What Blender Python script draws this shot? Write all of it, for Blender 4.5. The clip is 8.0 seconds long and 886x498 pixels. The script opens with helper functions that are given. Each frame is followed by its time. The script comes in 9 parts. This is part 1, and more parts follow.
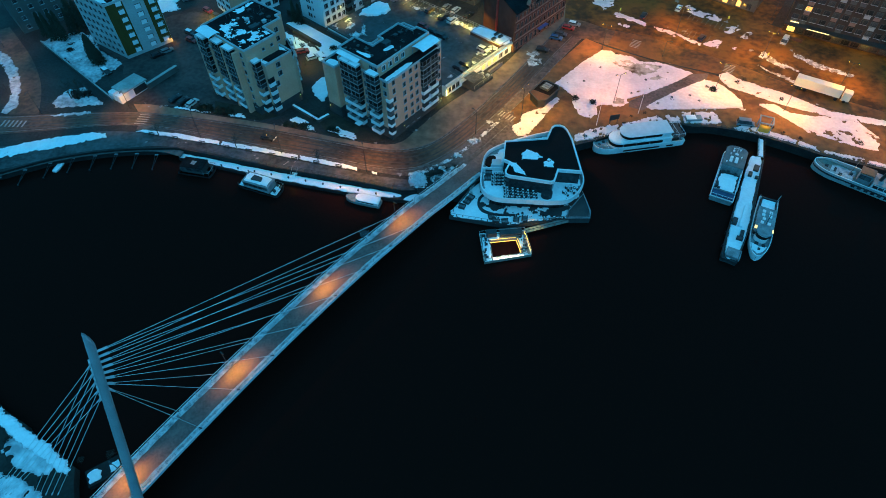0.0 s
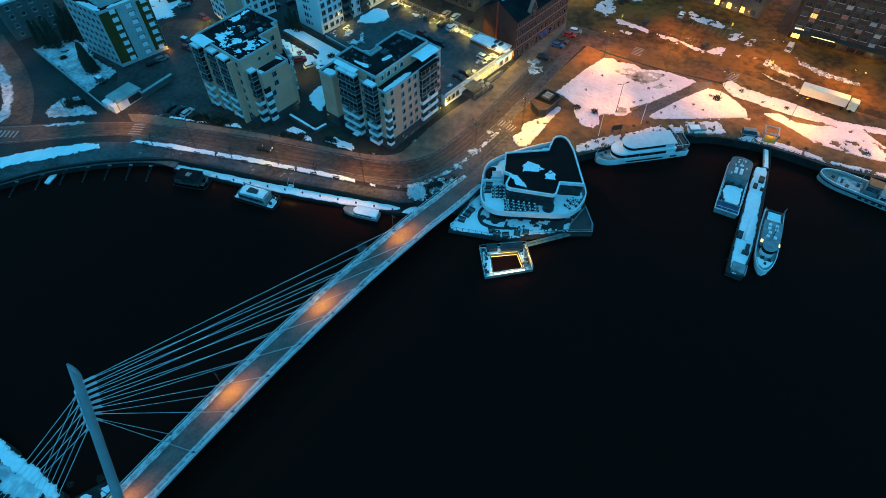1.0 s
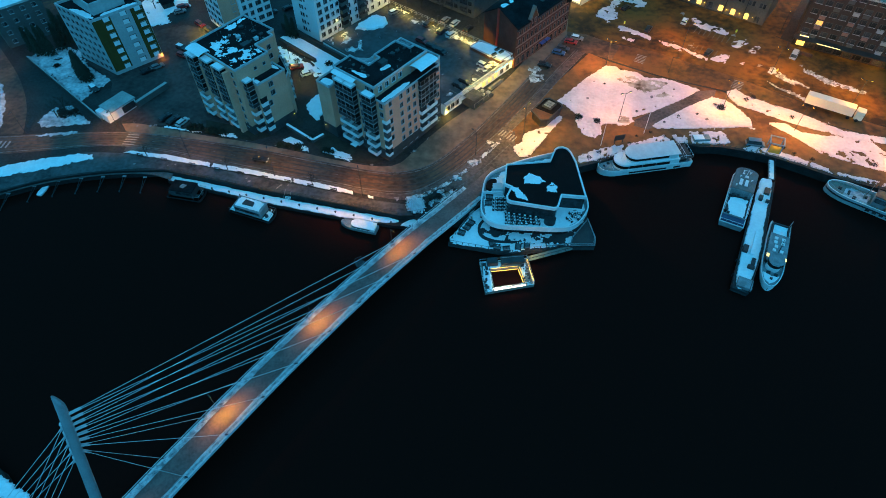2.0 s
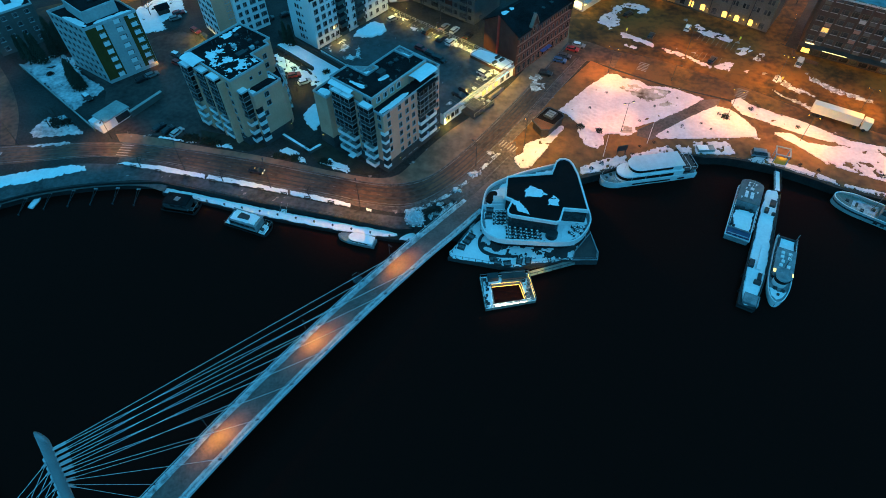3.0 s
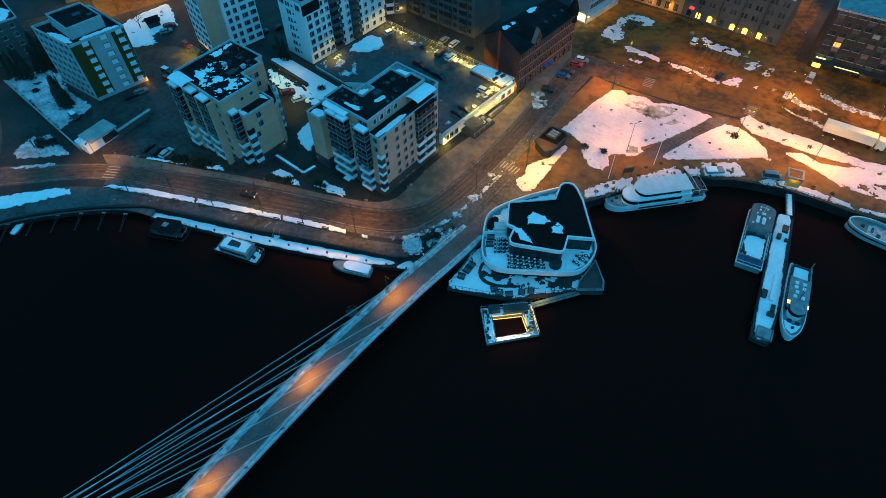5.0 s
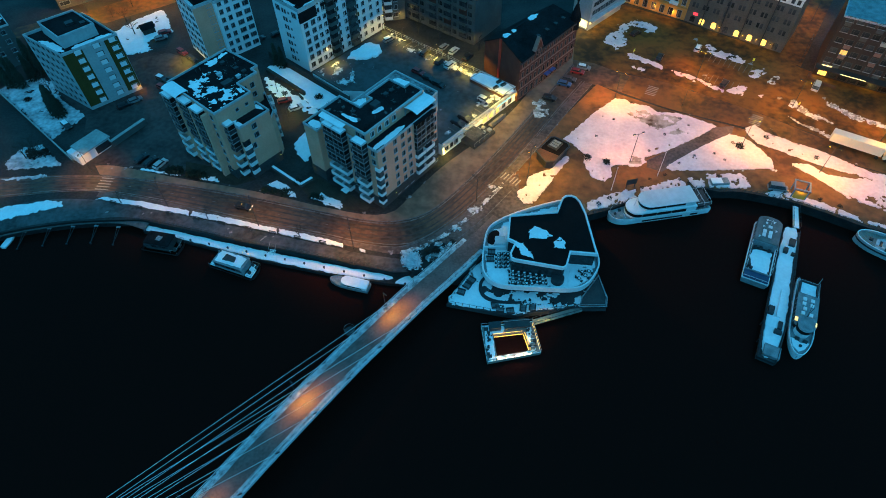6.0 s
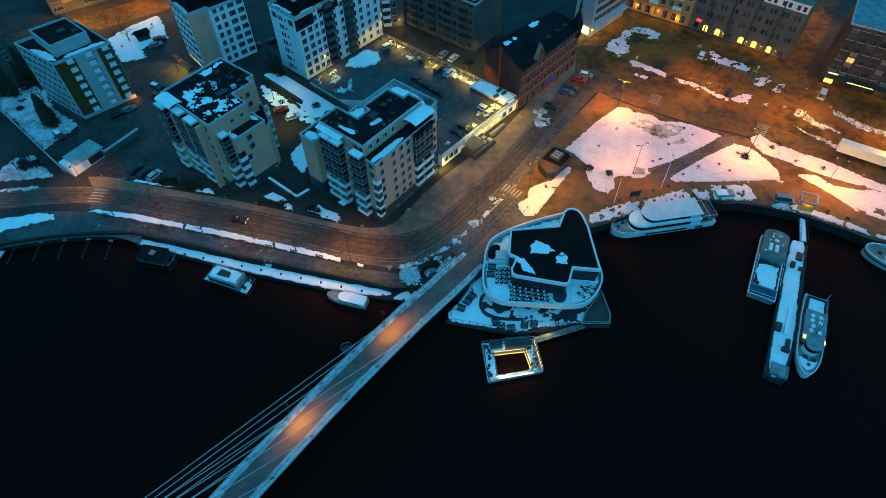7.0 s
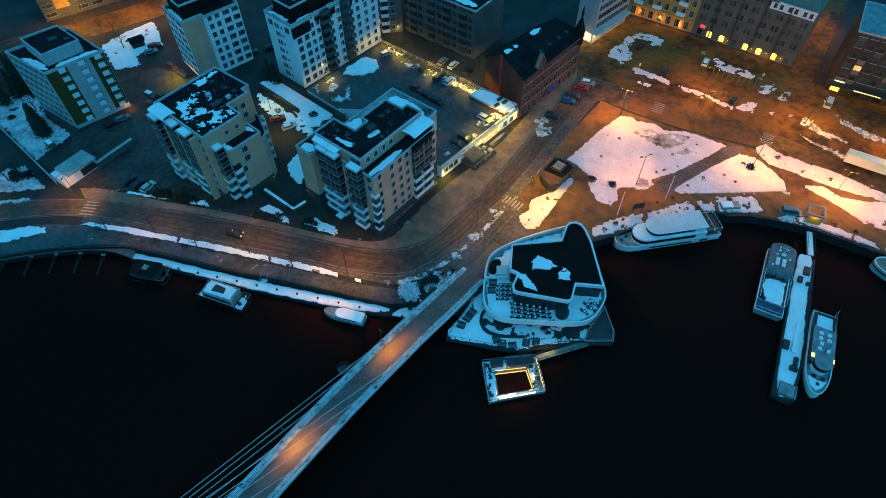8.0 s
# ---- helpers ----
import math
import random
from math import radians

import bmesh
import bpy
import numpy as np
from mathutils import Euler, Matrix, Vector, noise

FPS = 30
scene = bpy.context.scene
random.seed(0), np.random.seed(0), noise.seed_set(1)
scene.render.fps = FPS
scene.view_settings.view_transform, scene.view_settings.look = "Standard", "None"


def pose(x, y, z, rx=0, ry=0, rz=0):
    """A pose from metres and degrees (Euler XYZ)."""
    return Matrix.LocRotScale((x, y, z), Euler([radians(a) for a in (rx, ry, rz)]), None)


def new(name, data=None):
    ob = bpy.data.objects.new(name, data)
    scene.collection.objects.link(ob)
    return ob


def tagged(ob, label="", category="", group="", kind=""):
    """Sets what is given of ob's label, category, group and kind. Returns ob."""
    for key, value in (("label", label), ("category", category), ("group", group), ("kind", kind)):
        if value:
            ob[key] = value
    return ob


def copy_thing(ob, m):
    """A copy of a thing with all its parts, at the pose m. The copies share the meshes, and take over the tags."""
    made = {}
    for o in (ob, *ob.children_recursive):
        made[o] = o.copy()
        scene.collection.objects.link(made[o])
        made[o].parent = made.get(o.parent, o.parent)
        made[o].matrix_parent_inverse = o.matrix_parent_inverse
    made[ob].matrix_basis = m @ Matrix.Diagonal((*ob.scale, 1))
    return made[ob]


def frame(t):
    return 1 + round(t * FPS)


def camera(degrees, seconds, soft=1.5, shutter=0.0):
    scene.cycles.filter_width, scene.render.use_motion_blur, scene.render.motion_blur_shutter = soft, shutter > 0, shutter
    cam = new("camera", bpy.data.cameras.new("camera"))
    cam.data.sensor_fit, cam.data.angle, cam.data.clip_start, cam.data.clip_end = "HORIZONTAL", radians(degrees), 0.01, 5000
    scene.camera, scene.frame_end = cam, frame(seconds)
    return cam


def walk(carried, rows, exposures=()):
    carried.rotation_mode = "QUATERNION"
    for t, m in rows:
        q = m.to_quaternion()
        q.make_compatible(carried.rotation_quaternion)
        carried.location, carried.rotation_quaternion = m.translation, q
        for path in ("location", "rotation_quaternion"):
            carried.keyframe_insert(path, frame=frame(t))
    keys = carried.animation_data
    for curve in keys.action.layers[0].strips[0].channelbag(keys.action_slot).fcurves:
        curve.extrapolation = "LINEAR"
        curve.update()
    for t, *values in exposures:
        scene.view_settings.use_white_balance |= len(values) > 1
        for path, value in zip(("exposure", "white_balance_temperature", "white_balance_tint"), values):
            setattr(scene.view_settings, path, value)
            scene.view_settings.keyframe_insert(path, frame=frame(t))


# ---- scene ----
# ---- camera ----
cam = camera(73.0, 8.0, soft=0.92)
PATH = [
    (0, 0.000, 0.000, 120.000, 38.556, 0.321, -0.000),
    (0.5, 0.049, 2.405, 119.940, 38.550, 0.325, -0.016),
    (1, 0.098, 4.815, 119.877, 38.541, 0.329, -0.033),
    (1.5, 0.147, 7.228, 119.811, 38.529, 0.333, -0.049),
    (2.25, 0.219, 10.854, 119.706, 38.505, 0.340, -0.074),
    (3, 0.290, 14.490, 119.595, 38.475, 0.346, -0.098),
    (3.5, 0.338, 16.918, 119.517, 38.452, 0.350, -0.115),
    (4, 0.385, 19.350, 119.436, 38.425, 0.354, -0.131),
    (4.5, 0.431, 21.787, 119.352, 38.396, 0.358, -0.148),
    (5.25, 0.501, 25.448, 119.220, 38.346, 0.365, -0.172),
    (6, 0.569, 29.118, 119.082, 38.290, 0.371, -0.197),
    (6.5, 0.615, 31.569, 118.986, 38.249, 0.375, -0.213),
    (7, 0.660, 34.025, 118.887, 38.205, 0.379, -0.230),
    (7.5, 0.705, 36.484, 118.785, 38.158, 0.384, -0.246),
    (8, 0.749, 38.947, 118.680, 38.108, 0.388, -0.263),
]
walk(cam, [(t, pose(*p)) for t, *p in PATH], exposures=((0, 0.12), (8, -0.07)))

# ---- dusk sky ----
world = bpy.data.worlds.new("dusk_sky")
scene.world = world
world.use_nodes = True
wn = world.node_tree.nodes
wn["Background"].inputs["Color"].default_value = (0.040, 0.455, 0.85, 1)
wn["Background"].inputs["Strength"].default_value = 0.88
d = bpy.data.lights.new("dusk_glow", "SUN")
d.energy, d.color, d.angle = 0.7, (0.10, 0.52, 0.95), radians(50)
new("dusk_glow", d).matrix_world = pose(0, 0, 300, 38, 0, 15)

SODIUM = (1.0, 0.335, 0.010)
SQUARE = (1.0, 0.255, 0.006)
GOLD = (1.0, 0.305, 0.006)
HOT = (1.0, 0.50, 0.010)
AMBER = (1.0, 0.42, 0.03)
WARM = (1.0, 0.64, 0.10)
NEUTRAL = (1.0, 0.80, 0.42)
G = 2.6  # street level


# ---- materials ----
def mat(name, c1, c2, scale=0.4, rough=0.85, bump=0.0, metal=0.0, spec=0.3, fine=6.0, vary=0.0, sharp=0.0):
    """A surface whose colour wanders between c1 and c2 at two scales, with fine relief."""
    m = bpy.data.materials.new(name)
    m.use_nodes = True
    nt = m.node_tree
    N, L = nt.nodes, nt.links
    b = N["Principled BSDF"]
    co = N.new("ShaderNodeTexCoord")
    n1 = N.new("ShaderNodeTexNoise")
    n1.inputs["Scale"].default_value, n1.inputs["Detail"].default_value = scale, 5
    n2 = N.new("ShaderNodeTexNoise")
    n2.inputs["Scale"].default_value, n2.inputs["Detail"].default_value = fine, 3
    L.new(co.outputs["Object"], n1.inputs["Vector"])
    L.new(co.outputs["Object"], n2.inputs["Vector"])
    add = N.new("ShaderNodeMath")
    add.operation = "MULTIPLY_ADD"
    L.new(n2.outputs["Fac"], add.inputs[0])
    add.inputs[1].default_value = 0.75
    L.new(n1.outputs["Fac"], add.inputs[2])
    ramp = N.new("ShaderNodeMapRange")
    lo, hi = 0.62 + 0.18 * sharp, 1.12 - 0.17 * sharp
    ramp.inputs["From Min"].default_value, ramp.inputs["From Max"].default_value = lo, hi
    L.new(add.outputs[0], ramp.inputs["Value"])
    mix = N.new("ShaderNodeMix")
    mix.data_type = "RGBA"
    mix.inputs["A"].default_value, mix.inputs["B"].default_value = (*c1, 1), (*c2, 1)
    L.new(ramp.outputs["Result"], mix.inputs["Factor"])
    out = mix.outputs["Result"]
    if vary:
        info = N.new("ShaderNodeObjectInfo")
        hsv = N.new("ShaderNodeHueSaturation")
        mr = N.new("ShaderNodeMapRange")
        mr.inputs["To Min"].default_value, mr.inputs["To Max"].default_value = 1 - vary, 1 + vary
        L.new(info.outputs["Random"], mr.inputs["Value"])
        L.new(mr.outputs["Result"], hsv.inputs["Value"])
        L.new(out, hsv.inputs["Color"])
        out = hsv.outputs["Color"]
    L.new(out, b.inputs["Base Color"])
    b.inputs["Roughness"].default_value = rough
    b.inputs["Metallic"].default_value = metal
    b.inputs["Specular IOR Level"].default_value = spec
    if bump:
        bp = N.new("ShaderNodeBump")
        bp.inputs["Strength"].default_value, bp.inputs["Distance"].default_value = bump, 0.2
        L.new(add.outputs[0], bp.inputs["Height"])
        L.new(bp.outputs["Normal"], b.inputs["Normal"])
    return m


def glow(name, color, strength):
    m = bpy.data.materials.new(name)
    m.use_nodes = True
    b = m.node_tree.nodes["Principled BSDF"]
    b.inputs["Base Color"].default_value = (*color, 1)
    b.inputs["Emission Color"].default_value = (*color, 1)
    b.inputs["Emission Strength"].default_value = strength
    return m


M_ASPHALT = mat("asphalt", (0.010, 0.0100, 0.0095), (0.044, 0.042, 0.039), 0.12, 0.75, 0.15, fine=1.6)
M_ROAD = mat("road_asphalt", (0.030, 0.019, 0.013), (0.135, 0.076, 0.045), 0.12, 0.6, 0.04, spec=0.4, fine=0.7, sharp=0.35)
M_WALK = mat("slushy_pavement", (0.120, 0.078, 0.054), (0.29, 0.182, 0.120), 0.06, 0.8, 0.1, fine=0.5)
M_COURT = mat("wet_courtyard_asphalt", (0.020, 0.016, 0.015), (0.085, 0.068, 0.062), 0.10, 0.7, 0.1, fine=0.7)
M_PROM = mat("frosted_promenade_asphalt", (0.024, 0.0245, 0.025), (0.105, 0.105, 0.107), 0.10, 0.75, 0.1, fine=0.9)
# The next three ground colours have the orange lamplight put into them.
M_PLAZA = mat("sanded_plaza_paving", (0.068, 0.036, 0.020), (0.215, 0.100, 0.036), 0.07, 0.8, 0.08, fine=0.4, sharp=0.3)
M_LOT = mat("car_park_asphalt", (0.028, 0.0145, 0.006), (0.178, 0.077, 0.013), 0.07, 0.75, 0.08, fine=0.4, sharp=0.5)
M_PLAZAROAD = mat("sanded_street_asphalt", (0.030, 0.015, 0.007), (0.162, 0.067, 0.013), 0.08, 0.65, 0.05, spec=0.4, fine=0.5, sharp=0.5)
M_YARD = mat("yard_ground", (0.0150, 0.0150, 0.0130), (0.0390, 0.0375, 0.0330), 0.2, 0.9, 0.3, fine=1.7)
M_GRASS = mat("winter_grass", (0.018, 0.016, 0.011), (0.050, 0.042, 0.028), 0.5, 0.95, 0.5, fine=4)
M_SNOW = mat("snow", (0.80, 0.81, 0.83), (0.94, 0.95, 0.96), 0.35, 0.7, 0.3, fine=1.8, spec=0.2)
# Trodden snow with the lamps' pink cast put into its base colour.
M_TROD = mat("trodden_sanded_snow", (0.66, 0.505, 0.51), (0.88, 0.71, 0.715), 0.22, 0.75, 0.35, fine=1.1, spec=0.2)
M_THINS = mat("thin_snow_over_grass", (0.26, 0.27, 0.28), (0.66, 0.67, 0.69), 0.25, 0.8, 0.4, fine=1.0, spec=0.2)
M_DIRTY = mat("dirty_snow", (0.2700, 0.2520, 0.2430), (0.6480, 0.6480, 0.6570), 0.4, 0.8, 0.6, fine=1.4, sharp=1.0)
M_PAINT = mat("road_paint", (0.16, 0.15, 0.14), (0.42, 0.40, 0.37), 1.5, 0.7, fine=5)
M_STONE = mat("quay_granite", (0.008, 0.008, 0.008), (0.026, 0.025, 0.024), 0.5, 0.8, 0.4, fine=3)
M_CONC = mat("concrete", (0.26, 0.26, 0.25), (0.42, 0.41, 0.39), 0.3, 0.8, 0.15, fine=2)
M_DARK = mat("dark_metal", (0.018, 0.02, 0.022), (0.04, 0.042, 0.045), 1.0, 0.5, 0.0, spec=0.4)
M_STEEL = mat("painted_steel", (0.5060, 0.5170, 0.5280), (0.6600, 0.6710, 0.6820), 0.6, 0.45, 0.05, spec=0.5)
M_TRIM = mat("pale_flashing", (0.34, 0.35, 0.36), (0.54, 0.55, 0.56), 0.8, 0.45, 0.0, spec=0.5)
M_FELT = mat("roof_felt", (0.006, 0.0055, 0.006), (0.022, 0.020, 0.021), 0.25, 0.9, 0.2, fine=2.5, spec=0.08)
M_FROST = mat("frosted_roof_felt", (0.02, 0.02, 0.021), (0.42, 0.43, 0.44), 0.13, 0.9, 0.2, fine=1.2)
M_BLACK = mat("black_roof_membrane", (0.006, 0.005, 0.005), (0.011, 0.0095, 0.0095), 0.25, 0.8, 0.1, fine=2, spec=0.08)
M_BEIGE = mat("beige_render", (0.71, 0.305, 0.195), (0.84, 0.388, 0.262), 0.18, 0.9, 0.1, fine=2)
M_WHITE = mat("white_render", (0.72, 0.73, 0.74), (0.84, 0.85, 0.86), 0.15, 0.85, 0.08, fine=1.5)
M_PALE = mat("pale_grey_panel", (0.30, 0.31, 0.32), (0.40, 0.41, 0.42), 0.15, 0.8, 0.08, fine=1.5)
M_OFFW = mat("greyed_white_render", (0.34, 0.35, 0.35), (0.46, 0.47, 0.47), 0.15, 0.85, 0.08, fine=1.5)
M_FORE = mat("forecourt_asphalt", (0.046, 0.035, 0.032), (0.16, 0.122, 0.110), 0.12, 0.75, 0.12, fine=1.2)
M_GREYR = mat("grey_render", (0.075, 0.073, 0.069), (0.115, 0.112, 0.105), 0.2, 0.85, 0.1, fine=2)
M_GREEN = mat("olive_panel", (0.075, 0.045, 0.008), (0.105, 0.065, 0.014), 0.3, 0.8, 0.1, fine=2)
M_OCHRE = mat("ochre_render", (0.36, 0.19, 0.05), (0.48, 0.26, 0.08), 0.2, 0.85, 0.1, fine=2)
M_STONEW = mat("grey_stone_render", (0.080, 0.074, 0.063), (0.130, 0.120, 0.102), 0.2, 0.85, 0.15, fine=2)
M_BRICK = mat("red_brick", (0.075, 0.024, 0.016), (0.130, 0.048, 0.033), 0.3, 0.9, 0.3, fine=5)
M_BROWN = mat("brown_stone_cladding", (0.070, 0.034, 0.022), (0.115, 0.058, 0.038), 0.3, 0.8, 0.2, fine=3)
M_PLINTH = mat("dark_plinth", (0.0360, 0.0360, 0.0384), (0.0680, 0.0640, 0.0624), 0.4, 0.8, 0.2, fine=3)
M_COPPER = mat("verdigris_copper", (0.05, 0.11, 0.095), (0.10, 0.19, 0.16), 0.4, 0.6, 0.1, fine=2)
M_BOARDW = mat("wet_dark_planks", (0.06, 0.058, 0.055), (0.13, 0.125, 0.12), 0.6, 0.85, 0.2, fine=4)
M_WOOD = mat("weathered_planks", (0.16, 0.14, 0.12), (0.28, 0.25, 0.22), 0.6, 0.85, 0.2, fine=4)
M_FRAME = mat("window_frame_paint", (0.26, 0.26, 0.26), (0.36, 0.36, 0.36), 1.0, 0.5)
M_RAIL = mat("pale_balcony_panel", (0.70, 0.71, 0.72), (0.84, 0.85, 0.86), 0.7, 0.5)
M_SHIP = mat("white_ship_paint", (0.6710, 0.6710, 0.6832), (0.8784, 0.8784, 0.8784), 0.4, 0.4, 0.05, spec=0.5)
M_SHIPG = mat("grey_deck_paint", (0.1280, 0.1440, 0.1520), (0.3120, 0.3360, 0.3480), 0.5, 0.6, 0.05)
M_SLATE = mat("slate_grey_deck_coat", (0.08, 0.09, 0.095), (0.17, 0.185, 0.19), 0.5, 0.6, 0.05)
M_LEAF = mat("bare_twigs", (0.020, 0.018, 0.015), (0.055, 0.048, 0.038), 1.5, 0.9, vary=0.2)
M_SPRUCE = mat("spruce_needles", (0.010, 0.018, 0.012), (0.030, 0.045, 0.028), 1.0, 0.9, vary=0.2)
M_BARK = mat("bark", (0.03, 0.026, 0.022), (0.07, 0.06, 0.05), 2.0, 0.95, 0.4)
M_TYRE = mat("rubber", (0.012, 0.012, 0.012), (0.025, 0.025, 0.025), 3.0, 0.8)
M_RED = mat("red_paint", (0.42, 0.035, 0.025), (0.52, 0.06, 0.04), 1.0, 0.45)
M_YELLOW = mat("yellow_paint", (0.55, 0.33, 0.04), (0.66, 0.42, 0.07), 1.0, 0.5)
M_BLUE = mat("blue_awning_cloth", (0.03, 0.06, 0.20), (0.05, 0.10, 0.32), 1.0, 0.7)
M_VOID = mat("dark_loggia_glass", (0.005, 0.005, 0.005), (0.016, 0.015, 0.014), 0.7, 0.4, spec=0.12, vary=0.5)
M_GLASS = mat("dark_window_glass", (0.014, 0.016, 0.018), (0.085, 0.088, 0.092), 0.7, 0.15, spec=0.25, vary=0.6)
M_LIT = glow("lit_window", (1.0, 0.55, 0.14), 0.9)
M_SHOP = glow("lit_shop_window", (1.0, 0.62, 0.13), 1.9)
M_BRIGHT = glow("bright_shop_light", (1.0, 0.74, 0.32), 2.0)
M_BULB = glow("sodium_lamp_bulb", (1.0, 0.58, 0.06), 5.0)
M_WBULB = glow("white_lamp_bulb", (1.0, 0.70, 0.14), 3.0)
M_HEAD = glow("headlamp", (1.0, 0.85, 0.55), 3.0)

M_WATER = bpy.data.materials.new("river_water")
M_WATER.use_nodes = True
nt = M_WATER.node_tree
b = nt.nodes["Principled BSDF"]
b.inputs["Base Color"].default_value = (0.020, 0.0058, 0.0045, 1)
b.inputs["Roughness"].default_value = 0.12
b.inputs["IOR"].default_value = 1.33
b.inputs["Specular IOR Level"].default_value = 0.020
wv = nt.nodes.new("ShaderNodeTexNoise")
wv.inputs["Scale"].default_value, wv.inputs["Detail"].default_value = 0.9, 4
wb = nt.nodes.new("ShaderNodeBump")
wb.inputs["Strength"].default_value, wb.inputs["Distance"].default_value = 0.35, 0.25
wc = nt.nodes.new("ShaderNodeTexCoord")
nt.links.new(wc.outputs["Object"], wv.inputs["Vector"])
nt.links.new(wv.outputs["Fac"], wb.inputs["Height"])
nt.links.new(wb.outputs["Normal"], b.inputs["Normal"])


# ---- mesh helpers ----
def part(name, bm, material, parent=None, label="", smooth=False):
    """Links a bmesh as one mesh object, under parent if there is one."""
    me = bpy.data.meshes.new(name)
    bm.normal_update()
    bm.to_mesh(me)
    bm.free()
    for m in material if isinstance(material, (list, tuple)) else [material]:
        me.materials.append(m)
    if smooth:
        me.polygons.foreach_set("use_smooth", [True] * len(me.polygons))
    ob = new(name, me)
    ob.parent = parent
    if label:
        ob["label"] = label
    return ob


def same(ob, parent, m):
    """Another object on the same mesh, under parent at m."""
    o = new(ob.name.split(".")[0], ob.data)
    o.parent = parent
    o.matrix_local = m
    return o


def thing(name, m, label, category, group="", kind=""):
    e = new(name)
    e.empty_display_size = 0.5
    e.matrix_world = m
    return tagged(e, label, category, group, kind)


def box(bm, x0, y0, z0, x1, y1, z1, m=None, mi=0):
    vs = [bm.verts.new((x, y, z)) for z in (z0, z1) for y in (y0, y1) for x in (x0, x1)]
    if m is not None:
        for v in vs:
            v.co = m @ v.co
    for f in ((0, 2, 3, 1), (4, 5, 7, 6), (0, 1, 5, 4), (2, 6, 7, 3), (0, 4, 6, 2), (1, 3, 7, 5)):
        bm.faces.new([vs[i] for i in f]).material_index = mi
    return vs


def prism(bm, poly, z0, z1, top=True, bottom=False, mi=0):
    """Upright walls over a plan polygon (counter-clockwise), with a top if wanted."""
    lo = [bm.verts.new((x, y, z0)) for x, y in poly]
    hi = [bm.verts.new((x, y, z1)) for x, y in poly]
    n = len(poly)
    for i in range(n):
        bm.faces.new((lo[i], lo[(i + 1) % n], hi[(i + 1) % n], hi[i])).material_index = mi
    if top:
        bm.faces.new(hi).material_index = mi
    if bottom:
        bm.faces.new(lo[::-1]).material_index = mi


def area2(poly):
    return sum(a[0] * b[1] - b[0] * a[1] for a, b in zip(poly, poly[1:] + poly[:1]))


def ccw(poly):
    poly = [tuple(p[:2]) for p in poly]
    return poly if area2(poly) > 0 else poly[::-1]


def inset(poly, d):
    """The polygon moved inward by d, corner by corner."""
    out = []
    n = len(poly)
    for i in range(n):
        p, c, q = Vector(poly[i - 1]), Vector(poly[i]), Vector(poly[(i + 1) % n])
        a, b_ = (c - p).normalized(), (q - c).normalized()
        na, nb = Vector((-a.y, a.x)), Vector((-b_.y, b_.x))
        k = na + nb
        k = k / max(k.length_squared / 2, 0.3)
        out.append(tuple(c + k * d))
    return out


def rim(bm, poly, w, z0, z1):
    """A closed band of width w inside the plan polygon."""
    inn = inset(poly, w)
    n = len(poly)
    rings = [[bm.verts.new((x, y, z)) for x, y in p] for p, z in ((poly, z0), (poly, z1), (inn, z1), (inn, z0))]
    for a, b_ in zip(rings, rings[1:] + rings[:1]):
        for i in range(n):
            bm.faces.new((a[i], a[(i + 1) % n], b_[(i + 1) % n], b_[i]))


def tube(bm, a, b_, r0, r1=None, n=8, caps=True):
    """A tapered rod between two points."""
    a, b_ = Vector(a), Vector(b_)
    r1 = r0 if r1 is None else r1
    q = (b_ - a).to_track_quat("Z", "Y")
    rings = []
    for c, r in ((a, r0), (b_, r1)):
        rings.append([bm.verts.new(c + q @ Vector((r * math.cos(2 * math.pi * i / n), r * math.sin(2 * math.pi * i / n), 0))) for i in range(n)])
    for i in range(n):
        bm.faces.new((rings[0][i], rings[0][(i + 1) % n], rings[1][(i + 1) % n], rings[1][i]))
    if caps:
        bm.faces.new(rings[0][::-1])
        bm.faces.new(rings[1])


def ribbon(bm, left, right, z=None, thick=0.0):
    """A band between two polylines of (x, y, z)."""
    a = [bm.verts.new(p) for p in left]
    b_ = [bm.verts.new(p) for p in right]
    for i in range(len(a) - 1):
        bm.faces.new((b_[i], b_[i + 1], a[i + 1], a[i]))
    if thick:
        c = [bm.verts.new((p[0], p[1], p[2] - thick)) for p in left]
        d = [bm.verts.new((p[0], p[1], p[2] - thick)) for p in right]
        for i in range(len(a) - 1):
            bm.faces.new((a[i], a[i + 1], c[i + 1], c[i]))
            bm.faces.new((d[i], d[i + 1], b_[i + 1], b_[i]))
            bm.faces.new((c[i], c[i + 1], d[i + 1], d[i]))
        bm.faces.new((a[0], c[0], d[0], b_[0]))
        bm.faces.new((b_[-1], d[-1], c[-1], a[-1]))


def smoothed(pts, n=6, closed=False):
    """A Catmull-Rom curve through plan points."""
    P = [Vector(p[:2]) for p in pts]
    out = []
    m = len(P)
    for i in range(m if closed else m - 1):
        if closed:
            a, b_, c, d = P[i - 1], P[i], P[(i + 1) % m], P[(i + 2) % m]
        else:
            a, b_, c, d = P[max(i - 1, 0)], P[i], P[i + 1], P[min(i + 2, m - 1)]
        for k in range(n):
            t = k / n
            out.append(tuple(0.5 * (2 * b_ + (c - a) * t + (2 * a - 5 * b_ + 4 * c - d) * t * t + (3 * b_ - a - 3 * c + d) * t ** 3)))
    if not closed:
        out.append(tuple(P[-1]))
    return out


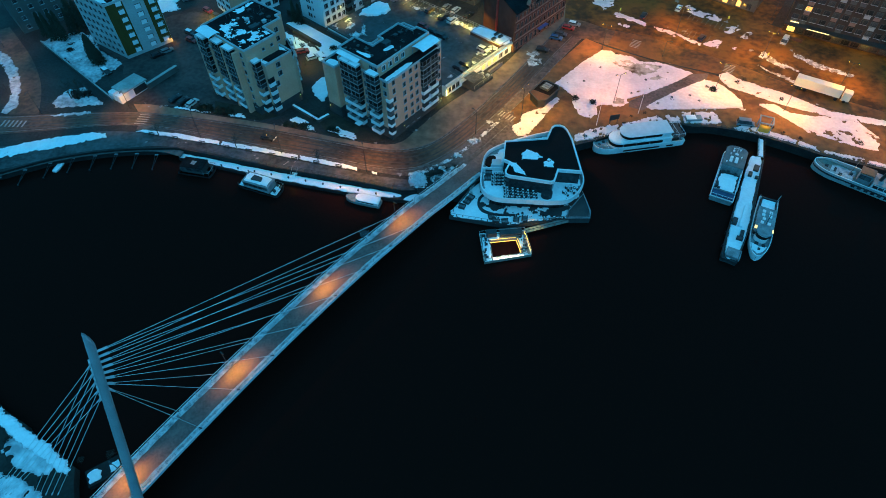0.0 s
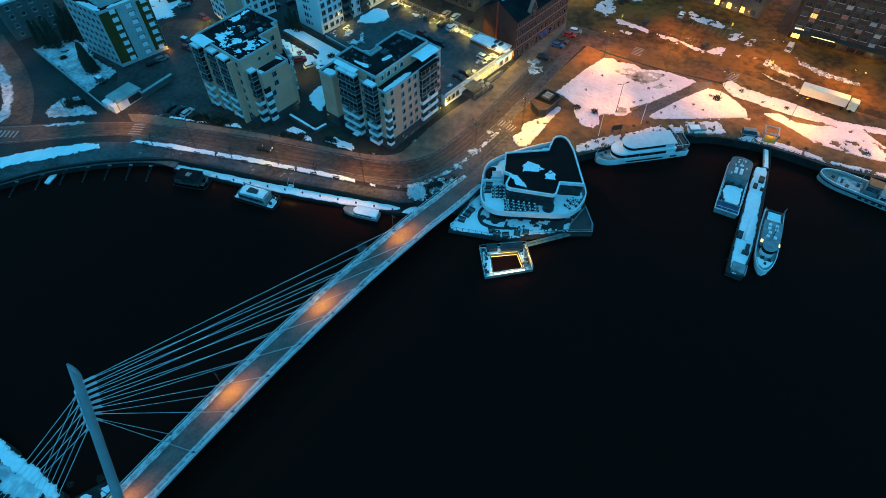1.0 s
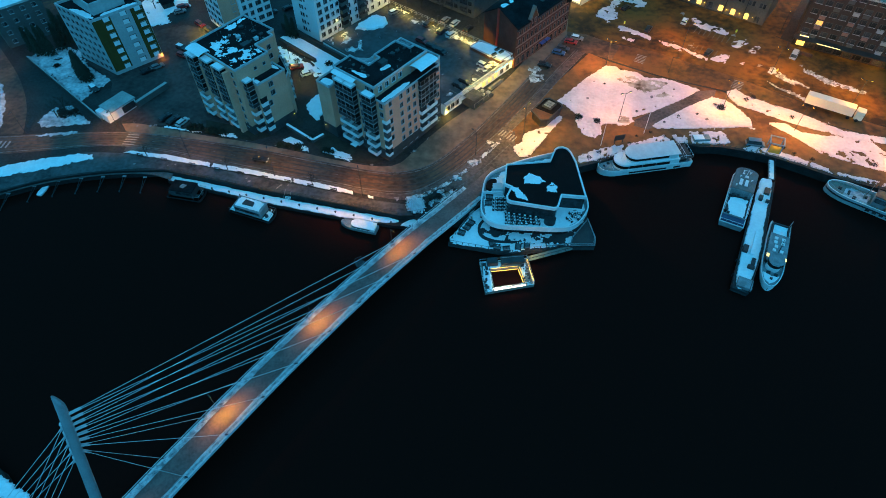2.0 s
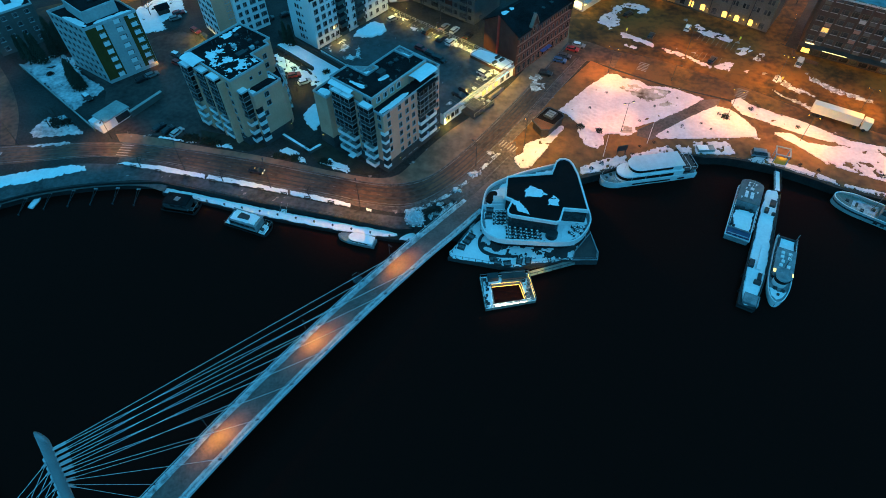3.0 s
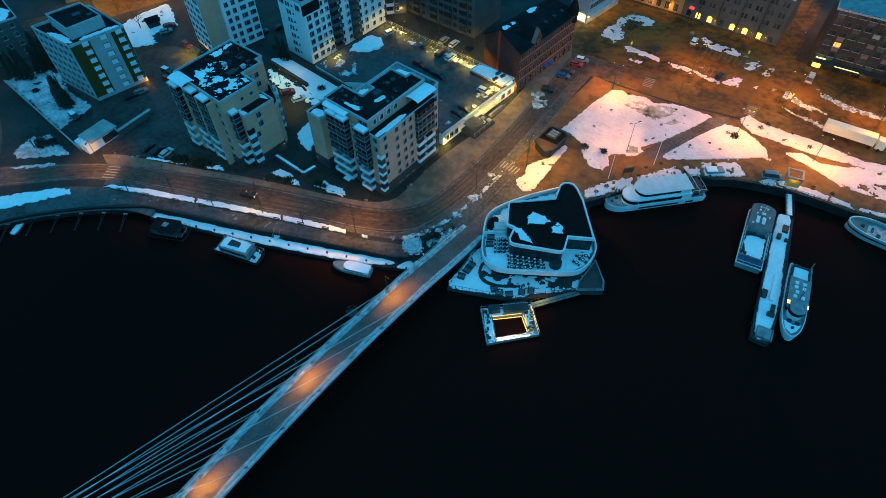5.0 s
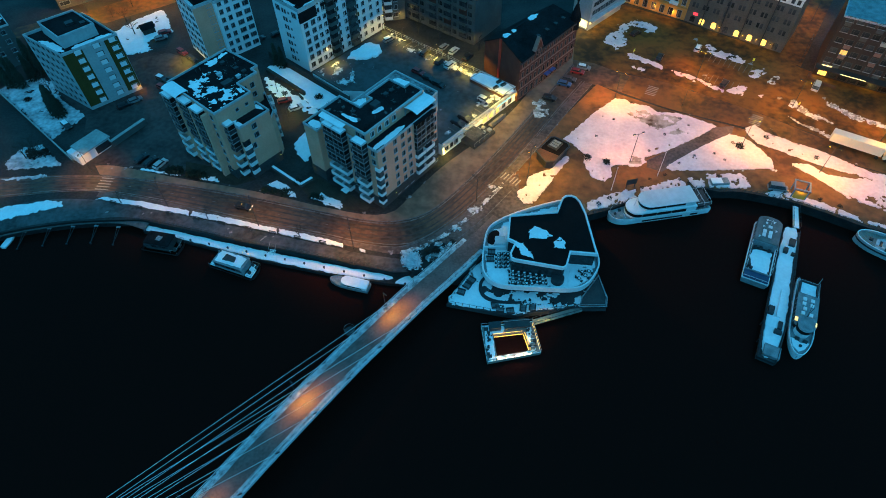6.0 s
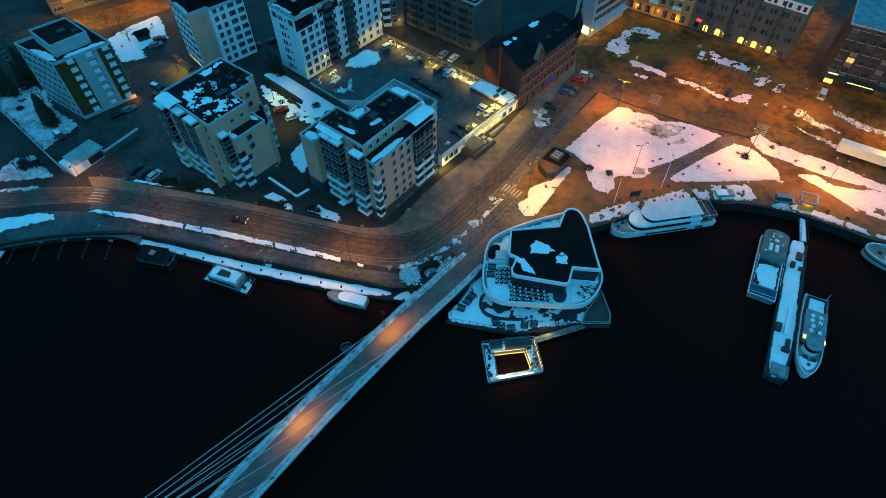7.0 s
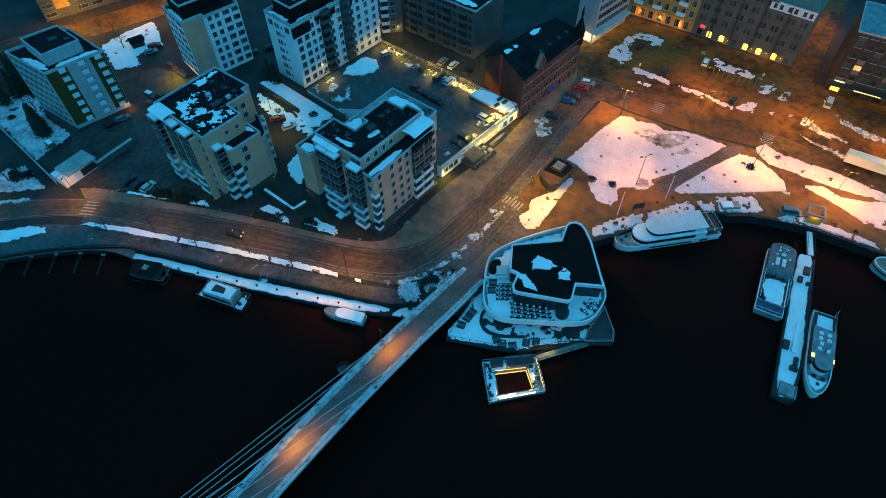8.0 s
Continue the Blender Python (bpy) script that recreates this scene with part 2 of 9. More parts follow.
def ragged(poly, step=0.8, amount=0.45, seed=0.0):
    """A plan outline with the uneven edge of melting snow."""
    poly = ccw(poly)
    out = []
    n = len(poly)
    for i in range(n):
        a, b_ = Vector(poly[i]), Vector(poly[(i + 1) % n])
        k = max(1, int((b_ - a).length / step))
        nv = Vector((b_.y - a.y, a.x - b_.x)).normalized()
        for j in range(k):
            p = a.lerp(b_, j / k)
            d = noise.noise((p.x * 0.5, p.y * 0.5, seed)) + 0.7 * noise.noise((p.x * 1.6, p.y * 1.6, seed + 9)) + 0.35 * noise.noise((p.x * 4.1, p.y * 4.1, seed + 5))
            out.append(tuple(p + nv * d * amount))
    return out


def snow(poly, z=G, h=0.16, amount=0.45, name="snow_patch", label="thin melting snow lying on the paving", material=None, step=0.45):
    """A low sheet of snow with a rounded ragged edge."""
    p = ragged(smoothed(ccw(poly), 3, closed=True), step, amount, seed=len(bpy.data.objects) * 0.37)
    bm = bmesh.new()
    rings = [[bm.verts.new((x, y, zz)) for x, y in q] for q, zz in ((p, z - 0.02), (inset(p, 0.10), z + h * 0.7), (inset(p, 0.28), z + h))]
    n = len(p)
    for a, b_ in zip(rings, rings[1:]):
        for i in range(n):
            bm.faces.new((a[i], a[(i + 1) % n], b_[(i + 1) % n], b_[i]))
    bm.faces.new(rings[-1])
    return tagged(part(name, bm, material or M_SNOW), label, "snow", kind="stuff")


def sheet(name, poly, z, material, label, category, kerb=0.0):
    """A level surface over a plan polygon, with a kerb down its edge if it stands proud."""
    bm = bmesh.new()
    prism(bm, ccw(poly), z - max(kerb, 0.02), z)
    return tagged(part(name, bm, material), label, category, kind="structure")


def lamp(parent, m, energy, color, radius=0.25, spot=None, blend=0.6):
    d = bpy.data.lights.new("lamp_light", "SPOT" if spot else "POINT")
    d.energy, d.color, d.shadow_soft_size = energy, color, radius
    if spot:
        d.spot_size, d.spot_blend = radians(spot), blend
    o = new("lamp_light", d)
    o.parent = parent
    o.matrix_local = m
    return o


def inside(poly, x, y):
    c = False
    n = len(poly)
    for i in range(n):
        (xa, ya), (xb, yb) = poly[i - 1], poly[i]
        if (ya > y) != (yb > y) and x < (xb - xa) * (y - ya) / (yb - ya) + xa:
            c = not c
    return c


def patchy(poly, z, thr=0.0, h=0.08, cell=0.3, scale=0.3, seed=0.0, material=None, name="snow_patch", label="broken patches of melting snow", parent=None, jit=0.8):
    """Melting snow in broken patches with holes, inside a plan polygon."""
    poly = [tuple(p[:2]) for p in poly]
    x0, x1 = min(p[0] for p in poly), max(p[0] for p in poly)
    y0, y1 = min(p[1] for p in poly), max(p[1] for p in poly)
    on = set()
    for i in range(int((x1 - x0) / cell) + 1):
        for j in range(int((y1 - y0) / cell) + 1):
            x, y = x0 + (i + 0.5) * cell, y0 + (j + 0.5) * cell
            v = noise.noise((x * scale, y * scale, seed)) + 0.5 * noise.noise((x * scale * 2.6, y * scale * 2.6, seed + 3)) + 0.3 * noise.noise((x * scale * 7, y * scale * 7, seed + 7))
            if v > thr and inside(poly, x + jit * (noise.noise((x * 0.7, y * 0.7, seed + 1)) + 0.5 * noise.noise((x * 2.3, y * 2.3, seed + 2))), y + jit * (noise.noise((x * 0.7, y * 0.7, seed + 5)) + 0.5 * noise.noise((x * 2.3, y * 2.3, seed + 6)))):
                on.add((i, j))
    if not on:
        return None
    corners = {}
    for i, j in on:
        for d in ((0, 0), (1, 0), (1, 1), (0, 1)):
            corners.setdefault((i + d[0], j + d[1]), []).append((i, j))
    index = {c: k for k, c in enumerate(corners)}
    verts = []
    for (i, j), cells in corners.items():
        x, y = x0 + i * cell, y0 + j * cell
        if len(cells) < 4:
            mx = sum(c[0] + 0.5 for c in cells) / len(cells) - i
            my = sum(c[1] + 0.5 for c in cells) / len(cells) - j
            k = 0.55 * cell * (1 + noise.noise((x * 3, y * 3, seed)))
            verts.append((x + mx * k, y + my * k, z - 0.02))
        else:
            verts.append((x, y, z + h * (1 + 0.6 * noise.noise((x * 0.9, y * 0.9, seed)))))
    me = bpy.data.meshes.new(name)
    me.from_pydata(verts, [], [[index[i + a, j + b_] for a, b_ in ((0, 0), (1, 0), (1, 1), (0, 1))] for i, j in on])
    me.materials.append(material or M_SNOW)
    ob = new(name, me)
    ob.parent = parent
    if parent is None:
        tagged(ob, label, "snow", kind="stuff")
    else:
        ob["label"] = label
        ob["kind"] = "stuff"
    return ob
# ---- river, ground, quay, roads ----
def resample(pts, n):
    P = [Vector(p[:2]) for p in pts]
    s = [0.0]
    for a, b_ in zip(P, P[1:]):
        s.append(s[-1] + (b_ - a).length)
    out, j = [], 0
    for i in range(n):
        d = s[-1] * i / (n - 1)
        while j < len(P) - 2 and s[j + 1] < d:
            j += 1
        k = (d - s[j]) / max(s[j + 1] - s[j], 1e-6)
        out.append(P[j].lerp(P[j + 1], k))
    return out


def at(p, z):
    return (p[0], p[1], z)


def band(name, left, right, z, material, label, category, n=60, kerb=0.02, kind="structure"):
    """A strip of ground between two lines."""
    bm = bmesh.new()
    a = resample(smoothed(left), n)
    b_ = resample(smoothed(right), n)
    ribbon(bm, [at(p, z) for p in a], [at(p, z) for p in b_], thick=kerb)
    return tagged(part(name, bm, material), label, category, kind=kind)


bm = bmesh.new()
for v in ((-1500, -1500), (1500, -1500), (1500, 1500), (-1500, 1500)):
    bm.verts.new((*v, 0))
bm.faces.new(bm.verts[:])
tagged(part("water", bm, M_WATER), "black still river water at dusk", "river", kind="structure")

PROM_EDGE = [(-77.6, 131.3), (-48, 123.2), (-24.2, 117.3), (-12, 114), (-5.5, 114)]
QUAY = [(37.8, 132.0), (43.8, 134.0), (53.1, 137.8), (68.4, 141.0), (73.8, 140.0), (79.7, 139.8), (89.5, 136.9), (94, 135), (100.3, 131.6), (108, 127), (122.6, 121)]
SHORE = [(-1500, 60), (-300, 85), (-160, 112)] + smoothed([(-125, 121.7), (-111.5, 127.6), (-96, 130.8), (-81.1, 131.5), (-77.6, 131.3)], 4) + PROM_EDGE[1:] + [(-1, 113.2), (3.5, 111.8), (9.5, 118), (13.4, 124), (19, 127.5)] + smoothed(QUAY, 3) + [(160, 104), (400, 10), (1500, -400)]
bm = bmesh.new()
prism(bm, SHORE + [(1500, 2500), (-1500, 2500)], -1.0, G, top=False, mi=1)
bm.faces.new([v for v in bm.verts if v.co.z > 0])
bm.faces.ensure_lookup_table()
bm.faces[-1].material_index = 0
tagged(part("ground", bm, [M_ASPHALT, M_STONE]), "dark damp asphalt ground with a granite quay edge", "ground", kind="structure")

bm = bmesh.new()
FAR_BANK = [(-300, 90), (-150, 78), (-110, 62), (-92.8, 52.4), (-83, 46.4), (-72.6, 39.8), (-70, 33), (-68, 20), (-90, 0), (-200, -60), (-400, -60)]
prism(bm, ccw(ragged(FAR_BANK[::-1], 3, 0.7)), -1.0, 2.2)
tagged(part("ground", bm, M_YARD), "dark rocky river bank with patchy snow", "river bank", kind="structure")
M_BANK = mat("wind_packed_snow", (0.36, 0.37, 0.39), (0.92, 0.93, 0.95), 0.16, 0.75, 0.5, fine=0.5, spec=0.2)
for poly, th, m in (([(-96, 53.6), (-93.3, 52.2), (-88.8, 49.9), (-83.8, 46.2), (-80.6, 45.0), (-77.7, 42.9), (-75.3, 41.0), (-73.3, 39.3), (-73.6, 37.9), (-75.6, 38.6), (-78.4, 40.0), (-82.0, 42.2), (-86.4, 44.6), (-91.5, 48.3), (-96, 50)], -0.95, M_SNOW), ([(-88.1, 46.1), (-82.0, 42.7), (-76.8, 40.6), (-76.9, 37.2), (-83.9, 39.3), (-88.8, 42.7)], -0.45, M_BANK), ([(-92, 40), (-86.3, 38.4), (-81.9, 37.4), (-76.1, 34.0), (-78, 31), (-92, 32)], -0.6, M_BANK), ([(-110, 60), (-96, 53.5), (-99, 49), (-112, 52)], -0.7, M_SNOW)):
    patchy(poly, 2.22, th, 0.4, 0.3, 0.16, poly[0][0], m, jit=0.5, label="deep uneven snow on the river bank")

SOUTH = [(-170, 135), (-130, 138.2), (-113.6, 140.2), (-102.5, 141.6), (-92.3, 141.5), (-76.6, 138.3), (-53.4, 131.6), (-30.2, 125.6), (-21.8, 123.2), (-10.9, 121.7), (-4.3, 124.2), (4.7, 131.9), (14.6, 144.1), (23, 155.4), (34.3, 172.6), (45, 188)]
NORTH = [(-170, 145), (-130, 146.5), (-116.9, 147.5), (-94.5, 147.9), (-77.2, 145.1), (-55.4, 140.3), (-31.3, 133.7), (-19.7, 130.7), (-11.3, 130.3), (-3, 133.8), (7.3, 145.2), (18.8, 161), (30, 177.6), (42.9, 197.9)]
FRONT = [(-97, 151.5), (-91.2, 151.4), (-78, 147.9), (-71.5, 146.2), (-55.8, 142.6), (-43.5, 139.2), (-31.4, 135.4), (-19.8, 132.6), (-13, 133.4), (-8.5, 139), (-0.1, 150), (12.4, 163), (23.2, 177), (34.5, 196), (45, 210)]
RA, RB = resample(smoothed(NORTH), 80), resample(smoothed(SOUTH), 80)
bm = bmesh.new()
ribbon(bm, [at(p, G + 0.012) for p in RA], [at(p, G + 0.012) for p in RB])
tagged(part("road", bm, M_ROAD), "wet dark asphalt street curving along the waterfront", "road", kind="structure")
M_TRACK = mat("wet_tyre_track", (0.022, 0.0145, 0.0105), (0.070, 0.046, 0.034), 0.5, 0.45, 0.05, spec=0.5, fine=3)
M_SLUSH = mat("slush_ridge", (0.045, 0.040, 0.037), (0.22, 0.20, 0.185), 0.35, 0.7, 0.3, fine=2.2)
for k0, k1, m, dz in ((0.05, 0.10, M_SLUSH, 0.03), (0.17, 0.24, M_TRACK, 0.006), (0.34, 0.41, M_TRACK, 0.006), (0.58, 0.65, M_TRACK, 0.006), (0.75, 0.82, M_TRACK, 0.006), (0.88, 0.92, M_SLUSH, 0.03)):
    bm = bmesh.new()
    l, r = [], []
    for i, (a, b_) in enumerate(zip(RA, RB)):
        w = 0.012 * noise.noise((i * 0.31, k0 * 30, 2.0))
        l.append(at(a.lerp(b_, k0 + w), G + 0.012 + dz))
        r.append(at(a.lerp(b_, k1 - w), G + 0.012 + dz))
    ribbon(bm, l, r)
    tagged(part("tyre_tracks" if m is M_TRACK else "slush_ridge", bm, m), "wet tyre tracks and slush ridges along the street", "slush", kind="stuff")

M_KERBP = mat("worn_lane_paint", (0.08, 0.075, 0.07), (0.26, 0.24, 0.22), 1.2, 0.8, fine=4)
marks = thing("lane_markings", pose(0, 0, G + 0.03), "short worn white lane dashes on the street", "road marking", kind="structure")
first = None
for i in range(27, 50, 2):
    p = RA[i].lerp(RB[i], 0.5)
    d = RA[i + 1].lerp(RB[i + 1], 0.5) - p
    m = pose(p.x, p.y, 0, 0, 0, math.degrees(math.atan2(d.y, d.x)))
    if first is None:
        bm = bmesh.new()
        box(bm, -0.6, -0.07, 0, 0.6, 0.07, 0.012)
        first = part("dash", bm, M_KERBP, marks)
        first.matrix_local = m
    else:
        same(first, marks, m)

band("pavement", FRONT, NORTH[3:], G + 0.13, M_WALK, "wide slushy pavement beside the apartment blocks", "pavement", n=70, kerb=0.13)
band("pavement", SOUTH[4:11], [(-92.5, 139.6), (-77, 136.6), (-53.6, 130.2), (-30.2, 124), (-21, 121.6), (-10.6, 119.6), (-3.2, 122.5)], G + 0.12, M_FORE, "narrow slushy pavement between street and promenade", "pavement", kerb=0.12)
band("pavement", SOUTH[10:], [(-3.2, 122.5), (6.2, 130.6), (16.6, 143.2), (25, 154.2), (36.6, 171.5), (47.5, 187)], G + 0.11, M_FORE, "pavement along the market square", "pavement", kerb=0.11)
band("promenade", [(-150, 131), (-125, 133), (-108, 138.4), (-93, 138.6), (-77, 135.4), (-53.6, 129), (-30.2, 122.8), (-20, 119.8), (-6, 117.4)], [(-150, 116), (-125, 123), (-108, 129.2), (-93, 131.6), (-77.6, 131.7), (-48, 123.6), (-24.2, 117.7), (-12, 114.4), (-5, 114.2)], G + 0.03, M_PROM, "dark asphalt promenade above the river", "promenade")

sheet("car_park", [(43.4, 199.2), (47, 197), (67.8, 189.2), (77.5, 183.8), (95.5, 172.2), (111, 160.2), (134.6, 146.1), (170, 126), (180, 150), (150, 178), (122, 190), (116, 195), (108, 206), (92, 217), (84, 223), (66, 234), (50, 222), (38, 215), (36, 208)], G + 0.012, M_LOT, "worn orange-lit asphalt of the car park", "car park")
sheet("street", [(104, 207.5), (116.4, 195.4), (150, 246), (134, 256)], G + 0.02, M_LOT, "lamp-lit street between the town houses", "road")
PLAZA = [(10, 119), (14, 125), (19, 128.2), (37.5, 132.9)] + [(x, y + 1.0) for x, y in QUAY[1:]] + [(150, 110), (160, 125), (134, 140), (108, 152.4), (87, 165.8), (68.5, 174), (55, 182), (49, 187), (36.6, 171.5), (25, 154.2), (16.6, 143.2), (6.2, 130.6), (-1, 123)]
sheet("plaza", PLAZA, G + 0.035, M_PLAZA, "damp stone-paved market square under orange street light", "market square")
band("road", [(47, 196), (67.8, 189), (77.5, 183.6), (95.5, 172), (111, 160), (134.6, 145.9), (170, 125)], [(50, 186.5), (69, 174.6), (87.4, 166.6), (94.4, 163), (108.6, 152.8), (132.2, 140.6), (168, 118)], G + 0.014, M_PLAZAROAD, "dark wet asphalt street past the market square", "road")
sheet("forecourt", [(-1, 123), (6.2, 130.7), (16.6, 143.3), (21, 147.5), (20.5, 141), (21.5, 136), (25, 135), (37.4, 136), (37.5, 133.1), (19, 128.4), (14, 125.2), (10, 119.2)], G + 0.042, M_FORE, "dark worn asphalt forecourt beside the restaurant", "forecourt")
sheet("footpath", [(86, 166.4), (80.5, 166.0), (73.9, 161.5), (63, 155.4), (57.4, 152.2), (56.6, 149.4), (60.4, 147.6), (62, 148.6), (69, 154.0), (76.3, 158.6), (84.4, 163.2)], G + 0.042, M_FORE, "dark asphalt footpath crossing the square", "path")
sheet("junction", [(30.5, 175.5), (36.6, 171.6), (47.5, 187), (56, 183), (60, 191), (50, 198), (43.4, 200.2), (42.9, 199)], G + 0.02, M_ROAD, "dark asphalt junction beside the brick building", "road")
sheet("courtyard", [(-124, 188), (-107, 172), (-102.5, 154), (-96, 152.2), (-72, 149.4), (-56, 146.4), (-62, 160), (-66, 172), (-74, 186), (-78, 200), (-92, 206), (-100, 203), (-106, 196), (-95, 186)], G + 0.014, M_COURT, "damp grey asphalt yard between the blocks", "yard")

EDGE = [(-10.6, 119.8), (-3.2, 122.7), (6.2, 130.8), (16.6, 143.4), (25, 154.4), (36.6, 171.7), (47.5, 187.2)]
M_KERB = mat("worn_kerb_granite", (0.05, 0.046, 0.042), (0.19, 0.18, 0.17), 1.2, 0.8, 0.2, fine=4)
for dx, dy, q in ((0, 0, EDGE), (2.6, -1.6, EDGE[:4]), (-2.1, 1.5, EDGE)):
    band("kerb", [(x + dx, y + dy) for x, y in q], [(x + dx + 0.14, y + dy - 0.1) for x, y in q], G + 0.135, M_KERB, "narrow pale granite kerb line", "kerb", n=50, kerb=0.1)
q = SOUTH[2:11]
band("kerb", [(x, y + 0.12) for x, y in q], [(x, y - 0.1) for x, y in q], G + 0.135, M_KERB, "narrow pale granite kerb line", "kerb", n=70, kerb=0.1)
q = NORTH[3:]
band("kerb", [(x - 0.05, y + 0.12) for x, y in q], [(x + 0.05, y - 0.1) for x, y in q], G + 0.145, M_KERB, "narrow pale granite kerb line", "kerb", n=80, kerb=0.1)

# lower snow-covered mooring ledge along the promenade
LEDGE_OUT = [(-77.4, 128.9), (-66.4, 125.6), (-47.3, 119.8), (-29.2, 115.2), (-13.2, 111.9), (-6.1, 111.4)]
bm = bmesh.new()
prism(bm, ccw(LEDGE_OUT + [(-5.2, 114.3), (-12, 114.2), (-24.2, 117.6), (-48, 123.5), (-77.5, 131.6)]), -1.0, 1.0)
tagged(part("mooring_ledge", bm, M_STONE), "low granite mooring ledge at the foot of the promenade wall", "quay", kind="structure")
snow([(-77, 129.2), (-66.3, 126), (-47.3, 120.2), (-29.2, 115.6), (-16, 112.9), (-12.2, 113.9), (-24.2, 117.0), (-48, 122.9), (-77.2, 131.0)], 1.0, 0.22, 0.22, label="untouched snow along the mooring ledge")
snow([(-11.5, 111.9), (-6.5, 111.6), (-5.6, 113.9), (-9, 114.0)], 1.0, 0.2, 0.2, label="untouched snow along the mooring ledge")

# timber boardwalk on posts, with mooring booms
bm = bmesh.new()
o = smoothed([(-140, 113), (-125.1, 121.3), (-111.5, 127.2), (-96.4, 130.4), (-84, 130.9), (-76.4, 128.6)], 5)
i_ = smoothed([(-142, 116), (-126.2, 124.0), (-112.2, 129.9), (-96.8, 133.2), (-83.6, 133.6), (-76.0, 131.2)], 5)
ribbon(bm, [at(p, 1.9) for p in i_], [at(p, 1.9) for p in o], thick=0.25)
tagged(part("boardwalk", bm, M_BOARDW), "weathered timber boardwalk curving along the shore", "boardwalk", kind="structure")
for k, (x, y) in enumerate(((-125.6, 121.0), (-119.7, 124.0), (-113.7, 126.8), (-107.8, 128.8), (-101.8, 129.8), (-95.9, 130.4), (-89.9, 130.6), (-84, 130.1))):
    boom = thing("mooring_boom", pose(x, y, 1.3, 0, 0, -96 + k * 0.5), "thin dark mooring boom floating off the boardwalk", "mooring boom", "mooring booms")
    bm = bmesh.new()
    tube(bm, (0, 0.4, 0.0), (5.0, 0, -1.0), 0.06)
    tube(bm, (0, -0.4, 0.0), (5.0, 0, -1.0), 0.06)
    tube(bm, (2.2, 0.22, -0.44), (2.2, -0.22, -0.44), 0.05)
    part("beam", bm, M_DARK, boom)
    bm = bmesh.new()
    tube(bm, (5.0, 0, -1.35), (5.0, 0, -0.85), 0.22)
    part("float", bm, M_DARK, boom)
    bm = bmesh.new()
    box(bm, -0.2, -0.5, -0.05, 0.3, 0.5, 0.1)
    part("step_plate", bm, M_SHIPG, boom)

# snow on square, verges and strips
PLAZA_SNOW = [
    [(35, 161.2), (45.9, 173.2), (53.4, 179.9), (56.6, 179.1), (58.2, 177.3), (62.9, 176.2), (65, 173.2), (71.2, 172.6), (74, 171.0), (81.3, 166.5), (73.9, 161.5), (63, 155.4), (57.1, 153.3), (55.4, 150.1), (51.8, 150.2), (48.1, 150.2), (46.6, 149.4), (46.7, 146.3), (44, 143.8), (40.6, 145.8), (39.5, 151), (39.9, 155.2), (37.4, 159)],
    [(61.5, 149.4), (63.2, 147.9), (77.6, 147.9), (91.5, 148.5), (92.4, 151.5), (89.5, 158.6), (87.3, 161.6), (83.4, 163), (76.3, 159.2), (69, 154.6)],
    [(88.6, 163.4), (88.8, 165.6), (92.0, 167.1), (94.2, 163.9), (97.7, 161.5), (101.1, 159.1), (105.5, 156.8), (109.6, 153.8), (117.6, 146.9), (132.7, 142.2), (145, 134), (143, 131.5), (131.5, 139.6), (117.8, 143.2), (104.6, 149.4), (90.3, 158.9)],
    [(95.8, 151.1), (101.6, 150.3), (105.4, 146.2), (110, 144.8), (118.5, 144.2), (124.2, 141.4), (127.2, 134.4), (124.1, 128.8), (119.1, 130.3), (113.8, 133.2), (107.1, 137), (105, 140.4), (101.5, 144.8)],
    [(20.0, 138.6), (19.9, 140.6), (22.4, 142.4), (23.4, 146.2), (26.4, 147.6), (29.5, 148.9), (34.7, 154.3), (36.2, 153.4), (31.7, 147.0), (27.4, 140.6), (25.4, 138.2), (24.0, 135.8), (21.2, 136.0)],
    [(85.3, 139.4), (89.8, 140.6), (98.3, 136.7), (108.9, 129.6), (124, 123.4), (123, 121.8), (108.3, 128.2), (100.7, 132.4), (93.7, 136), (86.1, 138.3)],
]
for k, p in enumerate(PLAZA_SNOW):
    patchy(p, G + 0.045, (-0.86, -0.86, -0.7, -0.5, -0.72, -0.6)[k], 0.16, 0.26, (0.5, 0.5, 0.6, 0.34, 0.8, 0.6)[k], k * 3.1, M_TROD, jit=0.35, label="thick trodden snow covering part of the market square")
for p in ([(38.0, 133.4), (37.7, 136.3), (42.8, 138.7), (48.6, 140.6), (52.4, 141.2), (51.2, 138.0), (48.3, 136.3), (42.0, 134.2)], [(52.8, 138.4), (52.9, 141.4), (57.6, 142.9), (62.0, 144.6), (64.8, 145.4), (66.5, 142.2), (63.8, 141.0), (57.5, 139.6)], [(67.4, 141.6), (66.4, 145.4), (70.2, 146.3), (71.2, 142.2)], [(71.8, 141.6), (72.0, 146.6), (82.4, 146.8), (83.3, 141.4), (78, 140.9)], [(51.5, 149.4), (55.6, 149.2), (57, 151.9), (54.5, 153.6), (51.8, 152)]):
    patchy(p, G + 0.045, -0.5, 0.16, 0.25, 0.4, p[0][0], M_TROD, label="trodden dirty snow along the quay edge, lamp-tinted pink")
